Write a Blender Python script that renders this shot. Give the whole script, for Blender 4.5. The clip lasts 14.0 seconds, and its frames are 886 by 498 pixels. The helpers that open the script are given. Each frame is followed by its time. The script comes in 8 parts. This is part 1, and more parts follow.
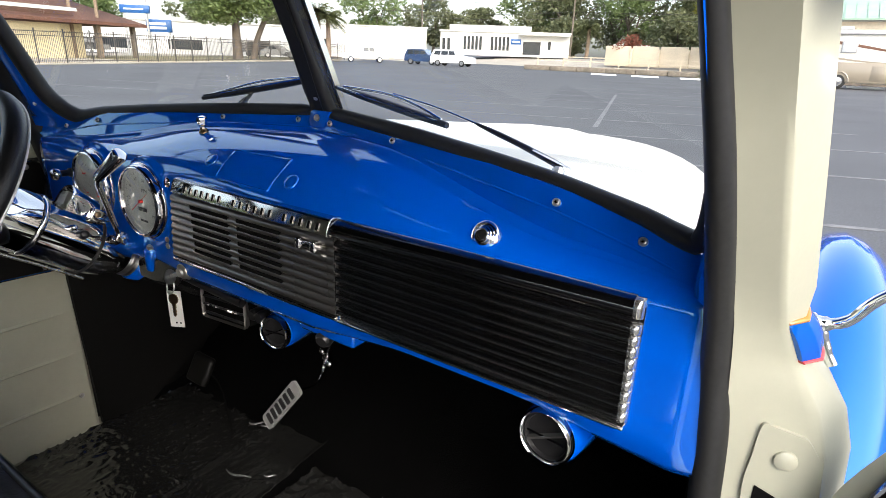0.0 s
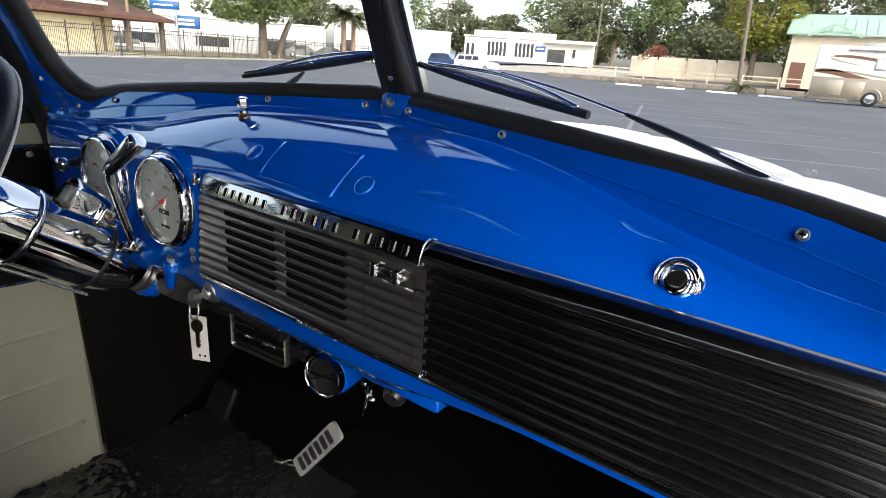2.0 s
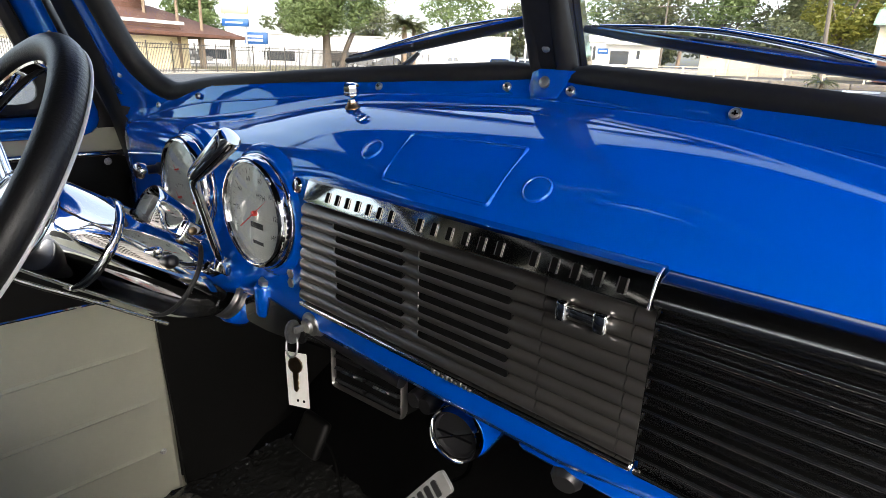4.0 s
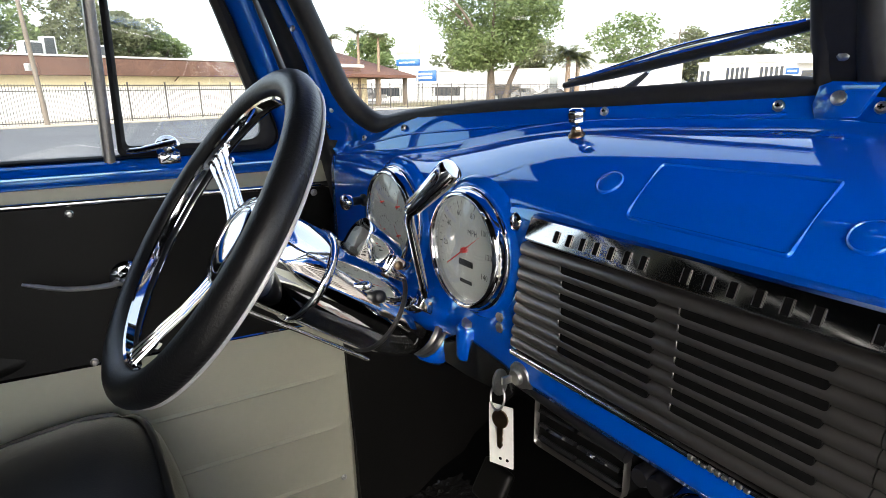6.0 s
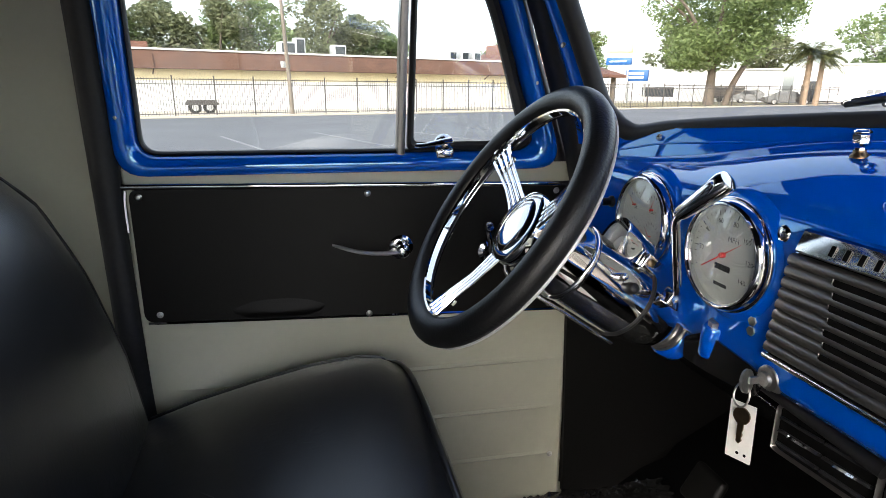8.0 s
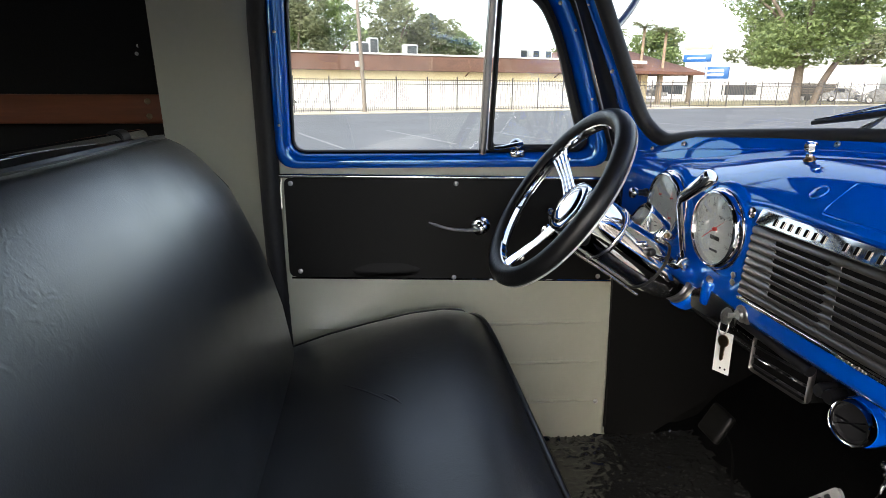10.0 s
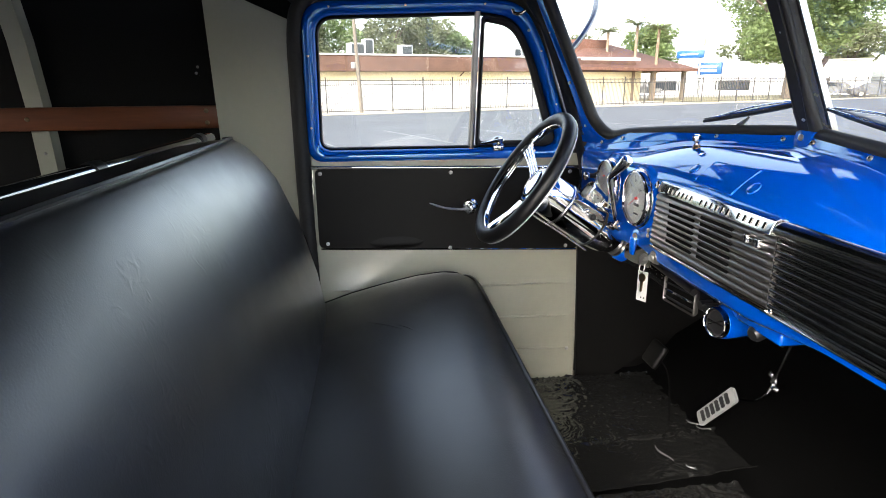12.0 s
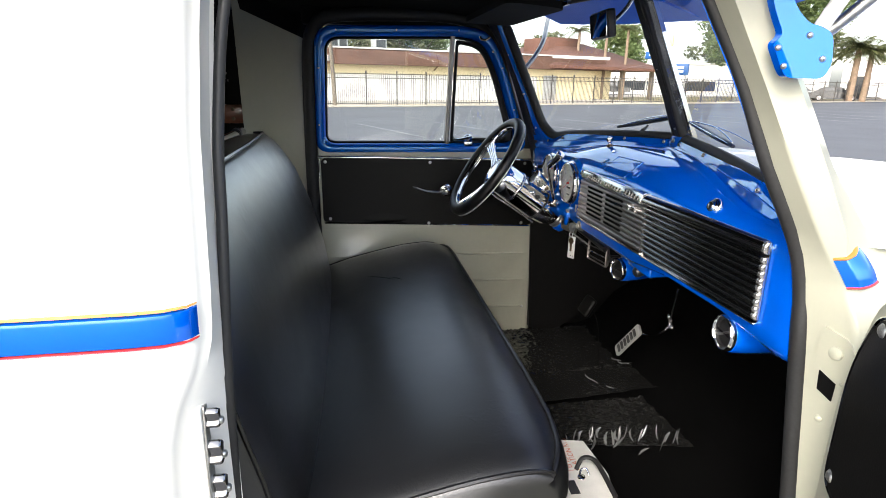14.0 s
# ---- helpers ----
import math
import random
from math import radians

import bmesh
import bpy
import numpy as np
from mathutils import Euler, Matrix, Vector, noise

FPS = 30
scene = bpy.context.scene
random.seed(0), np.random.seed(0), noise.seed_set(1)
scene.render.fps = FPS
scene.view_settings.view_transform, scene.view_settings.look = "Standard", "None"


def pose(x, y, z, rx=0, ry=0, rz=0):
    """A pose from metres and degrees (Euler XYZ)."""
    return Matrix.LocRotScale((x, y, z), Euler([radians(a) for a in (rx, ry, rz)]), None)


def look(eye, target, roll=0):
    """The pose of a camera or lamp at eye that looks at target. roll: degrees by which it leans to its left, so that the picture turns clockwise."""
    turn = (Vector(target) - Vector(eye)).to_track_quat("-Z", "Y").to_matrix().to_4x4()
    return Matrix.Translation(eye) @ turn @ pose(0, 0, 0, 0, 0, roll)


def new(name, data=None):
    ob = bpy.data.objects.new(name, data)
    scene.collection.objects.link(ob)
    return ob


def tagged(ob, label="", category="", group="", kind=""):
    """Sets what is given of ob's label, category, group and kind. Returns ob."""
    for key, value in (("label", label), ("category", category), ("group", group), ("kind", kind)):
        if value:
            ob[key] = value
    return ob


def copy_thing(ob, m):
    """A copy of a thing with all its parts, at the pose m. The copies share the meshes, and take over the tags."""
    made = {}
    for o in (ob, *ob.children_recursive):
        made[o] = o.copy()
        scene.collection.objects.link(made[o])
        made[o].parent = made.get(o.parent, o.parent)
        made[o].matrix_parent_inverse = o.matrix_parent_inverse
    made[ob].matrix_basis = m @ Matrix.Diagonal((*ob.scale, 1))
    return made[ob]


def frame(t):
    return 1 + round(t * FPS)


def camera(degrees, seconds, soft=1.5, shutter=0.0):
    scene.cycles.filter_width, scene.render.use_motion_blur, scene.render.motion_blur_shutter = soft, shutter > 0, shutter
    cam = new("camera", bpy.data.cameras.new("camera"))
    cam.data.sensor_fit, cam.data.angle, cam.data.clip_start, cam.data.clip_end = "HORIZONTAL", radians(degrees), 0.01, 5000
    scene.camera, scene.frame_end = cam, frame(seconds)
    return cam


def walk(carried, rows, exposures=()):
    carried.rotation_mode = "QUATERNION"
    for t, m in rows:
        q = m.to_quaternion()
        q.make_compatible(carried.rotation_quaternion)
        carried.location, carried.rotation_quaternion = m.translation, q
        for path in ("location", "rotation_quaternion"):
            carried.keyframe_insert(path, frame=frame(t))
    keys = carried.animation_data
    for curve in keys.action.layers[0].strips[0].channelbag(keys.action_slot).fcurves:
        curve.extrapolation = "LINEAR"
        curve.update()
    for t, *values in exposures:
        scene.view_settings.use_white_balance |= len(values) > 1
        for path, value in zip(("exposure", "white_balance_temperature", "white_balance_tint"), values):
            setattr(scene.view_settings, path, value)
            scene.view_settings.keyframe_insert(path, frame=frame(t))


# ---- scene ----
cam = camera(75.7, 14.0, soft=0.8)
PATH = [
    (0, (0.732, -0.709, 1.531), (-0.32, 0.861, 0.876), 2.0),
    (0.5, (0.68, -0.676, 1.525), (-0.386, 0.886, 0.875), 2.5),
    (1, (0.619, -0.637, 1.515), (-0.456, 0.918, 0.862), 2.9),
    (1.5, (0.563, -0.609, 1.502), (-0.525, 0.938, 0.852), 3.2),
    (2, (0.515, -0.596, 1.482), (-0.583, 0.947, 0.839), 3.8),
    (4.5, (0.29, -0.518, 1.428), (-1.05, 0.836, 0.821), 0.6),
    (5, (0.259, -0.516, 1.42), (-1.177, 0.753, 0.85), -0.5),
    (5.5, (0.247, -0.521, 1.427), (-1.304, 0.619, 0.887), -1.4),
    (6, (0.234, -0.532, 1.429), (-1.399, 0.49, 0.892), -0.8),
    (6.5, (0.23, -0.555, 1.431), (-1.48, 0.33, 0.891), 0.2),
    (7, (0.235, -0.588, 1.437), (-1.542, 0.145, 0.885), 0.4),
    (7.5, (0.255, -0.622, 1.439), (-1.582, -0.056, 0.886), 0.1),
    (8, (0.295, -0.656, 1.447), (-1.583, -0.231, 0.908), 0.3),
    (8.5, (0.356, -0.69, 1.457), (-1.55, -0.375, 0.938), 0.3),
    (11, (0.786, -0.756, 1.499), (-1.124, -0.573, 0.937), -0.1),
    (11.5, (0.876, -0.768, 1.504), (-1.031, -0.578, 0.931), -0.5),
    (12, (0.972, -0.78, 1.514), (-0.94, -0.569, 0.965), -0.6),
    (12.5, (1.081, -0.803, 1.528), (-0.831, -0.568, 0.992), -0.4),
    (13, (1.185, -0.822, 1.541), (-0.722, -0.578, 0.991), -0.5),
    (13.5, (1.297, -0.845, 1.558), (-0.604, -0.559, 1.006), 0.6),
    (14, (1.415, -0.863, 1.563), (-0.477, -0.554, 0.996), 0.8),
]
walk(cam, [(t, look(eye, target, roll)) for t, eye, target, roll in PATH], [(0, 1.48), (1, 1.40), (2, 1.43), (4.5, 1.92), (5, 2.0), (8, 1.95), (11, 2.15), (12.5, 2.47), (13.5, 2.18), (14, 1.77)])

# ---- light ----
world = bpy.data.worlds.new("sky")
scene.world = world
world.use_nodes = True
wn = world.node_tree
sky = wn.nodes.new("ShaderNodeTexSky")
sky.sky_type = "NISHITA"
sky.sun_disc = False
sky.sun_elevation = radians(38)
sky.sun_rotation = radians(122)
sky.air_density = 1.0
sky.dust_density = 3.0
sky.ozone_density = 0.6
haze = wn.nodes.new("ShaderNodeHueSaturation")
haze.inputs["Saturation"].default_value = 0.58
wn.links.new(sky.outputs[0], haze.inputs["Color"])
wn.links.new(haze.outputs[0], wn.nodes["Background"].inputs[0])
wn.nodes["Background"].inputs[1].default_value = 0.18
sun = new("sun", bpy.data.lights.new("sun", "SUN"))
sun.data.energy = 0.6
sun.data.angle = radians(18)
sun.data.color = (1.0, 0.96, 0.9)
SUN_FROM = Vector((math.sin(radians(122)) * math.cos(radians(38)), math.cos(radians(122)) * math.cos(radians(38)), math.sin(radians(38))))
sun.matrix_world = look(SUN_FROM * 50, (0, 0, 0))

# ---- tools ----
def thing(name, at, label, category, group="", kind=""):
    """An empty at the base of a thing, to hold its parts."""
    e = new(name)
    e.empty_display_size = 0.02
    e.location = at
    return tagged(e, label, category, group, kind)


def mesh(name, bm, material, angle=50):
    me = bpy.data.meshes.new(name)
    bmesh.ops.recalc_face_normals(bm, faces=bm.faces[:])
    bm.to_mesh(me)
    bm.free()
    me.materials.append(material)
    for p in me.polygons:
        p.use_smooth = True
    me.set_sharp_from_angle(angle=radians(angle))
    return me


def under(ob, parent):
    """Parent ob, built in world coordinates, to a thing or to a part of one."""
    ob.parent = parent
    if parent.type == "EMPTY":
        ob.matrix_parent_inverse = Matrix.LocRotScale(parent.location, parent.rotation_euler, None).inverted()
    return ob


def part(name, bm, material, parent, label="", angle=50):
    ob = under(new(name, mesh(name, bm, material, angle)), parent)
    return tagged(ob, label)


def solo(name, bm, material, label="", category="", group="", kind="", angle=50):
    """A thing, or a piece of the setting, that is one mesh."""
    return tagged(new(name, mesh(name, bm, material, angle)), label, category, group, kind)


def box(bm, x0, x1, y0, y1, z0, z1, bevel=0.0, seg=2, m=None):
    r = bmesh.ops.create_cube(bm, size=1)
    vs = r["verts"]
    for v in vs:
        v.co = Vector(((x0 + x1) / 2 + v.co.x * (x1 - x0), (y0 + y1) / 2 + v.co.y * (y1 - y0), (z0 + z1) / 2 + v.co.z * (z1 - z0)))
    if bevel:
        es = list({e for v in vs for e in v.link_edges})
        out = bmesh.ops.bevel(bm, geom=es, offset=bevel, segments=seg, affect="EDGES", profile=0.5)
        vs = list({v for v in out["verts"]} | {v for v in vs if v.is_valid})
    if m is not None:
        for v in vs:
            v.co = m @ v.co
    return bm


def basis(axis):
    w = Vector(axis).normalized()
    u = w.cross(Vector((0, 0, 1)))
    if u.length < 1e-4:
        u = Vector((1, 0, 0))
    u.normalize()
    return u, w.cross(u).normalized(), w


def skin(bm, rings, closed=True, caps=True):
    """Join rings of points of equal number into a surface."""
    rows = [[bm.verts.new(p) for p in ring] for ring in rings]
    n = len(rows[0])
    for a, b in zip(rows, rows[1:]):
        for i in range(n if closed else n - 1):
            j = (i + 1) % n
            bm.faces.new((a[i], a[j], b[j], b[i]))
    if caps and closed:
        bm.faces.new(rows[0][::-1])
        bm.faces.new(rows[-1])
    return rows


def turned(bm, at, axis, profile, seg=24, caps=True):
    """A turned shape: profile of (distance along the axis, radius)."""
    u, v, w = basis(axis)
    o = Vector(at)
    rings = [[o + w * s + (u * math.cos(a) + v * math.sin(a)) * r for a in [2 * math.pi * k / seg for k in range(seg)]] for s, r in profile]
    skin(bm, rings, True, caps)
    return bm


def rod(bm, a, b, r, r2=None, seg=12):
    a, b = Vector(a), Vector(b)
    return turned(bm, a, b - a, [(0, r), ((b - a).length, r2 if r2 is not None else r)], seg)


def smooth_path(pts, n=6):
    """Points on a smooth curve through pts."""
    p = [Vector(q) for q in pts]
    p = [p[0] * 2 - p[1]] + p + [p[-1] * 2 - p[-2]]
    out = []
    for i in range(1, len(p) - 2):
        for k in range(n):
            t = k / n
            a, b, c, d = p[i - 1], p[i], p[i + 1], p[i + 2]
            out.append(0.5 * (2 * b + (c - a) * t + (2 * a - 5 * b + 4 * c - d) * t * t + (3 * b - a - 3 * c + d) * t ** 3))
    return out + [p[-2]]


def pipe(bm, pts, r, seg=8, closed=False, flat=1.0):
    """A tube along pts; r may be a list."""
    pts = [Vector(p) for p in pts]
    n = len(pts)
    rings = []
    up = None
    for i, p in enumerate(pts):
        t = (pts[(i + 1) % n] - pts[i - 1]) if closed else (pts[min(i + 1, n - 1)] - pts[max(i - 1, 0)])
        t.normalize()
        if up is None:
            up = basis(t)[0]
        up = (up - t * up.dot(t)).normalized()
        side = t.cross(up)
        rr = r[i] if isinstance(r, (list, tuple)) else r
        rings.append([p + (up * math.cos(a) + side * math.sin(a) * flat) * rr for a in [2 * math.pi * k / seg for k in range(seg)]])
    if closed:
        rings.append(rings[0])
    rows = [[bm.verts.new(q) for q in ring] for ring in (rings[:-1] if closed else rings)]
    m = len(rows)
    for i in range(m if closed else m - 1):
        a, b = rows[i], rows[(i + 1) % m]
        for k in range(seg):
            j = (k + 1) % seg
            bm.faces.new((a[k], a[j], b[j], b[k]))
    if not closed:
        bm.faces.new(rows[0][::-1])
        bm.faces.new(rows[-1])
    return bm


def rounded(pts, radii, n=5):
    """A closed outline in the plane with rounded corners."""
    out = []
    m = len(pts)
    for i in range(m):
        p, a, b = Vector(pts[i]), Vector(pts[i - 1]), Vector(pts[(i + 1) % m])
        r = radii[i] if isinstance(radii, (list, tuple)) else radii
        da, db = (a - p), (b - p)
        k = min(r, da.length * 0.49, db.length * 0.49)
        if k < 1e-5:
            out.append(p)
            continue
        s, e = p + da.normalized() * k, p + db.normalized() * k
        for j in range(n + 1):
            t = j / n
            out.append(s * (1 - t) ** 2 + p * 2 * t * (1 - t) + e * t * t)
    return out


def slab(bm, outline, place, depth):
    """A plate: outline in the plane (a, b), set in space by place(a, b, height)."""
    lo = [bm.verts.new(place(p[0], p[1], 0)) for p in outline]
    hi = [bm.verts.new(place(p[0], p[1], depth)) for p in outline]
    n = len(outline)
    bm.faces.new(lo[::-1])
    bm.faces.new(hi)
    for i in range(n):
        j = (i + 1) % n
        bm.faces.new((lo[i], lo[j], hi[j], hi[i]))
    return bm


def band(bm, outer, inner, place, profile):
    """A frame between two outlines of equal number; profile of (share from outer to inner, height)."""
    n = len(outer)
    rings = [[place(*(Vector(o).lerp(Vector(i), s)), h) for o, i in zip(outer, inner)] for s, h in profile]
    rows = [[bm.verts.new(p) for p in r] for r in rings]
    m = len(rows)
    for k in range(m):
        a, b = rows[k], rows[(k + 1) % m]
        for i in range(n):
            j = (i + 1) % n
            bm.faces.new((a[i], a[j], b[j], b[i]))
    return bm


def words(name, text, m, size, material, parent, depth=0.0):
    """Lettering in the built-in font, as a mesh under a thing or part."""
    cu = bpy.data.curves.new(name, "FONT")
    cu.body, cu.size, cu.align_x, cu.align_y, cu.extrude, cu.resolution_u = text, size, "CENTER", "CENTER", depth, 2
    tmp = bpy.data.objects.new(name, cu)
    me = bpy.data.meshes.new_from_object(tmp)
    bpy.data.objects.remove(tmp)
    me.transform(m)
    me.materials.append(material)
    return under(new(name, me), parent)


def lerp(a, b, t):
    return a + (b - a) * t


def table(rows, x):
    """A value read from rows of (x, value), between the rows in a straight line."""
    if x <= rows[0][0]:
        return rows[0][1]
    for (a, p), (b, q) in zip(rows, rows[1:]):
        if x <= b:
            return p + (q - p) * (x - a) / (b - a)
    return rows[-1][1]

# ---- materials ----
def mat(name, color, rough=0.5, metal=0.0, coat=0.0, coat_rough=0.03, coat_ior=1.5, spec=0.5, grain=0.0, grain_scale=200.0, tone=0.0, tone_scale=6.0, bump=0.0, bump_scale=300.0,
        rough_var=0.0, object_var=0.0, sheen=0.0, ior=1.5, stretch=None, spec_tint=(1, 1, 1), wrinkle=0.0, wrinkle_scale=30.0):
    """A surface with a base colour, fine grain, broad tone and relief."""
    m = bpy.data.materials.new(name)
    m.use_nodes = True
    nt = m.node_tree
    n, l = nt.nodes, nt.links
    b = n["Principled BSDF"]
    b.inputs["Base Color"].default_value = (*color, 1)
    b.inputs["Roughness"].default_value = rough
    b.inputs["IOR"].default_value = ior
    b.inputs["Metallic"].default_value = metal
    b.inputs["Coat Weight"].default_value = coat
    b.inputs["Coat Roughness"].default_value = coat_rough
    b.inputs["Coat IOR"].default_value = coat_ior
    b.inputs["Specular IOR Level"].default_value = spec
    b.inputs["Specular Tint"].default_value = (*spec_tint, 1)
    b.inputs["Sheen Weight"].default_value = sheen
    co = n.new("ShaderNodeTexCoord")
    src = co.outputs["Object"]
    if stretch:
        mp = n.new("ShaderNodeMapping")
        mp.inputs["Scale"].default_value = stretch
        l.new(src, mp.inputs[0])
        src = mp.outputs[0]

    def noise_at(scale, detail=4.0, rough_=0.6):
        t = n.new("ShaderNodeTexNoise")
        t.inputs["Scale"].default_value = scale
        t.inputs["Detail"].default_value = detail
        t.inputs["Roughness"].default_value = rough_
        l.new(src, t.inputs["Vector"])
        return t.outputs["Fac"]

    value = None

    def plus(fac, amount):
        nonlocal value
        mr = n.new("ShaderNodeMapRange")
        mr.inputs["From Min"].default_value, mr.inputs["From Max"].default_value = 0.25, 0.75
        mr.inputs["To Min"].default_value, mr.inputs["To Max"].default_value = 1 - amount, 1 + amount
        l.new(fac, mr.inputs["Value"])
        if value is None:
            value = mr.outputs[0]
        else:
            mu = n.new("ShaderNodeMath")
            mu.operation = "MULTIPLY"
            l.new(value, mu.inputs[0])
            l.new(mr.outputs[0], mu.inputs[1])
            value = mu.outputs[0]

    if grain:
        plus(noise_at(grain_scale), grain)
    if tone:
        plus(noise_at(tone_scale, 5.0), tone)
    if object_var:
        oi = n.new("ShaderNodeObjectInfo")
        plus(oi.outputs["Random"], object_var)
    if value is not None:
        vm = n.new("ShaderNodeVectorMath")
        vm.operation = "SCALE"
        vm.inputs[0].default_value = color
        l.new(value, vm.inputs["Scale"])
        l.new(vm.outputs[0], b.inputs["Base Color"])
    if rough_var:
        mr = n.new("ShaderNodeMapRange")
        mr.inputs["From Min"].default_value, mr.inputs["From Max"].default_value = 0.3, 0.7
        mr.inputs["To Min"].default_value, mr.inputs["To Max"].default_value = max(rough - rough_var, 0), rough + rough_var
        l.new(noise_at(tone_scale * 3), mr.inputs["Value"])
        l.new(mr.outputs[0], b.inputs["Roughness"])
    if bump:
        bp = n.new("ShaderNodeBump")
        bp.inputs["Strength"].default_value = 1.0
        bp.inputs["Distance"].default_value = bump
        l.new(noise_at(bump_scale, 3.0), bp.inputs["Height"])
        if wrinkle:
            # fine creases, in patches only
            wt = n.new("ShaderNodeTexNoise")
            wt.noise_type = "RIDGED_MULTIFRACTAL"
            wt.inputs["Scale"].default_value = wrinkle_scale
            wt.inputs["Detail"].default_value = 3.0
            wt.inputs["Distortion"].default_value = 1.2
            l.new(src, wt.inputs["Vector"])
            patch = n.new("ShaderNodeMapRange")
            patch.inputs["From Min"].default_value, patch.inputs["From Max"].default_value = 0.50, 0.64
            l.new(noise_at(4.5, 2.0), patch.inputs["Value"])
            both = n.new("ShaderNodeMath")
            both.operation = "MULTIPLY"
            l.new(wt.outputs[0], both.inputs[0])
            l.new(patch.outputs[0], both.inputs[1])
            b2 = n.new("ShaderNodeBump")
            b2.inputs["Strength"].default_value = 1.0
            b2.inputs["Distance"].default_value = wrinkle
            l.new(both.outputs[0], b2.inputs["Height"])
            l.new(b2.outputs[0], bp.inputs["Normal"])
            if coat:
                l.new(bp.outputs[0], b.inputs["Coat Normal"])
        l.new(bp.outputs[0], b.inputs["Normal"])
    return m


def pane(name, tint=(0.96, 0.98, 0.97), gloss=0.05):
    """Thin clear glass: lets light straight through, with the gloss of its face."""
    m = bpy.data.materials.new(name)
    m.use_nodes = True
    n, l = m.node_tree.nodes, m.node_tree.links
    n.clear()
    out, mix, tr, gl, fr = (n.new("ShaderNode" + k) for k in ("OutputMaterial", "MixShader", "BsdfTransparent", "BsdfGlossy", "LayerWeight"))
    tr.inputs[0].default_value = (*tint, 1)
    fr.inputs["Blend"].default_value = 0.5
    gl.inputs["Roughness"].default_value = 0.0
    po, mr = n.new("ShaderNodeMath"), n.new("ShaderNodeMapRange")
    po.operation = "POWER"
    po.inputs[1].default_value = 4.5
    mr.inputs["To Min"].default_value, mr.inputs["To Max"].default_value = gloss, 0.9
    l.new(fr.outputs["Facing"], po.inputs[0])
    l.new(po.outputs[0], mr.inputs["Value"])
    l.new(mr.outputs[0], mix.inputs[0])
    l.new(tr.outputs[0], mix.inputs[1])
    l.new(gl.outputs[0], mix.inputs[2])
    l.new(mix.outputs[0], out.inputs[0])
    return m


BLUE = mat("blue_paint", (0.0, 0.098, 0.64), 0.03, ior=2.05, coat=0.55, coat_rough=0.015, coat_ior=1.5, spec=0.55, spec_tint=(0.30, 0.78, 1.0), tone=0.05, tone_scale=4)
BLUE_SATIN = mat("satin_blue_paint", (0.0, 0.088, 0.56), 0.45, spec=0.3, spec_tint=(0.1, 0.5, 1.0), tone=0.08, tone_scale=5, grain=0.05, grain_scale=150)
CREAM = mat("cream_paint", (0.455, 0.452, 0.355), 0.3, coat=0.5, tone=0.03, tone_scale=3, grain=0.02, grain_scale=60, bump=0.0001, bump_scale=200)
WHITE = mat("white_body_paint", (0.80, 0.79, 0.74), 0.32, spec=0.4, coat=0.3, coat_rough=0.10, tone=0.02, tone_scale=2, bump=0.00006, bump_scale=300)
ORANGE = mat("amber_pinstripe_paint", (0.62, 0.22, 0.03), 0.3, coat=0.6, grain=0.05)
RED = mat("red_pinstripe_paint", (0.65, 0.03, 0.03), 0.3, coat=0.6, grain=0.05)
CHROME = mat("chrome", (0.78, 0.79, 0.80), 0.05, metal=1.0, rough_var=0.03, tone_scale=20)
DARK_CHROME = mat("ribbed_stainless", (0.275, 0.258, 0.245), 0.30, metal=0.92, spec=0.7, tone=0.05, tone_scale=12)
DIVISION = mat("dull_bright_metal", (0.27, 0.262, 0.255), 0.30, metal=0.9, tone=0.12, tone_scale=25, grain=0.08)
GLOSS_TUBE = mat("glossy_black_tube", (0.012, 0.012, 0.013), 0.08, spec=1.0, coat=1.0, coat_rough=0.04, coat_ior=1.7, grain=0.05)
GLOVE = mat("dark_polished_stainless", (0.37, 0.36, 0.35), 0.155, metal=1.0, tone=0.06, tone_scale=9)
STEEL = mat("zinc_steel", (0.45, 0.45, 0.43), 0.4, metal=1.0, grain=0.2, tone=0.2, tone_scale=40)
VINYL = mat("black_vinyl", (0.0060, 0.0064, 0.0076), 0.42, spec=0.30, coat=1.0, coat_ior=1.64, coat_rough=0.335, tone=0.25, tone_scale=5, bump=0.00022, bump_scale=420, rough_var=0.06, wrinkle=0.0005, wrinkle_scale=52)
SCREW = mat("bright_screw_steel", (0.50, 0.50, 0.49), 0.28, metal=0.9, spec=0.8, grain=0.3, grain_scale=500)
PIPING = mat("glossy_welt", (0.006, 0.006, 0.007), 0.34, spec=0.4, coat=0.5, coat_rough=0.20, coat_ior=1.5, tone=0.2, tone_scale=20)
SATIN = mat("satin_chrome", (0.82, 0.82, 0.80), 0.22, metal=0.62, spec=1.0, tone=0.08, tone_scale=60)
STRIP = mat("polished_badge_strip", (0.62, 0.62, 0.61), 0.085, metal=1.0, tone=0.08, tone_scale=30)
ALLOY = mat("brushed_alloy_edge", (0.72, 0.72, 0.71), 0.45, metal=0.35, spec=0.8, tone=0.05, tone_scale=60)
BADGE = mat("brushed_badge_chrome", (0.66, 0.66, 0.65), 0.17, metal=0.88, spec=0.9, tone=0.06, tone_scale=40)
LEATHER = mat("black_leather", (0.008, 0.008, 0.0085), 0.38, spec=0.45, bump=0.0005, bump_scale=420, tone=0.15, tone_scale=30)
CARD = mat("black_door_card", (0.0032, 0.003, 0.0028), 0.5, spec=0.2, bump=0.0002, bump_scale=300, tone=0.3, tone_scale=4)
RUBBER = mat("black_rubber", (0.016, 0.016, 0.017), 0.55, spec=0.4, grain=0.25, grain_scale=120, tone=0.15)
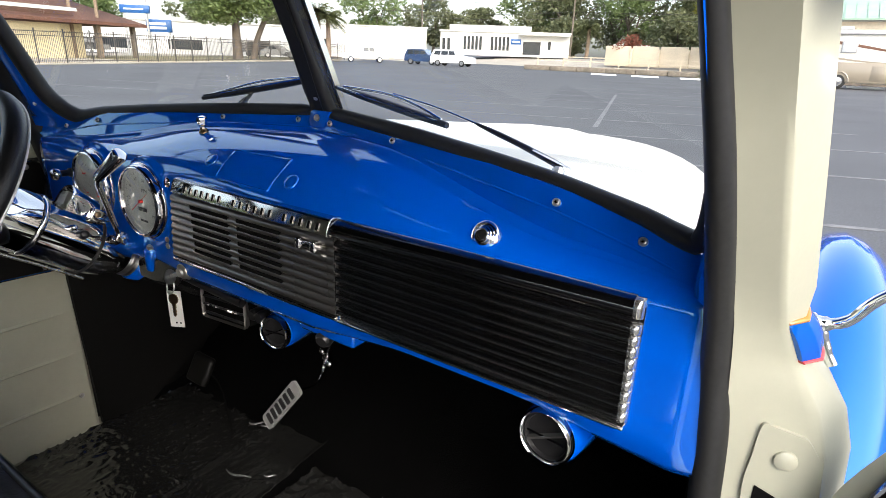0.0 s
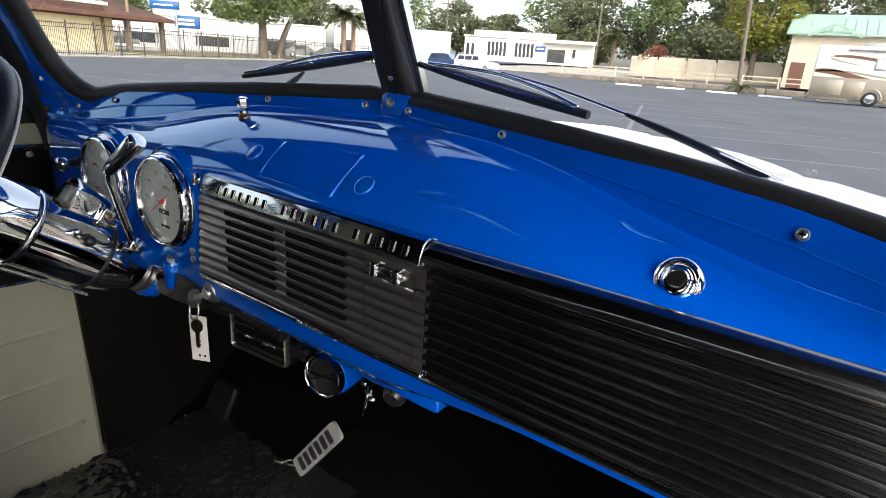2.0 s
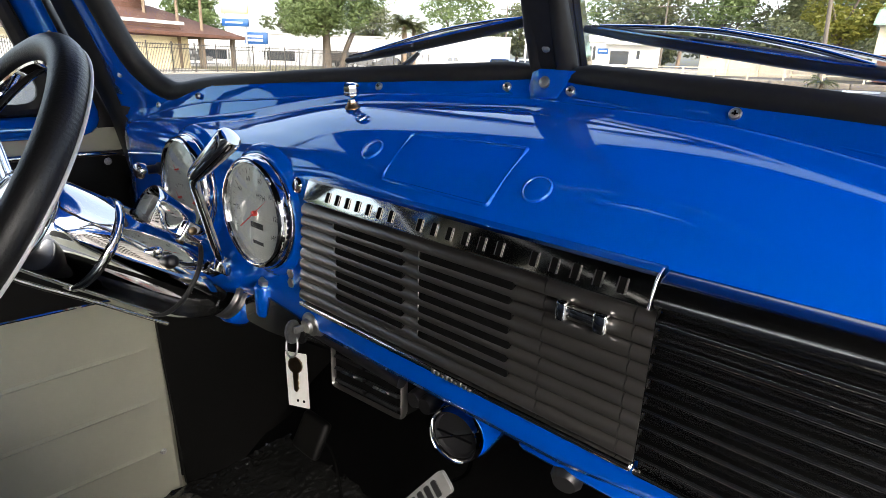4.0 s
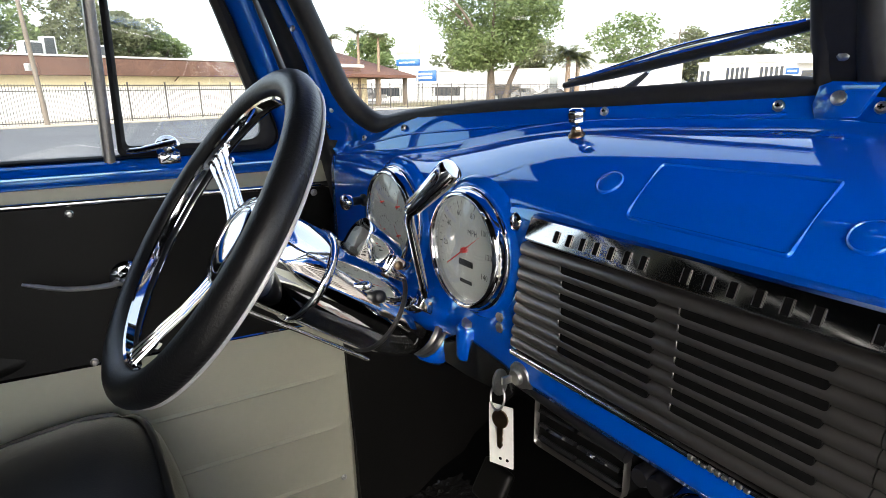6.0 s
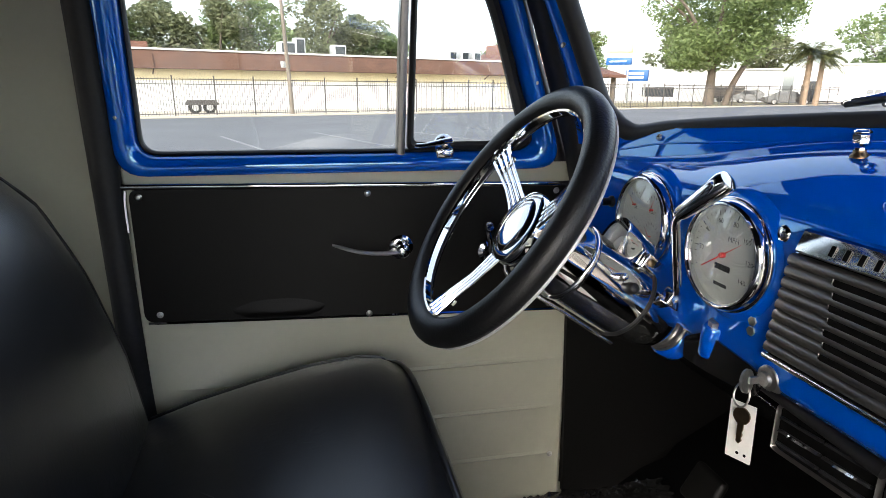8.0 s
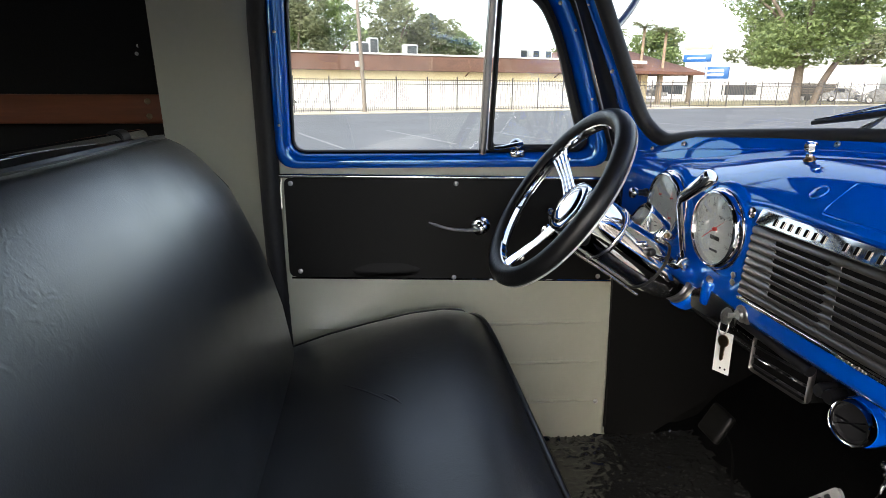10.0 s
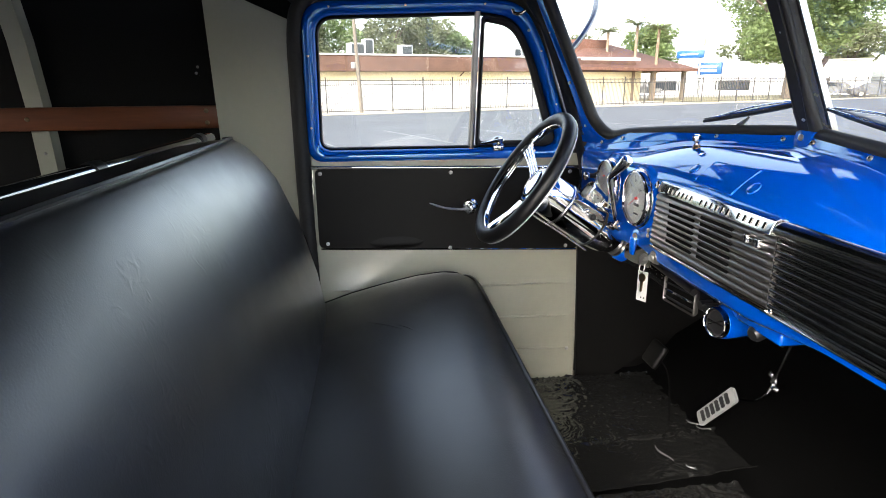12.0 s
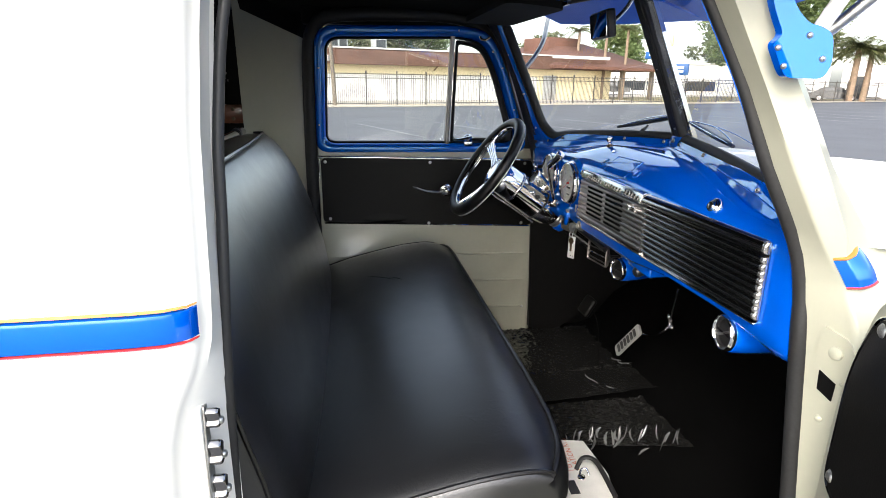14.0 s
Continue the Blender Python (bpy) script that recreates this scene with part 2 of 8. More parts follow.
SEAL_RUBBER = mat("grey_black_seal_rubber", (0.022, 0.022, 0.0225), 0.48, spec=0.5, grain=0.2, grain_scale=150, tone=0.15)
CARPET = mat("black_carpet", (0.0025, 0.0025, 0.0025), 1.0, spec=0.04, grain=0.5, grain_scale=700, bump=0.002, bump_scale=600, tone=0.3, tone_scale=5)
LINING = mat("black_headliner", (0.007, 0.007, 0.007), 0.85, spec=0.2, grain=0.3, grain_scale=300, tone=0.2, bump=0.0006, bump_scale=150)
FILM = mat("black_plastic_film", (0.013, 0.013, 0.0125), 0.20, spec=0.9, coat=0.5, coat_rough=0.16, bump=0.0006, bump_scale=70, wrinkle=0.007, wrinkle_scale=34, tone=0.3, tone_scale=8)
# black film too, but the base is paler to paint in reflected light
CURL = mat("torn_film_glint", (0.13, 0.13, 0.13), 0.2, spec=0.9, coat=0.8, coat_rough=0.1, bump=0.0006, bump_scale=120)
PLASTIC = mat("black_plastic", (0.012, 0.012, 0.013), 0.35, grain=0.1)
# near-black that paints in the shade of slots and hollows; also on badge bars
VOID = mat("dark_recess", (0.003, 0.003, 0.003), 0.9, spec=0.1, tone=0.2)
DIAL = mat("silver_dial", (0.68, 0.70, 0.67), 0.45, tone=0.06, tone_scale=30, grain=0.04, grain_scale=800)
INK = mat("dark_ink", (0.03, 0.03, 0.035), 0.6, grain=0.1)
NEEDLE = mat("red_needle", (0.75, 0.04, 0.03), 0.4, grain=0.05)
PAPER = mat("white_card_paper", (0.74, 0.73, 0.69), 0.8, grain=0.03, grain_scale=300, tone=0.05, tone_scale=40)
PRINT = mat("orange_red_print", (0.62, 0.13, 0.06), 0.8, grain=0.1)
KEY = mat("worn_brass_key", (0.22, 0.16, 0.10), 0.35, metal=1.0, tone=0.3, tone_scale=90)
WOOD = mat("varnished_oak", (0.20, 0.064, 0.023), 0.35, coat=0.5, tone=0.35, tone_scale=14, grain=0.2, grain_scale=90, stretch=(1, 0.08, 1), bump=0.0003, bump_scale=60)
CLEAR = pane("clear_glass")
GAUGE_GLASS = pane("gauge_glass", (0.92, 0.93, 0.91), 0.13)
MIRROR = mat("mirror_glass", (0.85, 0.86, 0.86), 0.01, metal=1.0)

# ---- cab: setting ----
def door_x(y, z):
    """How far out the inner face of the closed driver's door lies."""
    return -0.773 + 0.03 * (y + 0.56) - 0.03 * (z - 1.15) if z < 1.31 else -0.778 + 0.03 * (y + 0.56) + 0.10 * (z - 1.31)


def on_door(y, z, h=0.0):
    return Vector((door_x(y, z) + h, y, z))


# floor, toe board and firewall in one sheet
bm = bmesh.new()
prof = [(-1.30, 0.53), (-0.95, 0.535), (-0.2, 0.54), (0.10, 0.545), (0.16, 0.565), (0.32, 0.76), (0.34, 0.85), (0.34, 1.225), (0.36, 1.235), (0.36, 0.5), (-1.30, 0.49)]
skin(bm, [[(x, y, z) for y, z in prof] for x in (-0.80, -0.4, 0, 0.4, 0.70)])
solo("floor", bm, CARPET, "black carpeted cab floor rising to the firewall", "floor", kind="structure")

# black kick panel on the driver's side, ahead of the door
bm = bmesh.new()
out = rounded([(-0.135, 0.545), (-0.02, 0.545), (0.10, 0.64), (0.33, 0.80), (0.33, 1.36), (-0.10, 1.36), (-0.16, 1.2)], [0.005, 0.02, 0.03, 0.03, 0.01, 0.01, 0.01])
slab(bm, out, lambda y, z, h: Vector((-0.752 + 0.12 * (y + 0.135) + h, y, z)), 0.012)
solo("kick_panel", bm, CARD, "black kick panel ahead of the driver's door", "trim", kind="structure")
bm = bmesh.new()
slab(bm, [(-0.1, 0.5), (0.36, 0.5), (0.36, 1.20), (0.0, 1.30), (-0.1, 1.30)], lambda y, z, h: Vector((0.675 + h, y, z)), 0.02)
solo("cowl_side_right", bm, CARD, "black inner cowl side at the passenger's feet", "trim", kind="structure")

bm = bmesh.new()
box(bm, -0.80, -0.785, -0.13, 0.37, 0.5, 1.34)
solo("cowl_side_left", bm, CARD, "black inner cowl side behind the kick panel", "panel", kind="structure")
# unseen sheet added behind the dashboard; its near-black stands for the shade there
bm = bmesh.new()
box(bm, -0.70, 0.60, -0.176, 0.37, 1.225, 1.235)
solo("cowl_shelf", bm, VOID, "near-black sheet added behind the dashboard to keep the hollow dark", "panel", kind="structure")

# headliner
bm = bmesh.new()
rings = []
for y, lift in ((-3.2, 0.08), (-2.2, 0.11), (-1.4, 0.11), (-1.2, 0.085), (-1.05, 0.03), (-0.9, 0.02), (-0.55, 0.005), (-0.36, -0.02), (-0.28, -0.03)):
    rings.append([(x, y, 1.835 + lift - 0.035 * (abs(x) / 0.7) ** 4) for x in (-0.84, -0.76, -0.66, -0.5, -0.25, 0, 0.25, 0.5, 0.66, 0.76, 0.84)])
top = [[(x, y, z + 0.05) for x, y, z in r] for r in rings]
skin(bm, rings, False)
skin(bm, top, False)
solo("ceiling", bm, LINING, "black headliner of the cab and load space", "ceiling", kind="structure")

# dark cant rails between the headliner and the door openings
for word, x0, x1 in (("left", -0.87, -0.775), ("right", 0.70, 0.87)):
    bm = bmesh.new()
    box(bm, x0, x1, -1.02 if x0 < 0 else -3.2, -0.30, 1.748 if x0 < 0 else 1.80, 1.865, 0.01)
    solo("cant_rail_" + word, bm, LINING, "black trimmed roof rail above the door", "roof rail", kind="structure")

# roof skin above it
bm = bmesh.new()
rings = []
for y, lift in ((-3.3, 0.0), (-2.4, 0.06), (-1.2, 0.07), (-0.7, 0.06), (-0.42, 0.02), (-0.26, -0.05)):
    rings.append([(x, y, 1.955 + lift - 0.055 * (abs(x) / 0.8) ** 3) for x in (-0.88, -0.8, -0.6, -0.3, 0, 0.3, 0.6, 0.8, 0.88)])
skin(bm, rings, False)
solo("roof_skin", bm, WHITE, "white painted steel roof skin", "roof", kind="structure")

# B-pillar seal and quarter panel on the driver's side
bm = bmesh.new()
pipe(bm, smooth_path([(door_x(-1.0, z) - 0.005, y, z) for y, z in ((-0.985, 0.56), (-1.002, 0.9), (-1.008, 1.2), (-1.004, 1.5), (-0.998, 1.66), (-0.975, 1.735), (-0.90, 1.775), (-0.6, 1.785), (-0.45, 1.775), (-0.37, 1.735), (-0.31, 1.66), (-0.25, 1.5), (-0.185, 1.34), (-0.155, 1.22), (-0.13, 0.95), (-0.115, 0.56))], 5), 0.024, 8)
solo("door_seal_left", bm, RUBBER, "black rubber weather strip round the driver's door", "weather strip", kind="structure")
bm = bmesh.new()
slab(bm, [(-1.015, 0.53), (-1.015, 1.70), (-1.235, 1.796), (-1.262, 1.92), (-1.235, 0.53)], lambda y, z, h: Vector((-0.835 + h - 0.05 * (z - 1.3) * 0, y, z)), -0.02)
solo("wall_left_quarter", bm, CREAM, "cream painted quarter panel behind the driver's door", "wall", kind="structure")
bm = bmesh.new()
box(bm, -0.92, -0.875, -1.30, -1.04, 0.5, 1.93)
solo("wall_left_backing", bm, LINING, "black lining behind the quarter panel", "wall", kind="structure")
bm = bmesh.new()
box(bm, -0.87, -0.845, -1.04, -1.005, 0.5, 1.86, 0.003)
solo("pillar_left", bm, LINING, "black trimmed pillar behind the driver's door", "pillar", kind="structure")

# load space: black lined side, rear and floor
bm = bmesh.new()
box(bm, -0.95, -0.92, -3.2, -1.262, 0.5, 1.93)
solo("wall_left_cargo", bm, LINING, "black lined side of the load space", "wall", kind="structure")
bm = bmesh.new()
for x0, x1, z0, z1 in ((-0.95, 0.86, 0.5, 1.22), (-0.95, 0.86, 1.74, 1.9), (-0.95, -0.70, 1.22, 1.74), (0.62, 0.86, 1.22, 1.74)):
    box(bm, x0, x1, -3.24, -3.2, z0, z1)
solo("wall_rear_cargo", bm, LINING, "black lined rear end of the load space with an open window", "wall", kind="structure")
bm = bmesh.new()
box(bm, -0.95, 0.86, -3.2, -1.30, 0.48, 0.53)
solo("cargo_floor", bm, CARPET, "black floor of the load space", "floor", kind="structure")

# cream ribs inside the load space
rib = thing("body_rib", (-0.915, -1.78, 0.53), "cream painted steel rib of the load space", "body rib", "load space ribs")
bm = bmesh.new()
skin(bm, [[(-0.918 + 0.09 * max(0, z - 1.45) ** 1.3, -1.815 + w, z), (-0.89 + 0.09 * max(0, z - 1.45) ** 1.3, -1.805 + w, z), (-0.89 + 0.09 * max(0, z - 1.45) ** 1.3, -1.755 + w, z), (-0.918 + 0.09 * max(0, z - 1.45) ** 1.3, -1.745 + w, z)]
          for z, w in ((0.53, 0.0), (1.0, 0.0), (1.25, 0.0), (1.45, -0.005), (1.65, -0.015), (1.8, -0.03), (1.92, -0.045))])
part("upright", bm, CREAM, rib)
for z in (1.33, 1.56, 1.66):
    bm = bmesh.new()
    turned(bm, (-0.891, -1.78, z), (1, 0, 0), [(0, 0.005), (0.003, 0.004), (0.004, 0.0015)], 8)
    part("rivet", bm, STEEL, rib)
copy_thing(rib, Matrix.Translation((-0.915, -2.55, 0.53)))

# oak slat along the load space
slat = thing("wooden_slat", (-0.875, -1.9, 1.40), "varnished oak slat screwed along the load space side", "wooden slat")
bm = bmesh.new()
box(bm, -0.888, -0.866, -3.1, -1.245, 1.398, 1.466, 0.004)
part("board", bm, WOOD, slat)
for y in (-1.292, -1.80):
    for z in ((1.415, 1.45) if y > -1.5 else (1.432,)):
        bm = bmesh.new()
        turned(bm, (-0.867, y, z), (1, 0, 0), [(0, 0.0075), (0.002, 0.007), (0.0035, 0.004)], 12)
        part("screw", bm, KEY, slat, "brass screw head")

lt = thing("lining_latch", (-0.915, -1.316, 1.56), "small bright latch on the black lining", "latch")
for dy, dz in ((0.0, 0.018), (0.012, 0.012), (-0.006, 0.0), (0.008, -0.008)):
    bm = bmesh.new()
    turned(bm, (-0.919, -1.316 + dy, 1.56 + dz), (1, 0, 0), [(0, 0.0045), (0.003, 0.004), (0.005, 0.002)], 10)
    part("rivet", bm, STEEL, lt)

# outer skin of the load space on the driver's side
bm = bmesh.new()
skin(bm, [[(-0.955 - b, y, z) for z, b in ((0.5, 0.0), (0.9, 0.012), (1.3, 0.012), (1.7, 0.004), (1.93, -0.05))] for y in (-3.3, -2.2, -1.3, -1.02)], False)
solo("body_side_left", bm, WHITE, "white painted side of the panel body behind the driver's door", "body side", kind="structure")

# ---- windscreen ----
def ws_line(s, side):
    """Foot of the glass: s from the middle (0) to the outer end (1)."""
    x = 0.010 + s * 0.614 if side < 0 else 0.024 + s * 0.634
    y = table([(0, 0.0), (0.2, -0.042), (0.495, -0.112), (0.6, -0.142), (0.7, -0.165)], x)
    z = table([(0, 1.428), (0.28, 1.412), (0.49, 1.391), (0.6, 1.372), (0.67, 1.36)], x)
    return Vector((side * x, y, z))


RAKE = -0.46


def ws_at(s, h, side):
    p = ws_line(s, side)
    top = 1.79
    z = p.z + (top - p.z) * h
    return Vector((p.x * (1 - 0.01 * h), p.y + RAKE * (z - p.z), z))


for side, word in ((-1, "left"), (1, "right")):
    w = thing("windscreen_" + word, ws_at(0.5, 0, side), "clear flat windscreen pane in black rubber", "windscreen", kind="structure")
    bm = bmesh.new()
    skin(bm, [[ws_at(s, h, side) for s in (0, 0.25, 0.5, 0.75, 1)] for h in (0, 0.5, 1)], False)
    g = part("pane", bm, CLEAR, w)
    g.visible_shadow = False
    bm = bmesh.new()
    up = Vector((0, 0, 1))
    if side < 0:
        foot = [ws_at(s, 0, side) for s in (0.0, 0.15, 0.3, 0.5, 0.7, 0.82, 0.90)] + [ws_at(0.945, 0.025, side), ws_at(0.975, 0.07, side)]
        rad = [0.0125] * 4 + [0.0145, 0.0155, 0.0155] + [0.0165] * 6
    else:
        foot = [ws_at(s, 0, side) + up * d for s, d in ((0.0, 0.0), (0.15, 0.0), (0.3, 0.0), (0.5, 0.001), (0.7, 0.0035), (0.82, 0.0065), (0.90, 0.008))] + [ws_at(0.955, 0.010, side) + up * 0.001, ws_at(0.990, 0.026, side)]
        rad = [0.0125] * 4 + [0.0108, 0.0098, 0.0098, 0.0110, 0.0115, 0.0085] + [0.0075] * 3
    rim = foot + [ws_at(1.0, h, side) for h in (0.15, 0.35, 0.6, 0.85, 0.94)] + [ws_at(s, 1, side) for s in (0.94, 0.6, 0.3, 0.0)] + [ws_at(0, h, side) for h in (0.85, 0.6, 0.3)]
    rad += [0.010] + [0.014] * 3 + [0.010] + [0.006] * 3
    fine = smooth_path(rim + [rim[0]], 3)[:-1]
    pipe(bm, fine, [lerp(rad[i // 3], rad[(i // 3 + 1) % len(rad)], i % 3 / 3) for i in range(len(fine))], 10, closed=True)
    part("gasket", bm, RUBBER, w, "black rubber gasket")

# centre post between the panes
post = thing("windscreen_post", (0, 0, 1.42), "black centre post with bright outer strip", "windscreen post", kind="structure")
bm = bmesh.new()
top = Vector((0, RAKE * 0.37, 1.80))
skin(bm, [[o + Vector(d) for d in ((-0.0125, -0.016, 0), (0.0125, -0.016, 0), (0.0145, -0.011, 0), (0.020, 0.012, 0), (-0.020, 0.012, 0), (-0.0145, -0.011, 0))] for o in (Vector((0.006, 0.006, 1.425)), top + Vector((0.006, 0, 0)))])
part("post", bm, RUBBER, post)
bm = bmesh.new()
skin(bm, [[o + Vector(d) for d in ((0.016, 0.014, 0), (0.028, 0.012, 0), (0.026, 0.026, 0), (-0.026, 0.026, 0), (-0.028, 0.012, 0), (-0.016, 0.014, 0))] for o in (Vector((0.006, 0.006, 1.425)), top + Vector((0.006, 0, 0)))])
part("outer_strip", bm, CHROME, post, "bright metal outer strip")
for z in (1.452, 1.60):
    bm = bmesh.new()
    turned(bm, (0.006, RAKE * (z - 1.43) - 0.009, z), (0, -1, 0.34), [(0, 0.006), (0.002, 0.0055), (0.0035, 0.003)], 12)
    part("screw", bm, SCREW, post, "bright screw head")

# blue pillars beside the panes
def left_edge(z):
    """Where the blue pillar meets the black trim on the driver's side."""
    return (table([(1.2, -0.716), (1.334, -0.712), (1.45, -0.706), (1.55, -0.695), (1.60, -0.685), (1.67, -0.668), (1.8, -0.635)], z), table([(1.2, -0.150), (1.334, -0.165), (1.45, -0.196), (1.55, -0.238), (1.60, -0.268), (1.67, -0.305), (1.8, -0.372)], z))


for side, word in ((-1, "left"), (1, "right")):
    p = thing("pillar_" + word + "_front", (side * 0.63, -0.2, 1.34), "blue painted windscreen pillar with bright screws", "pillar", kind="structure")
    bm = bmesh.new()
    rings = []
    for h in (-0.08, -0.04, 0.0, 0.03, 0.07, 0.15, 0.3, 0.5, 0.7, 0.9, 1.03):
        a = ws_at(table([(-0.04, 0.86), (0.0, 0.90), (0.03, 0.955), (0.07, 0.98), (0.15, 1.0)] if side < 0 else [(-0.04, 0.985), (0.0, 0.992), (0.03, 1.0)], h), h, side) + Vector((0.004 if side > 0 else -0.012, -0.014, 0))
        z = a.z
        o = Vector((table([(1.2, 0.681), (1.26, 0.674), (1.334, 0.670), (1.45, 0.666), (1.56, 0.652), (1.67, 0.637), (1.8, 0.614)], z), table([(1.2, -0.178), (1.334, -0.207), (1.45, -0.271), (1.56, -0.322), (1.67, -0.382), (1.8, -0.45)], z), z)) if side > 0 else Vector((*left_edge(z), z))
        mid = a.lerp(o, 0.5) + Vector((-side * 0.004, -0.010, 0))
        rings.append([a + Vector((0, 0.03, 0)), a, a.lerp(mid, 0.5) + Vector((0, -0.004, 0)), mid, mid.lerp(o, 0.6), o, o + Vector((side * 0.02, 0.03, 0))])
    skin(bm, rings, False)
    part("pillar_skin", bm, BLUE, p, angle=60)
    for h in (0.08, 0.36, 0.68):
        a = ws_at(1.0, h, side) + Vector((side * 0.024, -0.024, 0))
        bm = bmesh.new()
        turned(bm, a + Vector((0, 0.003, 0)), (-side * 0.3, -1, 0.3), [(0, 0.0055), (0.002, 0.005), (0.003, 0.0025)], 10)
        part("screw", bm, SCREW, p, "bright screw head")

# blue header above the panes and black seal below it
bm = bmesh.new()
rings = []
for x in (-0.64, -0.4, -0.2, 0, 0.2, 0.4, 0.64):
    s = max(0, (abs(x) - 0.018) / 0.6)
    a = ws_at(min(s, 1), 1.0, -1 if x < 0 else 1)
    rings.append([(x, a.y + 0.02, a.z + 0.0), (x, a.y - 0.012, a.z - 0.004), (x, a.y - 0.03, a.z + 0.02), (x, a.y - 0.06, a.z + 0.05), (x, a.y + 0.03, a.z + 0.06)])
skin(bm, rings, True)
solo("windscreen_header", bm, BLUE, "blue painted header above the windscreen", "header", kind="structure")

# ---- right-hand door opening ----
SEAL = [(0.620, -0.447, 1.80), (0.642, -0.376, 1.67), (0.656, -0.316, 1.56), (0.671, -0.268, 1.45), (0.680, -0.205, 1.334), (0.686, -0.183, 1.26), (0.694, -0.178, 1.19), (0.700, -0.168, 1.085), (0.703, -0.155, 0.98), (0.703, -0.141, 0.88), (0.703, -0.10, 0.56)]
bm = bmesh.new()
pipe(bm, smooth_path([(x, y + 0.004, z) for x, y, z in SEAL], 5), [lerp(0.0088, 0.0158, min(1, max(0, k - 8) / 22)) for k in range(51)], 10)
solo("door_seal_right", bm, SEAL_RUBBER, "black rubber weather strip on the hinge side of the opening", "weather strip", kind="structure")
bm = bmesh.new()
pipe(bm, smooth_path([(0.620, -0.447, 1.80), (0.64, -0.55, 1.83), (0.655, -0.85, 1.82), (0.66, -0.96, 1.75), (0.673, -1.000, 1.65), (0.696, -1.017, 1.5), (0.711, -1.019, 1.40), (0.724, -1.022, 1.3), (0.731, -1.026, 1.2), (0.735, -1.029, 1.05), (0.735, -1.035, 0.56)], 5), 0.0068, 12)
solo("door_seal_right_rear", bm, SEAL_RUBBER, "black rubber weather strip on the rear jamb of the opening", "weather strip", kind="structure")

# black trim between the driver's side pillar and the door
bm = bmesh.new()
rings = []
for z in (1.10, 1.2, 1.26, 1.334, 1.45, 1.56, 1.67, 1.80):
    i = Vector((*left_edge(z), z)) + Vector((0.006, 0.006, 0))
    o = Vector((door_x(-0.2, z) - 0.012, table([(1.1, -0.13), (1.22, -0.150), (1.34, -0.180), (1.5, -0.240), (1.66, -0.302), (1.735, -0.352), (1.8, -0.40)], z) + 0.012, z))
    m = i.lerp(o, 0.45) + Vector((0.012, -0.012, 0))
    rings.append([i + Vector((0, 0.03, 0)), i, i.lerp(m, 0.5) + Vector((0.004, -0.004, 0)), m, m.lerp(o, 0.5) + Vector((0.006, -0.006, 0)), o, o + Vector((0, 0.03, 0))])
skin(bm, rings, False)
solo("pillar_trim_left", bm, RUBBER, "black rubber trim between windscreen pillar and driver's door", "trim", kind="structure", angle=60)

# cream A-pillar and hinge post, lofted from the roof to the sill
bm = bmesh.new()
LEVELS = [(1.86, (0.615, -0.465), (0.655, -0.465), (0.670, -0.43), (0.63, -0.38)),
          (1.672, (0.647, -0.372), (0.688, -0.370), (0.704, -0.335), (0.655, -0.285)),
          (1.56, (0.663, -0.311), (0.702, -0.312), (0.720, -0.276), (0.67, -0.225)),
          (1.45, (0.679, -0.264), (0.714, -0.256), (0.734, -0.221), (0.68, -0.165)),
          (1.36, (0.689, -0.215), (0.725, -0.208), (0.745, -0.180), (0.69, -0.10)),
          (1.318, (0.694, -0.198), (0.732, -0.184), (0.743, -0.171), (0.70, -0.03)),
          (1.284, (0.697, -0.189), (0.746, -0.167), (0.756, -0.154), (0.72, 0.04)),
          (1.235, (0.701, -0.182), (0.772, -0.160), (0.793, -0.125), (0.75, 0.07)),
          (1.19, (0.706, -0.178), (0.786, -0.158), (0.806, -0.115), (0.77, 0.09)),
          (1.09, (0.712, -0.168), (0.797, -0.148), (0.815, -0.105), (0.78, 0.1)),
          (0.986, (0.715, -0.156), (0.800, -0.138), (0.818, -0.095), (0.78, 0.1)),
          (0.894, (0.715, -0.142), (0.800, -0.125), (0.818, -0.085), (0.78, 0.1)),
          (0.50, (0.715, -0.10), (0.790, -0.09), (0.81, -0.05), (0.78, 0.1))]
rings = []
for z, a, r, o, b in LEVELS:
    a, r, o, b = (Vector((*q, z)) for q in (a, r, o, b))
    rings.append([a, a.lerp(r, 0.45), r.lerp(a, 0.14), r, r.lerp(o, 0.10), r.lerp(o, 0.45), o.lerp(r, 0.15), o, o.lerp(b, 0.5), b])
skin(bm, rings, True)
sub = bmesh.ops.subdivide_edges(bm, edges=[e for e in bm.edges if abs(e.verts[0].co.z - e.verts[1].co.z) > 0.02], cuts=3)
solo("hinge_pillar_right", bm, CREAM, "cream painted hinge pillar of the passenger's door", "pillar", kind="structure", angle=50)

# hinge recess cover on it
hp = thing("hinge_cover_plate", (0.75, -0.16, 1.03), "cream painted hinge cover with a dark slot on the pillar", "hinge cover", kind="structure")


def on_jamb(a, z, h):
    """A point on the face of the hinge pillar: a from the seal (0) to its edge (1)."""
    for (z1, p1, r1, *_), (z0, p0, r0, *_) in zip(LEVELS, LEVELS[1:]):
        if z0 <= z <= z1:
            t = (z - z0) / (z1 - z0)
            p = Vector(p0).lerp(Vector(p1), t)
            r = Vector(r0).lerp(Vector(r1), t)
            q = p.lerp(r, a)
            nrm = Vector((r.y - p.y, -(r.x - p.x))).normalized()
            return Vector((q.x + nrm.x * h, q.y + nrm.y * h, z))
    return Vector((0.74, -0.12, z))


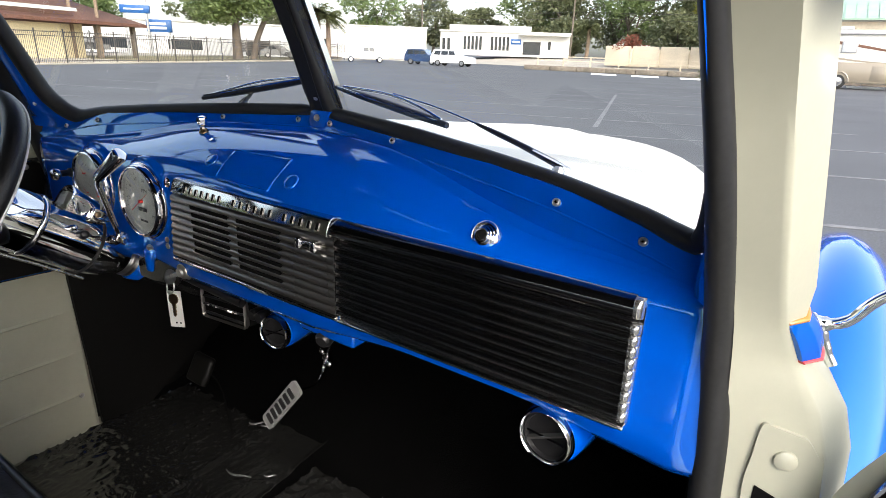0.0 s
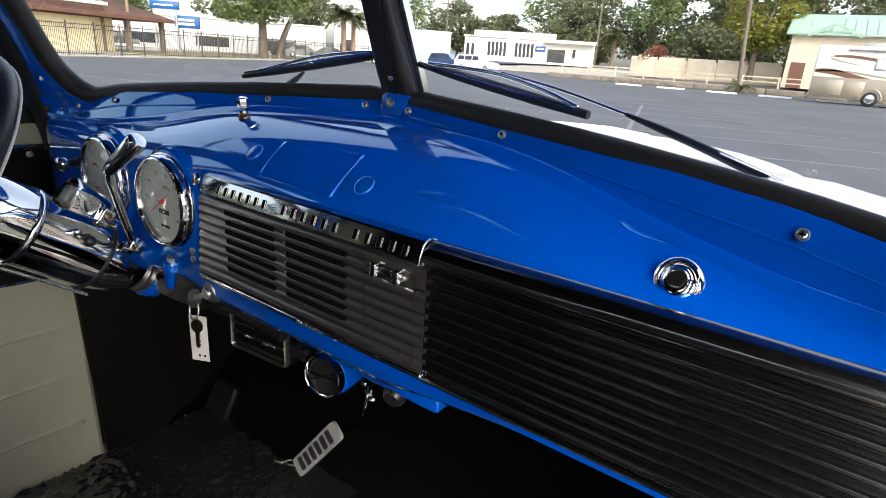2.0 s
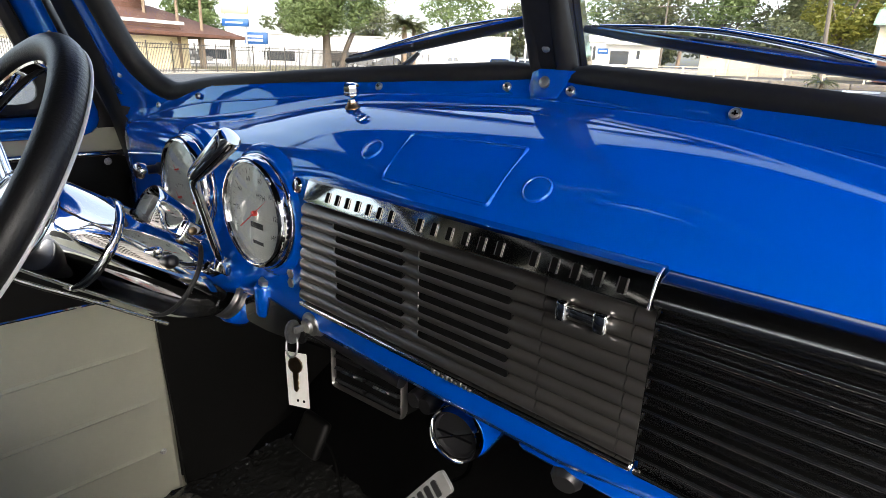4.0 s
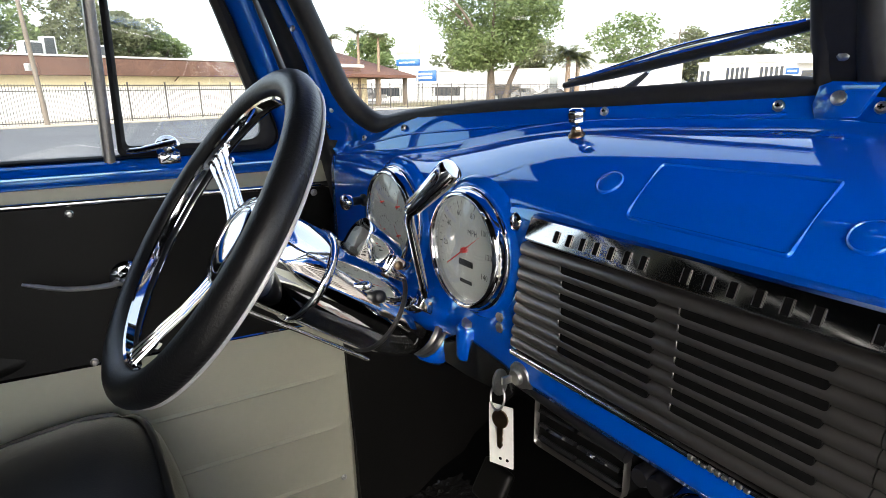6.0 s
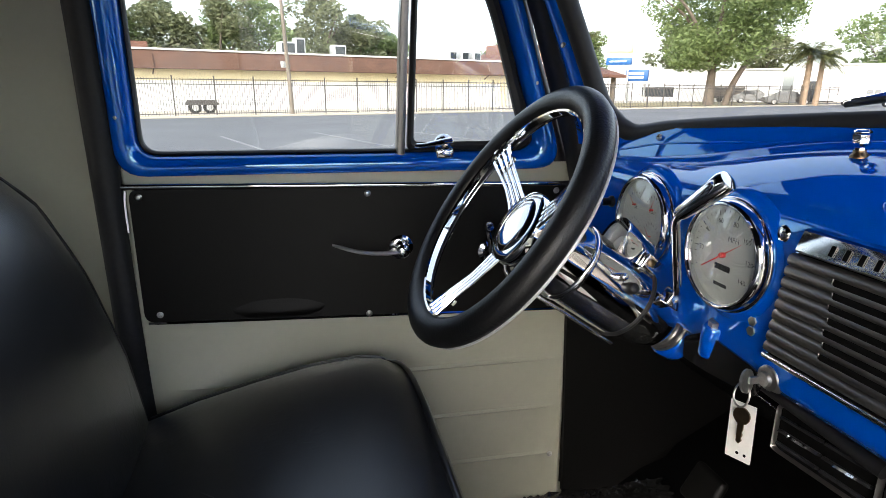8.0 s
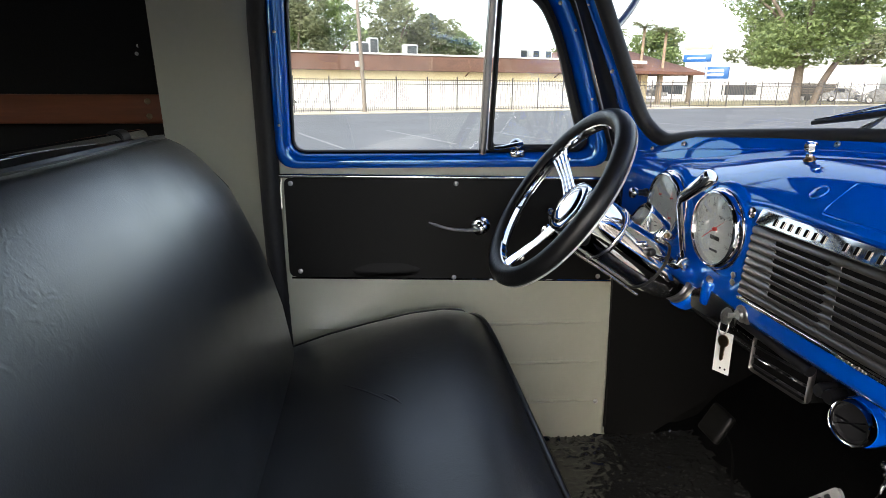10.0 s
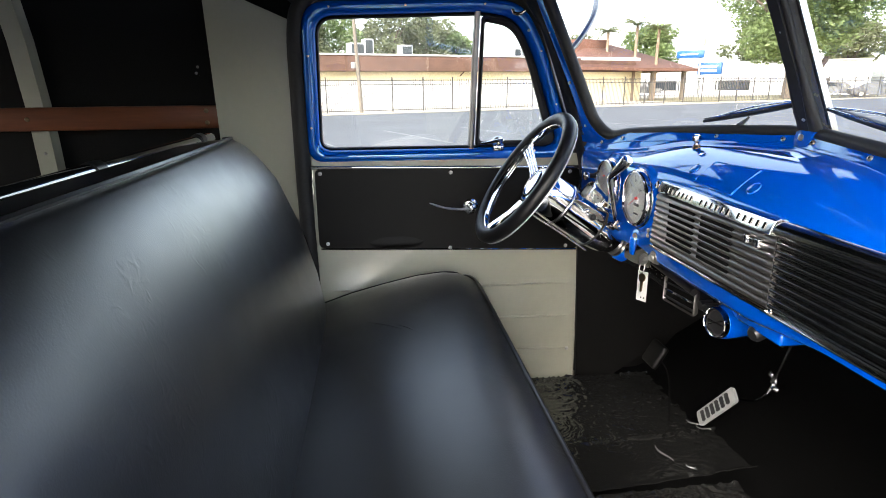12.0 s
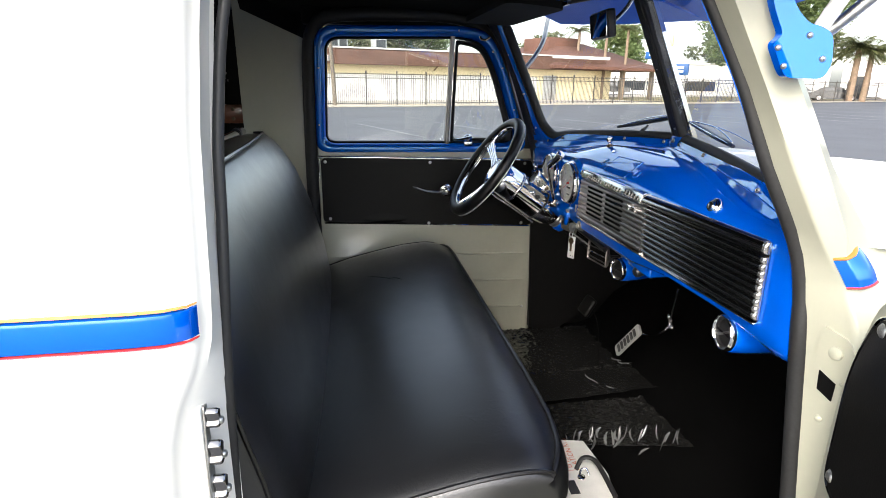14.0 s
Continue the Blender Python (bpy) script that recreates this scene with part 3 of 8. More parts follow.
bm = bmesh.new()
slab(bm, rounded([(0.26, 1.055), (0.97, 1.045), (0.97, 1.190), (0.88, 1.212), (0.36, 1.222), (0.22, 1.15)], [0.05, 0.02, 0.02, 0.1, 0.1, 0.03]), lambda a, z, h: on_jamb(a, z, h), 0.004)
part("plate", bm, CREAM, hp, angle=60)
for a, z, r in ((0.62, 1.186, 0.0105), (0.72, 1.066, 0.0105), (0.38, 1.070, 0.006)):
    bm = bmesh.new()
    turned(bm, on_jamb(a, z, 0.002), on_jamb(a, z, 1) - on_jamb(a, z, 0), [(0, r), (0.004, r * 0.95), (0.006, r * 0.6)], 12)
    part("bolt", bm, CREAM, hp)
bm = bmesh.new()
slab(bm, rounded([(0.32, 1.118), (0.58, 1.108), (0.64, 1.138), (0.35, 1.150)], 0.004), lambda a, z, h: on_jamb(a, z, h + 0.001), 0.0045)
part("slot", bm, VOID, hp, "dark open slot")
bm = bmesh.new()
slab(bm, rounded([(0.66, 1.090), (1.0, 1.070), (1.0, 1.135), (0.73, 1.145)], 0.006), lambda a, z, h: on_jamb(a, z, h + 0.002), 0.009)
part("strap", bm, CREAM, hp)

# rear jamb and outer side of the panel body, one skin
bm = bmesh.new()
JAMB = [(0.709, -1.022), (0.709, -1.027), (0.760, -1.026), (0.764, -1.032), (0.772, -1.036), (0.786, -1.046), (0.794, -1.075), (0.800, -1.5), (0.808, -2.2), (0.805, -3.3), (0.75, -3.3)]
rings = []
for z in (0.5, 0.7, 0.9, 1.02, 1.10, 1.16, 1.20, 1.24, 1.27, 1.29, 1.335, 1.40, 1.5, 1.6, 1.7, 1.8, 1.90):
    low = 1 / (1 + math.exp((z - 1.215) * 45))
    tum = 0.30 * max(0, z - 1.5) ** 2
    ring = []
    for k, (x, y) in enumerate(JAMB):
        flare = low * (0.018 if 2 <= k <= 9 else 0.0)
        back = low * (0.040 if 2 <= k <= 6 else 0.0) + 0.05 * max(0, z - 1.5) * (k < 6) * -1
        ring.append((x + flare - tum + table([(0.5, 0.030), (1.05, 0.028), (1.2, 0.022), (1.3, 0.013), (1.4, 0.0), (1.5, -0.016), (1.65, -0.038), (1.9, -0.09)], z), y - back, z))
    rings.append(ring)
skin(bm, rings, False)
solo("body_side_right", bm, WHITE, "white painted side of the panel body beside the door opening", "body side", kind="structure", angle=50)

# belt stripe painted on a raised bead
stripe = thing("belt_stripe", (0.82, -1.6, 1.29), "blue belt stripe edged in amber and red along the body", "belt stripe")


def bead(z0, z1, lift, y1=-1.0385):
    b = bmesh.new()
    rings = []
    for y, dx in ((y1, -0.024), (-1.044, -0.014), (-1.052, -0.007), (-1.068, 0.0), (-1.10, 0.004), (-1.3, 0.010), (-2.0, 0.016), (-3.28, 0.014)):
        x = 0.806 + lift + dx
        e = 0.0008 if z1 - z0 < 0.02 else 0.002
        rings.append([(x - 6 * e, y, z0), (x, y, z0 + e), (x + 2 * e, y, (z0 + z1) / 2), (x, y, z1 - e), (x - 6 * e, y, z1)])
    skin(b, rings, True)
    return b


part("stripe", bead(1.2825, 1.320, 0.007), BLUE, stripe)
part("upper_line", bead(1.320, 1.3225, 0.0045), ORANGE, stripe, "thin amber line")
part("lower_line", bead(1.2802, 1.2832, 0.0075), RED, stripe, "thin red line")

# stripe end wrapping forward round the pillar
end = thing("belt_stripe_end", (0.735, -0.16, 1.28), "blue stripe end with amber top and red foot on the pillar", "belt stripe")


def on_cowl(a, b_, h=0.0):
    """a from the door edge forward round the cowl, b up the stripe."""
    low, top = Vector((0.748, -0.163, 1.284)), Vector((0.729, -0.181, 1.327))
    p = low.lerp(top, b_)
    n = min(a, 0.21)
    u = max(0, a - 0.21) / 0.79
    f = Vector((0.022 * math.sin(n * 2.2) - (0.008 + 0.020 * b_) * u * u, 0.038 * n + 0.030 * u, 0.016 * n - 0.010 * n * n + (0.006 + 0.012 * b_) * u))
    bulge = 0.006 * math.sin(math.pi * min(1, max(0, b_))) * min(1, u * 2)
    return p + f + Vector((bulge, 0, 0)) + Vector((0.85, -0.45, 0.1)).lerp(Vector((0.95, 0.15, 0.1)), min(1, u * 3)) * h * 1.5


def cowl_band(b0, b1):
    b = bmesh.new()
    rings = []
    for a in (-0.05, 0.0, 0.05, 0.10, 0.15, 0.19, 0.21, 0.25, 0.35, 0.5, 0.7, 0.85, 1.0):
        rings.append([on_cowl(a, b0, -0.004)] + [on_cowl(a, lerp(b0, b1, k / 6), 0.004 + 0.0015 * math.sin(math.pi * k / 6)) for k in range(7)] + [on_cowl(a, b1, -0.004)])
    skin(b, rings, True)
    return b


part("stripe", cowl_band(0.07, 0.89), BLUE, end)
part("upper_line", cowl_band(0.89, 0.99), ORANGE, end)
part("lower_line", cowl_band(0.0, 0.07), RED, end)

# striker on the rear jamb
st = thing("door_striker", (0.785, -1.05, 1.1), "zinc plated door striker bolted to the jamb", "door striker")
bm = bmesh.new()
box(bm, 0.770, 0.795, -1.058, -1.0465, 1.025, 1.190, 0.003)
part("plate", bm, WHITE, st)
bm = bmesh.new()
slab(bm, rounded([(0.770, 1.030), (0.792, 1.030), (0.796, 1.10), (0.788, 1.19), (0.774, 1.188)], 0.004), lambda x, z, h: Vector((x, -1.0455 + h, z)), 0.002)
part("recess", bm, STEEL, st, "plated back plate")
for z, x, k in ((1.172, 0.780, 0.72), (1.126, 0.782, 0.92), (1.074, 0.779, 0.95)):
    bm = bmesh.new()
    hook = rounded([(-0.011, -0.018), (0.004, -0.020), (0.012, -0.012), (0.006, -0.004), (0.011, 0.012), (0.003, 0.019), (-0.008, 0.012), (-0.004, 0.0)], 0.003, 3)
    skin(bm, [[Vector((x + p.x * f * k, -1.044 + d, z + p.y * f * k)) for p in (Vector(q) for q in hook)] for d, f in ((0.0, 1.0), (0.012, 1.0), (0.0145, 0.92), (0.0155, 0.8))])
    tooth = part("hook", bm, GLOVE, st, "dull plated hook", angle=50)
    bm = bmesh.new()
    turned(bm, (x - 0.001, -1.030, z - 0.006), (0, 1, 0), [(0, 0.0055), (0.004, 0.005), (0.0055, 0.003)], 10)
    part("bolt", bm, STEEL, tooth)

# sill of the passenger's opening
bm = bmesh.new()
box(bm, 0.69, 0.83, -1.08, -0.05, 0.45, 0.545, 0.012)
solo("door_sill_right", bm, CREAM, "cream painted door sill", "sill", kind="structure")
bm = bmesh.new()
box(bm, -0.86, -0.74, -1.05, -0.1, 0.42, 0.545, 0.012)
solo("door_sill_left", bm, CREAM, "cream painted sill under the driver's door", "sill", kind="structure")

# ---- dashboard ----
DASH = [(-0.215, 1.245), (-0.190, 1.303), (-0.187, 1.314), (-0.180, 1.3275), (-0.170, 1.3400), (-0.160, 1.3495), (-0.150, 1.3575), (-0.135, 1.3675), (-0.120, 1.3755), (-0.105, 1.3820), (-0.085, 1.3890), (-0.060, 1.3945), (-0.030, 1.3980), (0.0, 1.4000), (0.03, 1.4010)]


def dash_z(y, x=0.0):
    """Height of the rounded dashboard top, smooth between the stations; it bulges in the middle."""
    y = min(max(y, -0.189), -0.001)
    q = min(1, max(0, (abs(x) - 0.17) / 0.26))
    less = 1.35 * q * q * (3 - 2 * q) * table([(-0.186, 0.0), (-0.176, 0.003), (-0.165, 0.0070), (-0.149, 0.0110), (-0.130, 0.0122), (-0.11, 0.0112), (-0.085, 0.0090), (-0.05, 0.0070), (0.0, 0.0055)], y)
    for k in range(1, len(DASH) - 2):
        (ya, za), (yb, zb), (yc, zc), (yd, zd) = DASH[k - 1:k + 3]
        if yb <= y <= yc:
            t, w = (y - yb) / (yc - yb), yc - yb
            mb, mc = (zc - za) / (yc - ya) * w, (zd - zb) / (yd - yb) * w
            return (2 * t ** 3 - 3 * t * t + 1) * zb + (t ** 3 - 2 * t * t + t) * mb + (3 * t * t - 2 * t ** 3) * zc + (t ** 3 - t * t) * mc - less
    return DASH[-2][1] - less


def flange_y(x):
    return table([(0, -0.013), (0.2, -0.054), (0.495, -0.133), (0.6, -0.150), (0.70, -0.172)], abs(x))


def flange_z(x):
    return table([(0, 1.416), (0.2, 1.407), (0.495, 1.381), (0.6, 1.361), (0.70, 1.335)], abs(x))


def dash_end(x):
    return (0.005 if x > 0 else 0.010) * max(0, (abs(x) - (0.654 if x > 0 else 0.63)) / (0.031 if x > 0 else 0.055)) ** 2


dash = thing("dashboard", (0, -0.1, 1.13), "glossy blue painted steel dashboard with ribbed bright panels", "dashboard")
bm = bmesh.new()
rings = []
XS = [-0.685, -0.67, -0.65, -0.62, -0.58] + [(-0.54 + 0.03 * i) for i in range(37)] + [0.58, 0.62, 0.65, 0.66, 0.67, 0.678, 0.685]
for x in XS:
    e = dash_end(x)
    ry, fy, fz = flange_y(x) - 0.010, flange_y(x), flange_z(x)
    li_ = table([(0.15, 0.0), (0.32, 0.020), (0.50, 0.020), (0.58, 0.008), (0.66, 0.0)], x)
    ring = [(x, -0.08, 1.140 + li_), (x, -0.12 + e, 1.133 + li_), (x, -0.165 + e, 1.130 + li_), (x, -0.180 + e, 1.134 + li_), (x, -0.187 + e, 1.146 + 0.6 * li_), (x, -0.188 + e, 1.17), (x, -0.188 + e, 1.24), (x, -0.188 + e, 1.304), (x, -0.1865 + e, 1.3145)]
    y0 = -0.183 + e
    for k in range(17):
        y = lerp(y0, max(ry, y0 + 0.004), (k / 16) ** 1.5)
        ring.append((x, y, dash_z(y - e * 0.5, x)))
    zr = dash_z(max(ry, y0 + 0.004) - e * 0.5, x)
    ym = max(ry, y0 + 0.004)
    g = min(0.016, (ym - y0) * 0.36)
    ring[-3:] = [(x, yy, dash_z(yy - e * 0.5, x) + up * g / 0.016) for yy, up in ((ym - g, -0.001), (ym - 0.7 * g, 0.0052), (ym - 0.35 * g, 0.0050), (ym, -0.003))]
    ring += [(x, fy - 0.004, max(zr + 0.006, fz - 0.014)), (x, fy, fz), (x, fy + 0.006, fz + 0.012), (x, fy + 0.03, fz + 0.012)]
    rings.append(ring)
skin(bm, rings, False)
part("shell", bm, BLUE, dash, angle=50)

# seam where the glass flange is folded up
for x0, x1 in ((-0.64, -0.03), (0.045, 0.64)):
    bm = bmesh.new()
    pipe(bm, [(lerp(x0, x1, k / 20), flange_y(lerp(x0, x1, k / 20)) - 0.0029, flange_z(lerp(x0, x1, k / 20)) - 0.009 - 0.004 * (k / 20 if x0 > 0 else 1 - k / 20)) for k in range(21)], 0.0017, 8)
    part("flange_seam", bm, BLUE, dash, "folded seam along the flange")

# screws along the foot of the glass
for x in (-0.60, -0.50, -0.20, -0.037, 0.039, 0.199, 0.495, 0.597):
    bm = bmesh.new()
    turned(bm, (x, flange_y(x) - 0.003, flange_z(x) - 0.002), (0, -1, 0.4), [(-0.002, 0.0048), (0.0008, 0.0048), (0.0016, 0.0040), (0.0008, 0.0032), (0.0012, 0.0025), (0.0014, 0.0008)], 16)
    scr = part("screw", bm, SCREW, dash, "bright cup-washered screw")
    bm = bmesh.new()
    for a, b_ in ((0.0022, 0.0006), (0.0006, 0.0022)):
        box(bm, x - a, x + a, flange_y(x) - 0.0048, flange_y(x) - 0.0040, flange_z(x) - 0.0015 - b_, flange_z(x) - 0.0015 + b_)
    part("cross_slot", bm, VOID, scr, "dark cross slot")

# folded blue clip at the middle of the flange
bm = bmesh.new()
out = [(-0.006, 1.403), (-0.010, 1.413), (-0.007, 1.428), (0.001, 1.4315), (0.036, 1.4305), (0.029, 1.419), (0.022, 1.404)]
skin(bm, [[(x + (0.002 if x > 0.01 else -0.002) * k, y0 + 0.25 * (1.403 - z) * -0.35 + dy, z) for x, z in out] for k, y0, dy in ((1.5, -0.012, 0.004), (1.0, -0.0215, 0.0), (0.0, -0.0235, 0.0))])
clip = part("centre_clip", bm, BLUE, dash)
bm = bmesh.new()
turned(bm, (0.0085, -0.0232, 1.419), (0, -1, 0.3), [(-0.002, 0.006), (0.0015, 0.0057), (0.003, 0.003)], 12)
part("screw", bm, SCREW, clip, "bright screw head")


def on_dash(x, y, h=0.0):
    d = 0.004
    t = Vector((0, 2 * d, dash_z(y + d, x) - dash_z(y - d, x))).normalized()
    n = Vector((0, -t.z, t.y))
    return Vector((x, y, dash_z(y, x))) + n * h


# blanking plate and two plugs on the top roll
bm = bmesh.new()
out = rounded([(-0.0615, -0.1785), (0.0665, -0.1800), (0.0690, -0.1300), (-0.0640, -0.1330)], [0.004] * 4, 3)
inn = rounded([(-0.0590, -0.1765), (0.0640, -0.1780), (0.0665, -0.1325), (-0.0615, -0.1355)], [0.0035] * 4, 3)
band(bm, out, inn, on_dash, [(0, -0.001), (0.06, 0.0014), (0.30, 0.0026), (0.60, 0.0026), (0.90, 0.0012), (1, 0.0)])
plate = part("blanking_plate", bm, BLUE, dash)
bm = bmesh.new()
skin(bm, [[on_dash(lerp(-0.0590 - 0.0025 * (r / 8), 0.0640 + 0.0025 * (r / 8), k / 6), lerp(-0.1770, -0.1335, r / 8), 0.0010) for k in range(7)] for r in range(9)], False)
part("plate_face", bm, BLUE, plate)
for x, y in ((-0.0965, -0.1575), (0.1000, -0.1640)):
    bm = bmesh.new()
    o = on_dash(x, y, 0)
    turned(bm, o, on_dash(x, y, 1) - o, [(-0.002, 0.0122), (0.0010, 0.0122), (0.0020, 0.0115), (0.0022, 0.0109), (0.0016, 0.0104), (0.0022, 0.007), (0.0025, 0.002)], 32)
    part("plug", bm, BLUE, dash)
# faceted chrome knob on a brass foot, on top
KB = on_dash(-0.191, -0.104, 0)
bm = bmesh.new()
turned(bm, KB, (0, -0.1, 1), [(-0.001, 0.0088), (0.002, 0.0084), (0.004, 0.0062), (0.007, 0.0058)], 16)
k0 = part("knob_foot", bm, KEY, dash, "brass foot")
bm = bmesh.new()
turned(bm, KB, (0.05, -0.12, 1), [(0.005, 0.0058), (0.010, 0.0050), (0.0125, 0.0062), (0.0150, 0.0086), (0.0225, 0.0094), (0.0262, 0.0082), (0.0280, 0.0050), (0.0284, 0.001)], 7)
part("knob", bm, CHROME, k0, "faceted chrome knob", angle=22)
# small light beside the gauges
bm = bmesh.new()
turned(bm, (-0.1845, -0.182, 1.305), (0, -1, 0.2), [(-0.004, 0.0105), (0.003, 0.0105), (0.006, 0.0090), (0.008, 0.0075), (0.009, 0.003)], 18)
part("indicator_lamp", bm, CHROME, dash, "small chrome indicator lamp")
for z in (1.200, 1.188):
    bm = bmesh.new()
    turned(bm, (-0.205, -0.186, z), (0, -1, 0), [(0, 0.006), (0.004, 0.0058), (0.0045, 0.003)], 6)
    part("bolt", bm, STEEL, dash)

# black closing plate in the lip between column and ignition lock
bm = bmesh.new()
slab(bm, rounded([(-0.275, 1.157), (-0.190, 1.150), (-0.176, 1.138), (-0.182, 1.118), (-0.262, 1.108), (-0.310, 1.106), (-0.312, 1.135)], 0.006), lambda a, z, h: Vector((a, -0.1885 - h, z)), 0.0025)
part("closing_plate", bm, GLOSS_TUBE, dash, "black closing plate")

# lighter
li = thing("cigar_lighter", (0.429, -0.172, 1.334), "chrome lighter knob set in the blue dashboard", "lighter")
bm = bmesh.new()
o = Vector((0.428, -0.166, 1.3325))
ax = (0, -1, 0.42)
turned(bm, o, ax, [(0, 0.0185), (0.004, 0.0188), (0.0065, 0.0178), (0.0080, 0.0155), (0.0070, 0.0140), (0.003, 0.0135)], 36, caps=False)
part("bezel", bm, CHROME, li)
bm = bmesh.new()
turned(bm, o, ax, [(0.001, 0.0145), (0.0042, 0.0140), (0.0044, 0.011)], 28)
part("groove", bm, VOID, li, "dark groove")
bm = bmesh.new()
turned(bm, o, ax, [(0.002, 0.0138), (0.0072, 0.0136), (0.0082, 0.0126), (0.0080, 0.0116), (0.0108, 0.0114), (0.0118, 0.0104), (0.0116, 0.0096), (0.0140, 0.0094), (0.0150, 0.0084), (0.0144, 0.0070), (0.0142, 0.002)], 36)
knob = part("knob", bm, CHROME, li, angle=30)
bm = bmesh.new()
turned(bm, o, ax, [(0.0140, 0.0068), (0.0148, 0.0066), (0.0152, 0.0050), (0.0153, 0.001)], 24)
part("cap", bm, GLOSS_TUBE, knob, "black centre with a small mark")

# ---- ribbed centre panel: speaker grille, ash tray, badge ----
FACE = -0.190
grille = thing("speaker_grille", (0.02, FACE, 1.17), "ribbed stainless speaker grille with dark slots", "speaker grille")
bm = bmesh.new()
slab(bm, rounded([(-0.176, 1.176), (0.2135, 1.176), (0.2135, 1.315), (-0.15, 1.315), (-0.163, 1.285)], [0.004, 0.002, 0.002, 0.014, 0.02]), lambda x, z, h: Vector((x, FACE + 0.003 - h, z)), 0.003)
part("backing", bm, VOID, grille)
RIBS = 9
RIB = ((0.001, -0.0062), (-0.0028, -0.0061), (-0.0062, -0.0050), (-0.0078, -0.0022), (-0.0076, 0.0018), (-0.0060, 0.0045), (-0.0034, 0.0060), (0.001, 0.0062))


def ribs(x0, x1, parent, slope=0.0):
    for k in range(RIBS):
        z = 1.1855 + k * 0.0124
        b = bmesh.new()
        skin(b, [[(x, FACE + dy, z + dz) for dy, dz in RIB] for x in (x0 + slope * k, x0 + slope * k + 0.003, x1)])
        part("rib", b, DARK_CHROME, parent)


ribs(-0.176, 0.1338, grille, 0.0015)
for k in range(1, RIBS - 1):
    z = 1.1855 + (k + 0.5) * 0.0124
    for a, b in ((-0.108 - 0.002 * (k % 2), -0.012), (0.008, 0.105 + 0.002 * (k % 2))):
        bm = bmesh.new()
        slab(bm, rounded([(a, z - 0.0037), (b, z - 0.0037), (b, z + 0.0037), (a, z + 0.0037)], 0.003, 4), lambda p, q, h: Vector((p, FACE - h, q)), 0.0072)
        slot = part("slot", bm, VOID, grille, "dark open slot")
        bm = bmesh.new()
        box(bm, a - 0.0012, a + 0.0004, FACE - 0.0076, FACE - 0.003, z - 0.0030, z + 0.0030, 0.0005, 1)
        part("slot_edge", bm, DARK_CHROME, slot, "cut edge")
bm = bmesh.new()
skin(bm, [[(x, FACE + dy - (0.016 * (x + 0.152) if dy < 0 else 0), z) for dy, z in ((0.001, 1.2945), (-0.008, 1.2950), (-0.0125, 1.2980), (-0.0123, 1.2990), (-0.0052, 1.3170), (-0.0030, 1.3188), (0.005, 1.3198))] for x in (-0.152, -0.145, -0.138, 0.2130)])
strip = part("badge_strip", bm, STRIP, grille, "bright chrome badge strip", angle=25)
for x0, step, n_ in ((-0.1135, 0.0152, 7), (0.0130, 0.0167, 6), (0.1270, 0.0166, 5)):
    for i in range(n_):
        x = x0 + step * i
        bm = bmesh.new()
        slab(bm, rounded([(x - 0.0030, 1.3022), (x + 0.0030, 1.3022), (x + 0.0030, 1.3116), (x - 0.0030, 1.3116)], 0.0012, 2), lambda a, z, h: Vector((a, FACE - 0.0125 - 0.016 * (a + 0.152) + 0.40 * (z - 1.2985) - h, z)), 0.0010)
        letter = part("bar", bm, VOID, strip, "dark raised bar")
        bm = bmesh.new()
        for a, b_ in ((x - 0.0031, x - 0.0025), (x + 0.0025, x + 0.0031)):
            slab(bm, [(a, 1.3022), (b_, 1.3022), (b_, 1.3116), (a, 1.3116)], lambda a_, z, h: Vector((a_, FACE - 0.0125 - 0.016 * (a_ + 0.152) + 0.40 * (z - 1.2985) - 0.0006 - h, z)), 0.0007)
        part("bar_edge", bm, DARK_CHROME, letter, "dull edge")
bm = bmesh.new()
box(bm, -0.178, 0.2135, FACE - 0.008, FACE + 0.002, 1.1715, 1.1775, 0.002)
part("lower_edge", bm, CHROME, grille)
bm = bmesh.new()
for k in range(9):
    box(bm, 0.027 + k * 0.0052, 0.0308 + k * 0.0052, FACE - 0.0095, FACE - 0.0075, 1.1722, 1.1768 - 0.001 * (k % 3), 0.0005, 1)
part("worn_mark", bm, DIVISION, grille, "worn bright mark on the lower edge")

tray = thing("ash_tray", (0.17, FACE, 1.18), "ribbed stainless ash tray front with a small handle", "ash tray")
ribs(0.1344, 0.2004, tray)
bm = bmesh.new()
for a, b in ((0.148, 0.156), (0.176, 0.186)):
    box(bm, a, b, FACE - 0.016, FACE - 0.005, 1.268, 1.283, 0.002)
box(bm, 0.155, 0.177, FACE - 0.013, FACE - 0.007, 1.272, 1.279, 0.001)
part("handle", bm, CHROME, tray, "bright pull")
for a in (0.13385, 0.20045):
    bm = bmesh.new()
    box(bm, a, a + 0.0005, FACE - 0.0030, FACE, 1.18, 1.294)
    part("edge", bm, VOID, tray)
ribs(0.2010, 0.2140, grille)
bm = bmesh.new()
pipe(bm, smooth_path([(0.2130, FACE - 0.0190, 1.2975), (0.2132, FACE - 0.0165, 1.307), (0.2134, FACE - 0.011, 1.3175), (0.2134, FACE - 0.004, 1.3205)], 4), 0.0009, 8)
part("strip_end", bm, CHROME, strip)

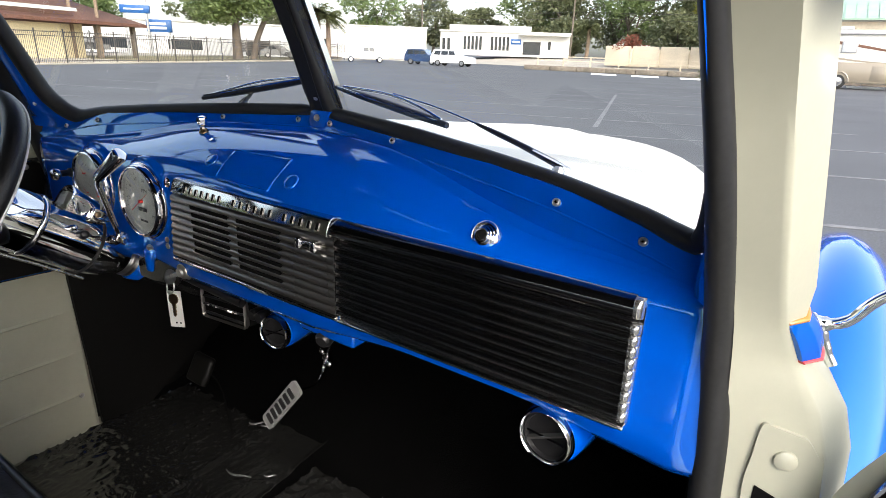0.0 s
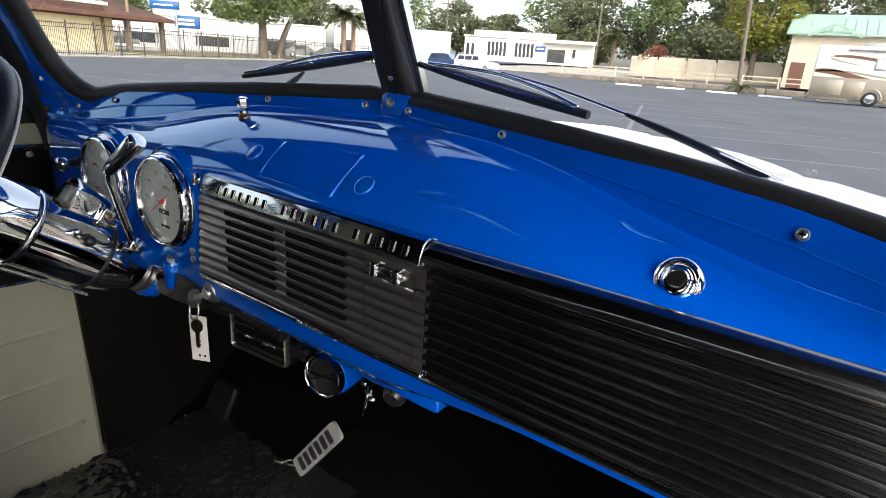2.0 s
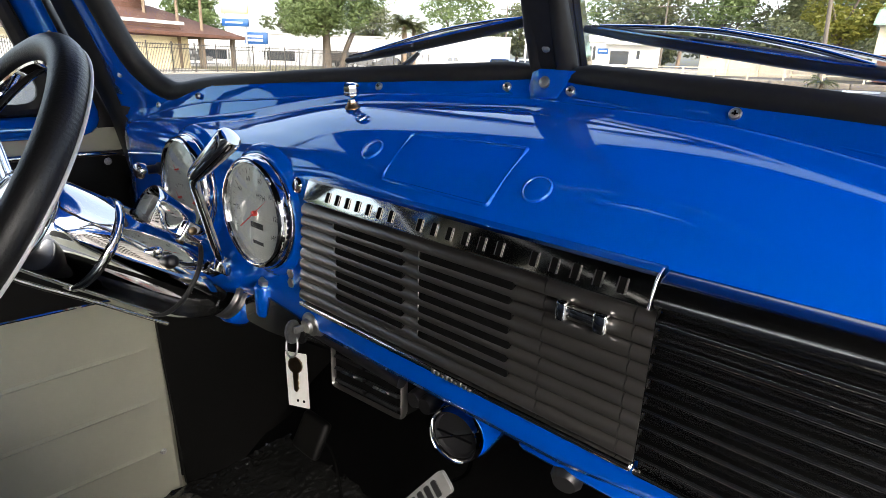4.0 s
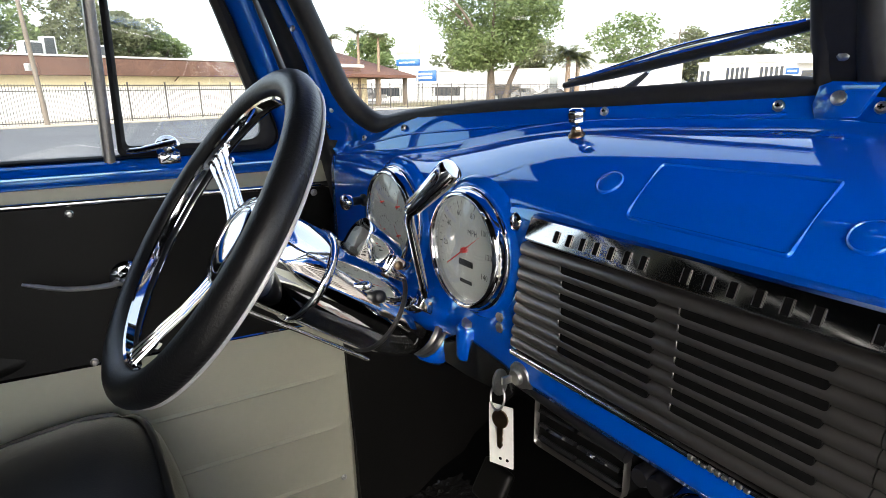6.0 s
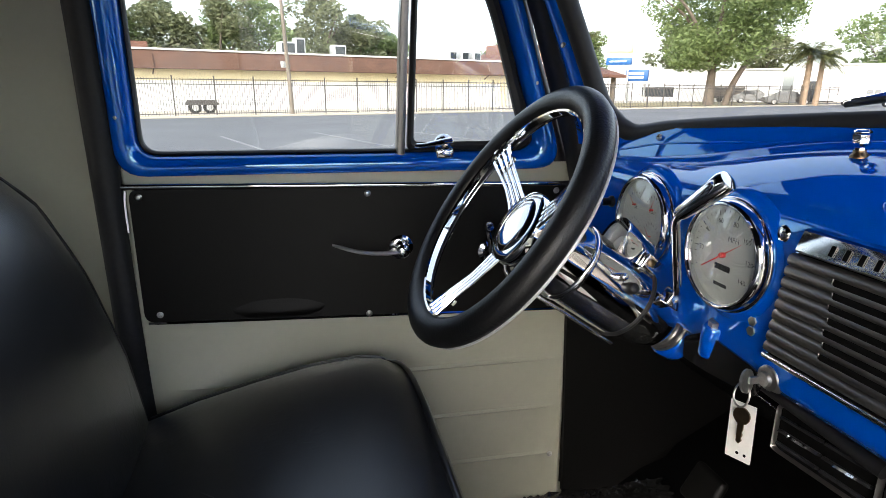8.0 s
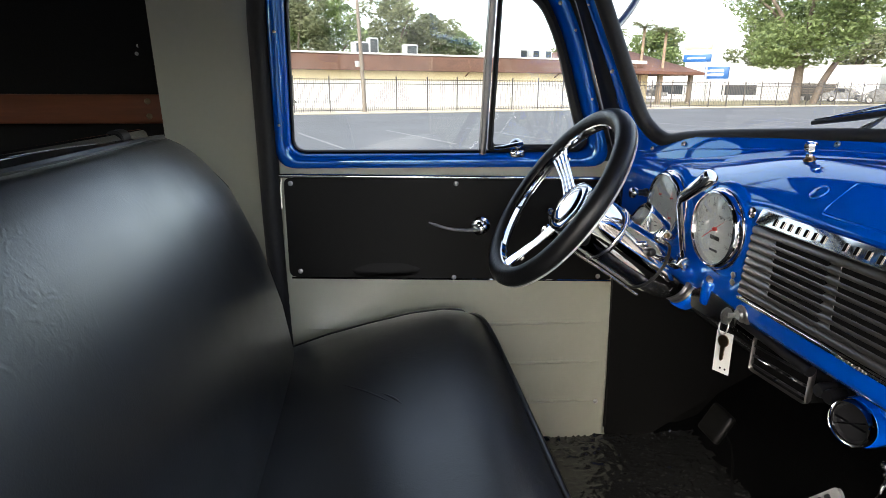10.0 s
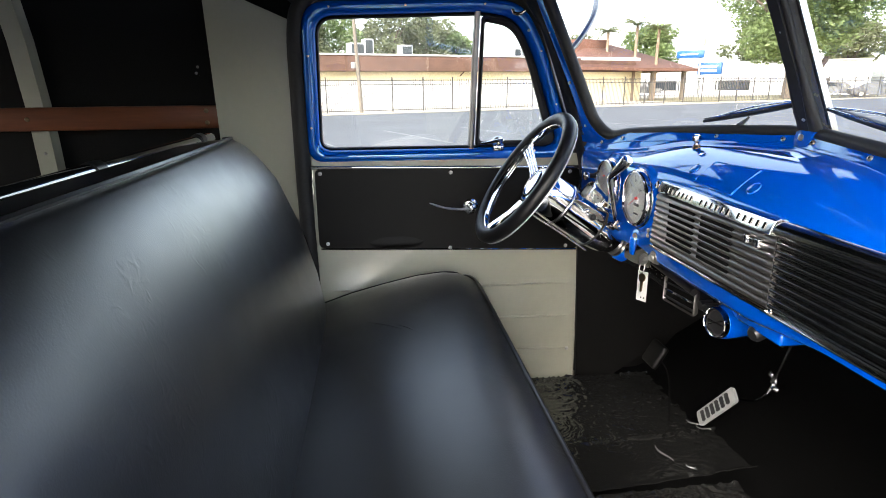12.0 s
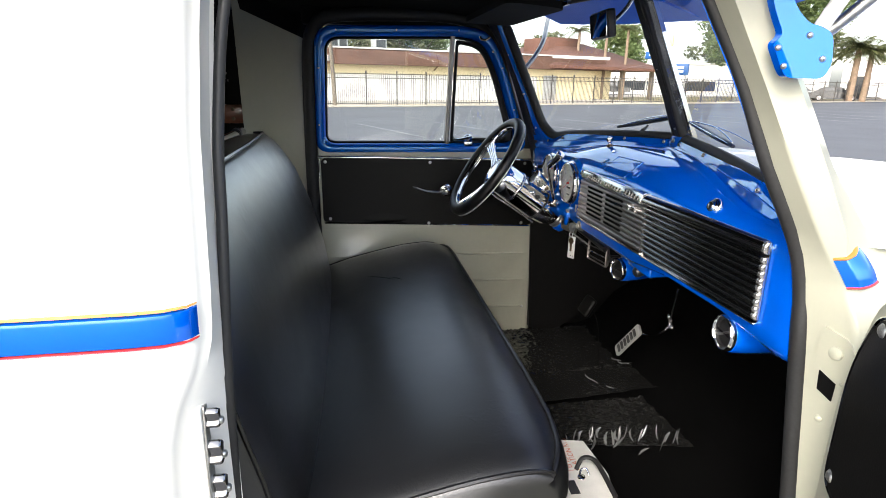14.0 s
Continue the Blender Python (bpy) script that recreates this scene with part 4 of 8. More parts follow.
glove = thing("glovebox_door", (0.42, FACE, 1.17), "ribbed stainless glovebox door with a bright end cap", "glovebox door")
bm = bmesh.new()
slab(bm, rounded([(0.2156, 1.172), (0.617, 1.172), (0.619, 1.317), (0.2156, 1.317)], [0.002, 0.008, 0.012, 0.002]), lambda x, z, h: Vector((x, FACE + 0.003 - h, z)), 0.004)
part("backing", bm, GLOVE, glove)
bm = bmesh.new()
skin(bm, [[(x, FACE + dy * f, z) for dy, z in ((0.0, 1.2945), (-0.006, 1.296), (-0.009, 1.301), (-0.0085, 1.308), (-0.0050, 1.3155), (0.002, 1.318))] for x, f in ((0.2148, 1.9), (0.222, 1.9), (0.40, 1.5), (0.609, 1.1))])
part("top_roll", bm, GLOVE, glove)
for k in range(RIBS):
    z = 1.1855 + k * 0.0124
    bm = bmesh.new()
    skin(bm, [[(x, FACE + dy, z + dz) for dy, dz in ((0.0, -0.0058), (-0.003, -0.005), (-0.0065, -0.0024), (-0.0075, 0.0), (-0.0065, 0.0024), (-0.003, 0.005), (0.0, 0.0058))] for x in (0.2148, 0.6105)])
    part("rib", bm, GLOVE, glove)
    bm = bmesh.new()
    skin(bm, [[(x, FACE + dy * f, z + dz) for dy, dz in ((0.0, -0.0057), (-0.0065, -0.0054), (-0.0088, -0.0042), (-0.0096, 0.0), (-0.0088, 0.0042), (-0.0065, 0.0054), (0.0, 0.0057))] for x, f in ((0.6085, 0.9), (0.6095, 1), (0.6135, 1), (0.6165, 0.75), (0.618, 0.2))])
    part("end_cap", bm, BADGE, glove, "bright end cap")
bm = bmesh.new()
skin(bm, [[(x, FACE + dy * f, 1.3055 + dz) for dy, dz in ((0.0, -0.0105), (-0.0075, -0.009), (-0.0105, -0.003), (-0.0100, 0.004), (-0.0065, 0.0105), (0.0, 0.012))] for x, f in ((0.6085, 0.9), (0.6095, 1), (0.6135, 1), (0.6165, 0.75), (0.618, 0.2))])
part("end_cap", bm, BADGE, glove, "bright end cap")
bm = bmesh.new()
box(bm, 0.214, 0.616, FACE - 0.007, FACE + 0.002, 1.1705, 1.1745, 0.0015)
part("lower_edge", bm, CHROME, glove)
bm = bmesh.new()
pipe(bm, [(0.2144, FACE - 0.0062, z) for z in (1.176, 1.2, 1.25, 1.30, 1.316)], 0.0004, 6)
part("hinge_bead", bm, VOID, glove)

# ---- gauges ----
def gauge(x, z, speedo):
    y = -0.187
    g = thing("speedometer" if speedo else "instrument_gauge", (x, y, z), "round silver-faced speedometer in a chrome bezel" if speedo else "round silver-faced cluster gauge in a chrome bezel", "gauge", "dashboard gauges")
    ax = (0, -1, 0.02)
    o = Vector((x, y, z))
    b = bmesh.new()
    turned(b, o, ax, [(-0.004, 0.0785), (-0.0005, 0.0770), (0.0010, 0.0748), (0.0028, 0.0724), (0.0050, 0.0703), (0.0065, 0.0688), (0.0060, 0.0660), (0.004, 0.060)], 56, caps=False)
    part("mount_ring", b, BLUE, g, angle=80)
    b = bmesh.new()
    turned(b, o, ax, [(0.004, 0.0672), (0.0090, 0.0676), (0.0105, 0.0668), (0.0110, 0.0652), (0.0150, 0.0649), (0.0190, 0.0640), (0.0220, 0.0616), (0.0230, 0.0594), (0.0220, 0.0576), (0.018, 0.0566), (0.010, 0.0563)], 56, caps=False)
    part("bezel", b, CHROME, g)
    b = bmesh.new()
    turned(b, o, ax, [(0.008, 0.0575), (0.0125, 0.0570)], 40)
    d = part("dial", b, DIAL, g)
    f = o + Vector((0, -0.0130, 0))

    def at(r, a, h=0.0):
        return f + Vector((math.sin(radians(a)) * r, -h, math.cos(radians(a)) * r))

    def tick(r0, r1, a, w):
        s = radians(a)
        t = Vector((math.cos(s), 0, -math.sin(s))) * w
        p, q = at(r0, a), at(r1, a)
        return [p - t, p + t, q + t, q - t]

    b = bmesh.new()
    for i in range(29) if speedo else ():
        a = -125 + i * 250 / 28
        b.faces.new([b.verts.new(v) for v in tick(0.046 if i % 4 == 0 else 0.049, 0.0525, a, 0.0006 if i % 4 == 0 else 0.0004)])
    if not speedo:
        for cx, cz in ((-0.022, 0.018), (0.022, 0.018), (-0.022, -0.02), (0.022, -0.02)):
            for i in range(7):
                a = radians(-60 + 20 * i)
                p = f + Vector((cx, 0, cz))
                u, w = Vector((math.sin(a), 0, math.cos(a))), Vector((math.cos(a), 0, -math.sin(a))) * 0.0004
                b.faces.new([b.verts.new(v) for v in (p + u * 0.016 - w, p + u * 0.016 + w, p + u * 0.020 + w, p + u * 0.020 - w)])
    tagged(part("scale", b, INK, d), "dark printed scale marks", kind="stuff")
    turn = lambda px, pz, r=0: Matrix.Translation(f + Vector((px, -0.0003, pz))) @ Matrix.Rotation(radians(90), 4, "X") @ Matrix.Rotation(radians(r), 4, "Z")
    if speedo:
        words("figure", "MPH", turn(0.012, 0.020), 0.009, INK, d)
        for n_, a in ((20, -90), (40, -54), (60, -18), (80, 18), (100, 54), (120, 90), (140, 125)):
            p = at(0.040, a) - f
            words("figure", str(n_), turn(p.x, p.z), 0.0085, INK, d)
        b = bmesh.new()
        box(b, x - 0.013, x + 0.013, f.y - 0.0012, f.y, z - 0.0185, z - 0.0115, 0.0005, 1)
        part("odometer", b, INK, d, "dark odometer window")
        b = bmesh.new()
        box(b, x - 0.011, x + 0.011, f.y - 0.0005, f.y, z - 0.038, z - 0.034)
        part("maker_mark", b, INK, d)
    else:
        for tx, px, pz in (("OIL", -0.022, 0.027), ("VOLT", 0.022, 0.027), ("TEMP", -0.022, -0.012), ("FUEL", 0.022, -0.012)):
            words("figure", tx, turn(px, pz - 0.013), 0.006, INK, d)
    needles = [(0, 0, 56 if speedo else 0, 0.040)] if speedo else [(-0.022, 0.018, -50, 0.018), (0.022, 0.018, 20, 0.018), (-0.022, -0.02, -50, 0.018), (0.022, -0.02, -40, 0.018)]
    for cx, cz, a, ln in needles:
        b = bmesh.new()
        s = radians(a)
        u, w = Vector((math.sin(s), 0, math.cos(s))), Vector((math.cos(s), 0, -math.sin(s)))
        p = f + Vector((cx, -0.004, cz))
        vs = [b.verts.new(q) for q in (p - u * ln * (0.95 if speedo else 0.2) - w * 0.0008, p - u * ln * (0.95 if speedo else 0.2) + w * 0.0008, p + w * 0.0009, p + u * ln, p - w * 0.0009)]
        b.faces.new(vs)
        turned(b, p + Vector((0, 0.004, 0)), (0, -1, 0), [(0, 0.0032 if speedo else 0.0012), (0.005, 0.0032 if speedo else 0.0012), (0.006, 0.0025 if speedo else 0.0006)], 14)
        part("needle", b, NEEDLE, d, "red needle")
    b = bmesh.new()
    rings = [[o + Vector((math.cos(k) * r, -(0.0180 + 0.011 * (1 - (r / 0.057) ** 2)), math.sin(k) * r)) for k in [2 * math.pi * i / 40 for i in range(40)]] for r in (0.0565, 0.050, 0.043, 0.035, 0.026, 0.017, 0.008, 0.001)]
    skin(b, rings, True, False)
    gl = part("lens", b, GAUGE_GLASS, g, "domed clear lens")
    gl.visible_shadow = False
    return g


gauge(-0.250, 1.2645, True)
gauge(-0.4215, 1.2690, False)

# ---- steering column and wheel ----
HUB = Vector((-0.36, -0.4385, 1.301))
AX = Vector((0, math.cos(0.61), -math.sin(0.61)))


def on_col(s, up=0.0, side=0.0):
    return HUB + AX * s + Vector((0, math.sin(0.61), math.cos(0.61))) * up + Vector((side, 0, 0))


col = thing("steering_column", on_col(0.30), "polished chrome steering column with rings and collar", "steering column")
bm = bmesh.new()
turned(bm, HUB, AX, [(0.046, 0.030), (0.050, 0.044), (0.055, 0.0495), (0.062, 0.0515), (0.090, 0.0525), (0.1135, 0.0530)], 56)
part("upper_shroud", bm, CHROME, col)
bm = bmesh.new()
turned(bm, HUB, AX, [(0.1130, 0.0530), (0.1145, 0.0552), (0.1185, 0.0556), (0.1225, 0.0552), (0.1240, 0.0530)], 56, caps=False)
part("ring", bm, CHROME, col)
bm = bmesh.new()
turned(bm, HUB, AX, [(0.1235, 0.0530), (0.17, 0.0532), (0.2175, 0.0534)], 56)
part("lower_shroud", bm, CHROME, col)
bm = bmesh.new()
turned(bm, HUB, AX, [(0.2170, 0.0532), (0.2178, 0.0552), (0.2200, 0.0560), (0.2222, 0.0552), (0.2230, 0.0532)], 56, caps=False)
part("rubber_ring", bm, RUBBER, col, "black rubber ring")
bm = bmesh.new()
turned(bm, HUB, AX, [(0.2180, 0.0515), (0.236, 0.0505), (0.262, 0.047), (0.282, 0.041), (0.294, 0.030), (0.60, 0.027)], 48)
part("lower_tube", bm, CHROME, col)
# arched selector hood standing on the column, open towards the wheel
bm = bmesh.new()
arch = lambda s_, r_, k_: [on_col(s_, 0.050 + h_, w_) for w_, h_ in [(-r_, -0.006)] + [(-r_ * math.cos(math.pi * q / 14), 0.014 + r_ * k_ * math.sin(math.pi * q / 14)) for q in range(15)] + [(r_, -0.006)]]
skin(bm, [arch(0.153, 0.0225, 0.95), arch(0.151, 0.0250, 1.0), arch(0.155, 0.0258, 1.02), arch(0.200, 0.0250, 0.85), arch(0.204, 0.0225, 0.75), arch(0.200, 0.0205, 0.72), arch(0.153, 0.0225, 0.95)], False)
collar = part("selector_hood", bm, CHROME, col, "arched chrome selector hood", angle=60)
bm = bmesh.new()
turned(bm, on_col(0.168, 0.054), AX, [(0.0, 0.0165), (0.004, 0.0185), (0.026, 0.0185)], 28)
part("selector_dial", bm, DIAL, collar, "pale selector dial")
bm = bmesh.new()
box(bm, -0.019, 0.019, -0.015, 0.015, -0.013, 0.010, 0.003, 3, Matrix.Translation(on_col(0.206, 0.058, 0.012)) @ Matrix.Rotation(-0.61, 4, "X"))
part("selector_box", bm, CHROME, collar)
bm = bmesh.new()
turned(bm, on_col(0.200, 0.058, 0.031), (1, 0, 0.2), [(0, 0.0055), (0.003, 0.005), (0.0045, 0.002)], 12)
part("brass_screw", bm, KEY, collar, "brass screw")
for s, a, r in ((0.163, 0.020, 0.0052), (0.184, 0.015, 0.0075)):
    bm = bmesh.new()
    turned(bm, on_col(s, a, 0.0475), Vector((1, 0, 0.35)), [(0, r * 1.1), (0.004, r * 1.1), (0.006, r), (0.013, r * 0.95), (0.015, r * 0.6)], 18)
    part("button", bm, CHROME if r < 0.006 else PLASTIC, col, "small round button")
bm = bmesh.new()
box(bm, -0.010, 0.010, -0.011, 0.011, -0.011, 0.011, 0.002, 2, Matrix.Translation(on_col(0.246, 0.036, 0.048)) @ Matrix.Rotation(-0.61, 4, "X"))
part("lever_block", bm, CHROME, col)
# slim rod under the column
bm = bmesh.new()
pipe(bm, smooth_path([on_col(0.035, -0.040, 0.012), on_col(0.060, -0.0585, 0.012), on_col(0.150, -0.0575, 0.014), on_col(0.236, -0.0575, 0.016)], 5), 0.0026, 8)
part("under_rod", bm, CHROME, col, "slim chrome rod")
# gear lever
lev = thing("column_lever", (-0.30, -0.22, 1.2), "cranked chrome column lever with a thick grip", "lever")
bm = bmesh.new()
pipe(bm, smooth_path([(-0.310, -0.222, 1.203), (-0.284, -0.232, 1.209), (-0.272, -0.241, 1.226), (-0.256, -0.262, 1.290), (-0.250, -0.268, 1.308), (-0.240, -0.269, 1.320)], 5), 0.0050, 12)
part("shaft", bm, CHROME, lev)
bm = bmesh.new()
turned(bm, (-0.243, -0.2715, 1.316), Vector((0.043, 0.022, 0.044)), [(0, 0.0065), (0.006, 0.0085), (0.045, 0.0115), (0.062, 0.0125), (0.066, 0.011), (0.067, 0.006)], 20)
part("grip", bm, CHROME, lev)
# blue clamp that holds the column
cl = thing("column_clamp", (-0.33, -0.16, 1.13), "blue painted clamp under the dashboard", "bracket")
bm = bmesh.new()
turned(bm, on_col(0.312), AX, [(0, 0.033), (0.003, 0.0355), (0.022, 0.0355), (0.025, 0.033)], 32)
part("band", bm, BLUE, cl)
bm = bmesh.new()
turned(bm, (-0.272, -0.185, 1.128), (0.2, -0.1, 1), [(0, 0.0115), (0.003, 0.0125), (0.040, 0.0125), (0.043, 0.010)], 18)
box(bm, -0.335, -0.275, -0.178, -0.150, 1.128, 1.158, 0.006)
part("lug", bm, BLUE, cl)
bm = bmesh.new()
for k in range(3):
    turned(bm, on_col(0.298 + 0.012 * k), AX, [(0, 0.0300), (0.001, 0.0325), (0.006, 0.0325), (0.007, 0.0300)], 28)
part("hose_clip", bm, DIVISION, cl, "dull clip rings")
bm = bmesh.new()
turned(bm, (-0.2735, -0.184, 1.120), (0.2, -0.1, 1), [(0, 0.007), (0.058, 0.007)], 6)
part("bolt", bm, STEEL, cl)

wheel = thing("steering_wheel", HUB, "black leather steering wheel with slotted chrome spokes", "steering wheel")
U, V = Vector((1, 0, 0)), Vector((0, math.sin(0.61), math.cos(0.61)))
R0, RT = 0.1636, 0.0168


def on_wheel(r, a, d=0.0):
    """r and a (degrees) in the plane of the rim, d towards the dashboard."""
    return HUB + (U * math.cos(radians(a)) + V * math.sin(radians(a))) * r + AX * d


bm = bmesh.new()
rings = []
N = 120
for i in range(N * 5):
    a = 72 * i / N
    ring = []
    for j in range(20):
        t = 2 * math.pi * j / 20
        rr = RT * (1.0 + 0.05 * math.cos(t)) - (0.0003 if i % 3 == 0 and j < 4 else 0)
        ring.append(on_wheel(R0 + rr * math.cos(t), a, rr * 0.95 * math.sin(t)))
    rings.append(ring)
rows = [[bm.verts.new(p) for p in r] for r in rings]
for i in range(N * 5):
    for j in range(20):
        bm.faces.new((rows[i][j], rows[i][(j + 1) % 20], rows[(i + 1) % (N * 5)][(j + 1) % 20], rows[(i + 1) % (N * 5)][j]))
part("rim", bm, LEATHER, wheel, "black leather rim")
bm = bmesh.new()
prof = [(R0 - RT + 0.001, -0.0055), (R0 - RT - 0.0012, -0.004), (R0 - RT - 0.0012, 0.004), (R0 - RT + 0.001, 0.0055)]
rows = [[bm.verts.new(on_wheel(r, 360 * i / N, d)) for r, d in prof] for i in range(N)]
for i in range(N):
    for j in range(4):
        bm.faces.new((rows[i][j], rows[i][(j + 1) % 4], rows[(i + 1) % N][(j + 1) % 4], rows[(i + 1) % N][j]))
part("inner_hoop", bm, CHROME, wheel, "bright hoop inside the rim")
bm = bmesh.new()
arc = [radians(q) for q in (44, 52, 64, 78, 92, 106, 120, 130)]
bead_c = [(R0 + RT * 1.085 * math.cos(q), RT * 1.075 * 0.95 * math.sin(q)) for q in arc] + [(R0 + RT * 0.9 * math.cos(q), RT * 0.8 * math.sin(q)) for q in (arc[-1], arc[0])]
rows = [[bm.verts.new(on_wheel(r, 360 * i / N, d)) for r, d in bead_c] for i in range(N)]
for i in range(N):
    for j in range(10):
        bm.faces.new((rows[i][j], rows[i][(j + 1) % 10], rows[(i + 1) % N][(j + 1) % 10], rows[(i + 1) % N][j]))
part("back_trim", bm, CHROME, wheel, "bright metal back of the rim")
bm = bmesh.new()
pipe(bm, [on_wheel(R0 + RT * 1.10 * math.cos(radians(46)), 3 * i, RT * 1.06 * math.sin(radians(46))) for i in range(N)], 0.0017, 6, closed=True)
part("edge_bead", bm, ALLOY, wheel, "bright bead along the rim")
for a in (150, 30, -90):
    for k, off in enumerate((-1.5, -0.5, 0.5, 1.5)):
        bm = bmesh.new()
        side = (U * -math.sin(radians(a)) + V * math.cos(radians(a)))
        rings = []
        for r, w, d in ((0.046, 0.0086, 0.032), (0.06, 0.0076, 0.029), (0.085, 0.0072, 0.023), (0.11, 0.0080, 0.014), (0.13, 0.0092, 0.007), (0.149, 0.0102, 0.001)):
            c = on_wheel(r, a, d) + side * off * w
            hw = w * 0.34
            rings.append([c - side * hw, c - side * hw * 0.7 - AX * 0.0022, c + side * hw * 0.7 - AX * 0.0022, c + side * hw, c + side * hw * 0.7 + AX * 0.0015, c - side * hw * 0.7 + AX * 0.0015])
        skin(bm, rings)
        part("spoke_finger", bm, CHROME, wheel)
    bm = bmesh.new()
    side = (U * -math.sin(radians(a)) + V * math.cos(radians(a)))
    for r, w, d in ((0.118, 0.034, 0.0125), (0.142, 0.042, 0.0045)):
        c = on_wheel(r, a, d)
        skin(bm, [[c + side * s * w / 2 + AX * q for s, q in ((-1, 0), (-1, 0.003), (1, 0.003), (1, 0))], [c + side * s * w / 2 + AX * q + (on_wheel(1, a) - HUB) * 0.007 for s, q in ((-1, -0.001), (-1, 0.002), (1, 0.002), (1, -0.001))]])
    part("spoke_bridge", bm, CHROME, wheel)
bm = bmesh.new()
turned(bm, HUB, AX, [(0.0275, 0.034), (0.0265, 0.043), (0.030, 0.0495), (0.038, 0.0510), (0.047, 0.048), (0.054, 0.036)], 48)
part("hub", bm, CHROME, wheel)
bm = bmesh.new()
turned(bm, HUB, AX, [(0.0205, 0.004), (0.0212, 0.018), (0.0230, 0.030), (0.0252, 0.0375), (0.0285, 0.0395)], 48)
part("horn_cap", bm, CHROME, wheel, "polished horn cap")

# ---- driver's door ----
dd = thing("driver_door", (-0.80, -0.56, 0.55), "closed driver's door in cream, blue and black", "door")


def trim_screw(y, z, parent, r=0.0078):
    b = bmesh.new()
    turned(b, on_door(y, z, 0.004), (1, 0, 0), [(0, r * 1.35), (0.0015, r * 1.3), (0.002, r), (0.0045, r * 0.75), (0.005, r * 0.3)], 14)
    part("screw", b, SCREW, parent, "bright cup-washered screw")


# pressed lower panel with three shallow steps
bm = bmesh.new()
ZS = [(0.545, 0), (0.652, 0), (0.657, 0.0045), (0.662, 0.0), (0.768, 0), (0.773, 0.0045), (0.778, 0.0), (0.882, 0), (0.887, 0.0045), (0.892, 0.0), (1.04, 0.0), (1.31, 0.0)]
YS = [-0.992, -0.98, -0.95, -0.9, -0.7, -0.5, -0.3, -0.19, -0.165, -0.150, -0.140]
rings = []
for z, s in ZS:
    rings.append([on_door(y, z, s * (1 if -0.95 < y < -0.17 else 0) - (0.010 if y in (-0.992, -0.140) else 0)) for y in YS])
skin(bm, rings, False)
skin(bm, [[on_door(y, z, -0.045) for y in (-0.992, -0.140)] for z in (0.545, 1.31)], False)
part("inner_skin", bm, CREAM, dd, "cream pressed steel panel", angle=25)
trim_screw(-0.172, 0.654, dd, 0.005)

# black card with rounded corners, trimmed at the top
bm = bmesh.new()
slab(bm, rounded([(-0.975, 1.030), (-0.150, 1.004), (-0.150, 1.262), (-0.975, 1.276)], 0.018), lambda y, z, h: on_door(y, z, 0.0015 + h), 0.004)
card = part("trim_card", bm, CARD, dd, "black upper door card")
bm = bmesh.new()
pipe(bm, [on_door(y, lerp(1.281, 1.267, (y + 0.985) / 0.84), 0.004) for y in (-0.985, -0.7, -0.4, -0.145)], 0.0055, 8)
part("top_moulding", bm, CHROME, dd, "bright moulding along the belt line")
bm = bmesh.new()
pipe(bm, smooth_path([on_door(-0.983, 1.20, 0.003), on_door(-0.983, 1.25, 0.003), on_door(-0.980, 1.274, 0.003)], 4), 0.003, 6)
pipe(bm, [on_door(y, lerp(1.027, 1.001, (y + 0.975) / 0.83), 0.003) for y in (-0.97, -0.5, -0.155)], 0.0028, 6)
part("lower_moulding", bm, CHROME, dd)
for y, z in ((-0.959, 1.262), (-0.561, 1.258), (-0.185, 1.253), (-0.948, 1.043), (-0.565, 1.019), (-0.19, 1.014)):
    trim_screw(y, z, dd, 0.0050)
# moulded pull recess
bm = bmesh.new()
rings = []
for k in range(13):
    t = k / 12
    y = lerp(-0.842, -0.628, t)
    w = min(1.0, 4.5 * min(t, 1 - t)) ** 0.5
    e = min(1.0, 2.6 * min(t, 1 - t))
    zc = 1.050
    rings.append([on_door(y, zc + dz * w, 0.0030 + dh * e) for dz, dh in ((0.034, 0.0), (0.022, 0.0008), (0.012, 0.0022), (0.002, 0.0050), (-0.006, 0.0085), (-0.012, 0.0098), (-0.019, 0.0080), (-0.026, 0.0030), (-0.030, 0.0))])
skin(bm, rings, False)
part("door_pull", bm, CARD, dd, "moulded black pull", angle=180)
# inner handle
bm = bmesh.new()
turned(bm, on_door(-0.500, 1.152, 0.004), (1, 0, 0), [(0, 0.024), (0.004, 0.024), (0.007, 0.020), (0.008, 0.013), (0.030, 0.011), (0.036, 0.013), (0.040, 0.009)], 24)
hub = part("handle_hub", bm, CHROME, dd, "chrome escutcheon")
bm = bmesh.new()
pipe(bm, smooth_path([on_door(-0.498, 1.151, 0.036), on_door(-0.54, 1.150, 0.040), on_door(-0.585, 1.156, 0.043), on_door(-0.632, 1.171, 0.042)], 5), [0.0075] * 5 + [0.0065] * 5 + [0.006] * 4 + [0.005, 0.0035], 8, flat=0.6)
part("handle_lever", bm, SATIN, hub, "chrome lever")
# window crank, half behind the wheel
bm = bmesh.new()
turned(bm, on_door(-0.325, 1.135, 0.004), (1, 0, 0), [(0, 0.022), (0.004, 0.021), (0.008, 0.012), (0.030, 0.010)], 20)
hub = part("crank_hub", bm, CHROME, dd)
bm = bmesh.new()
pipe(bm, smooth_path([on_door(-0.325, 1.135, 0.032), on_door(-0.33, 1.16, 0.038), on_door(-0.338, 1.195, 0.042)], 5), 0.006, 8)
turned(bm, on_door(-0.338, 1.195, 0.038), (1, 0, 0.1), [(0, 0.006), (0.006, 0.010), (0.022, 0.011), (0.028, 0.006)], 12)
part("crank_arm", bm, CHROME, hub)

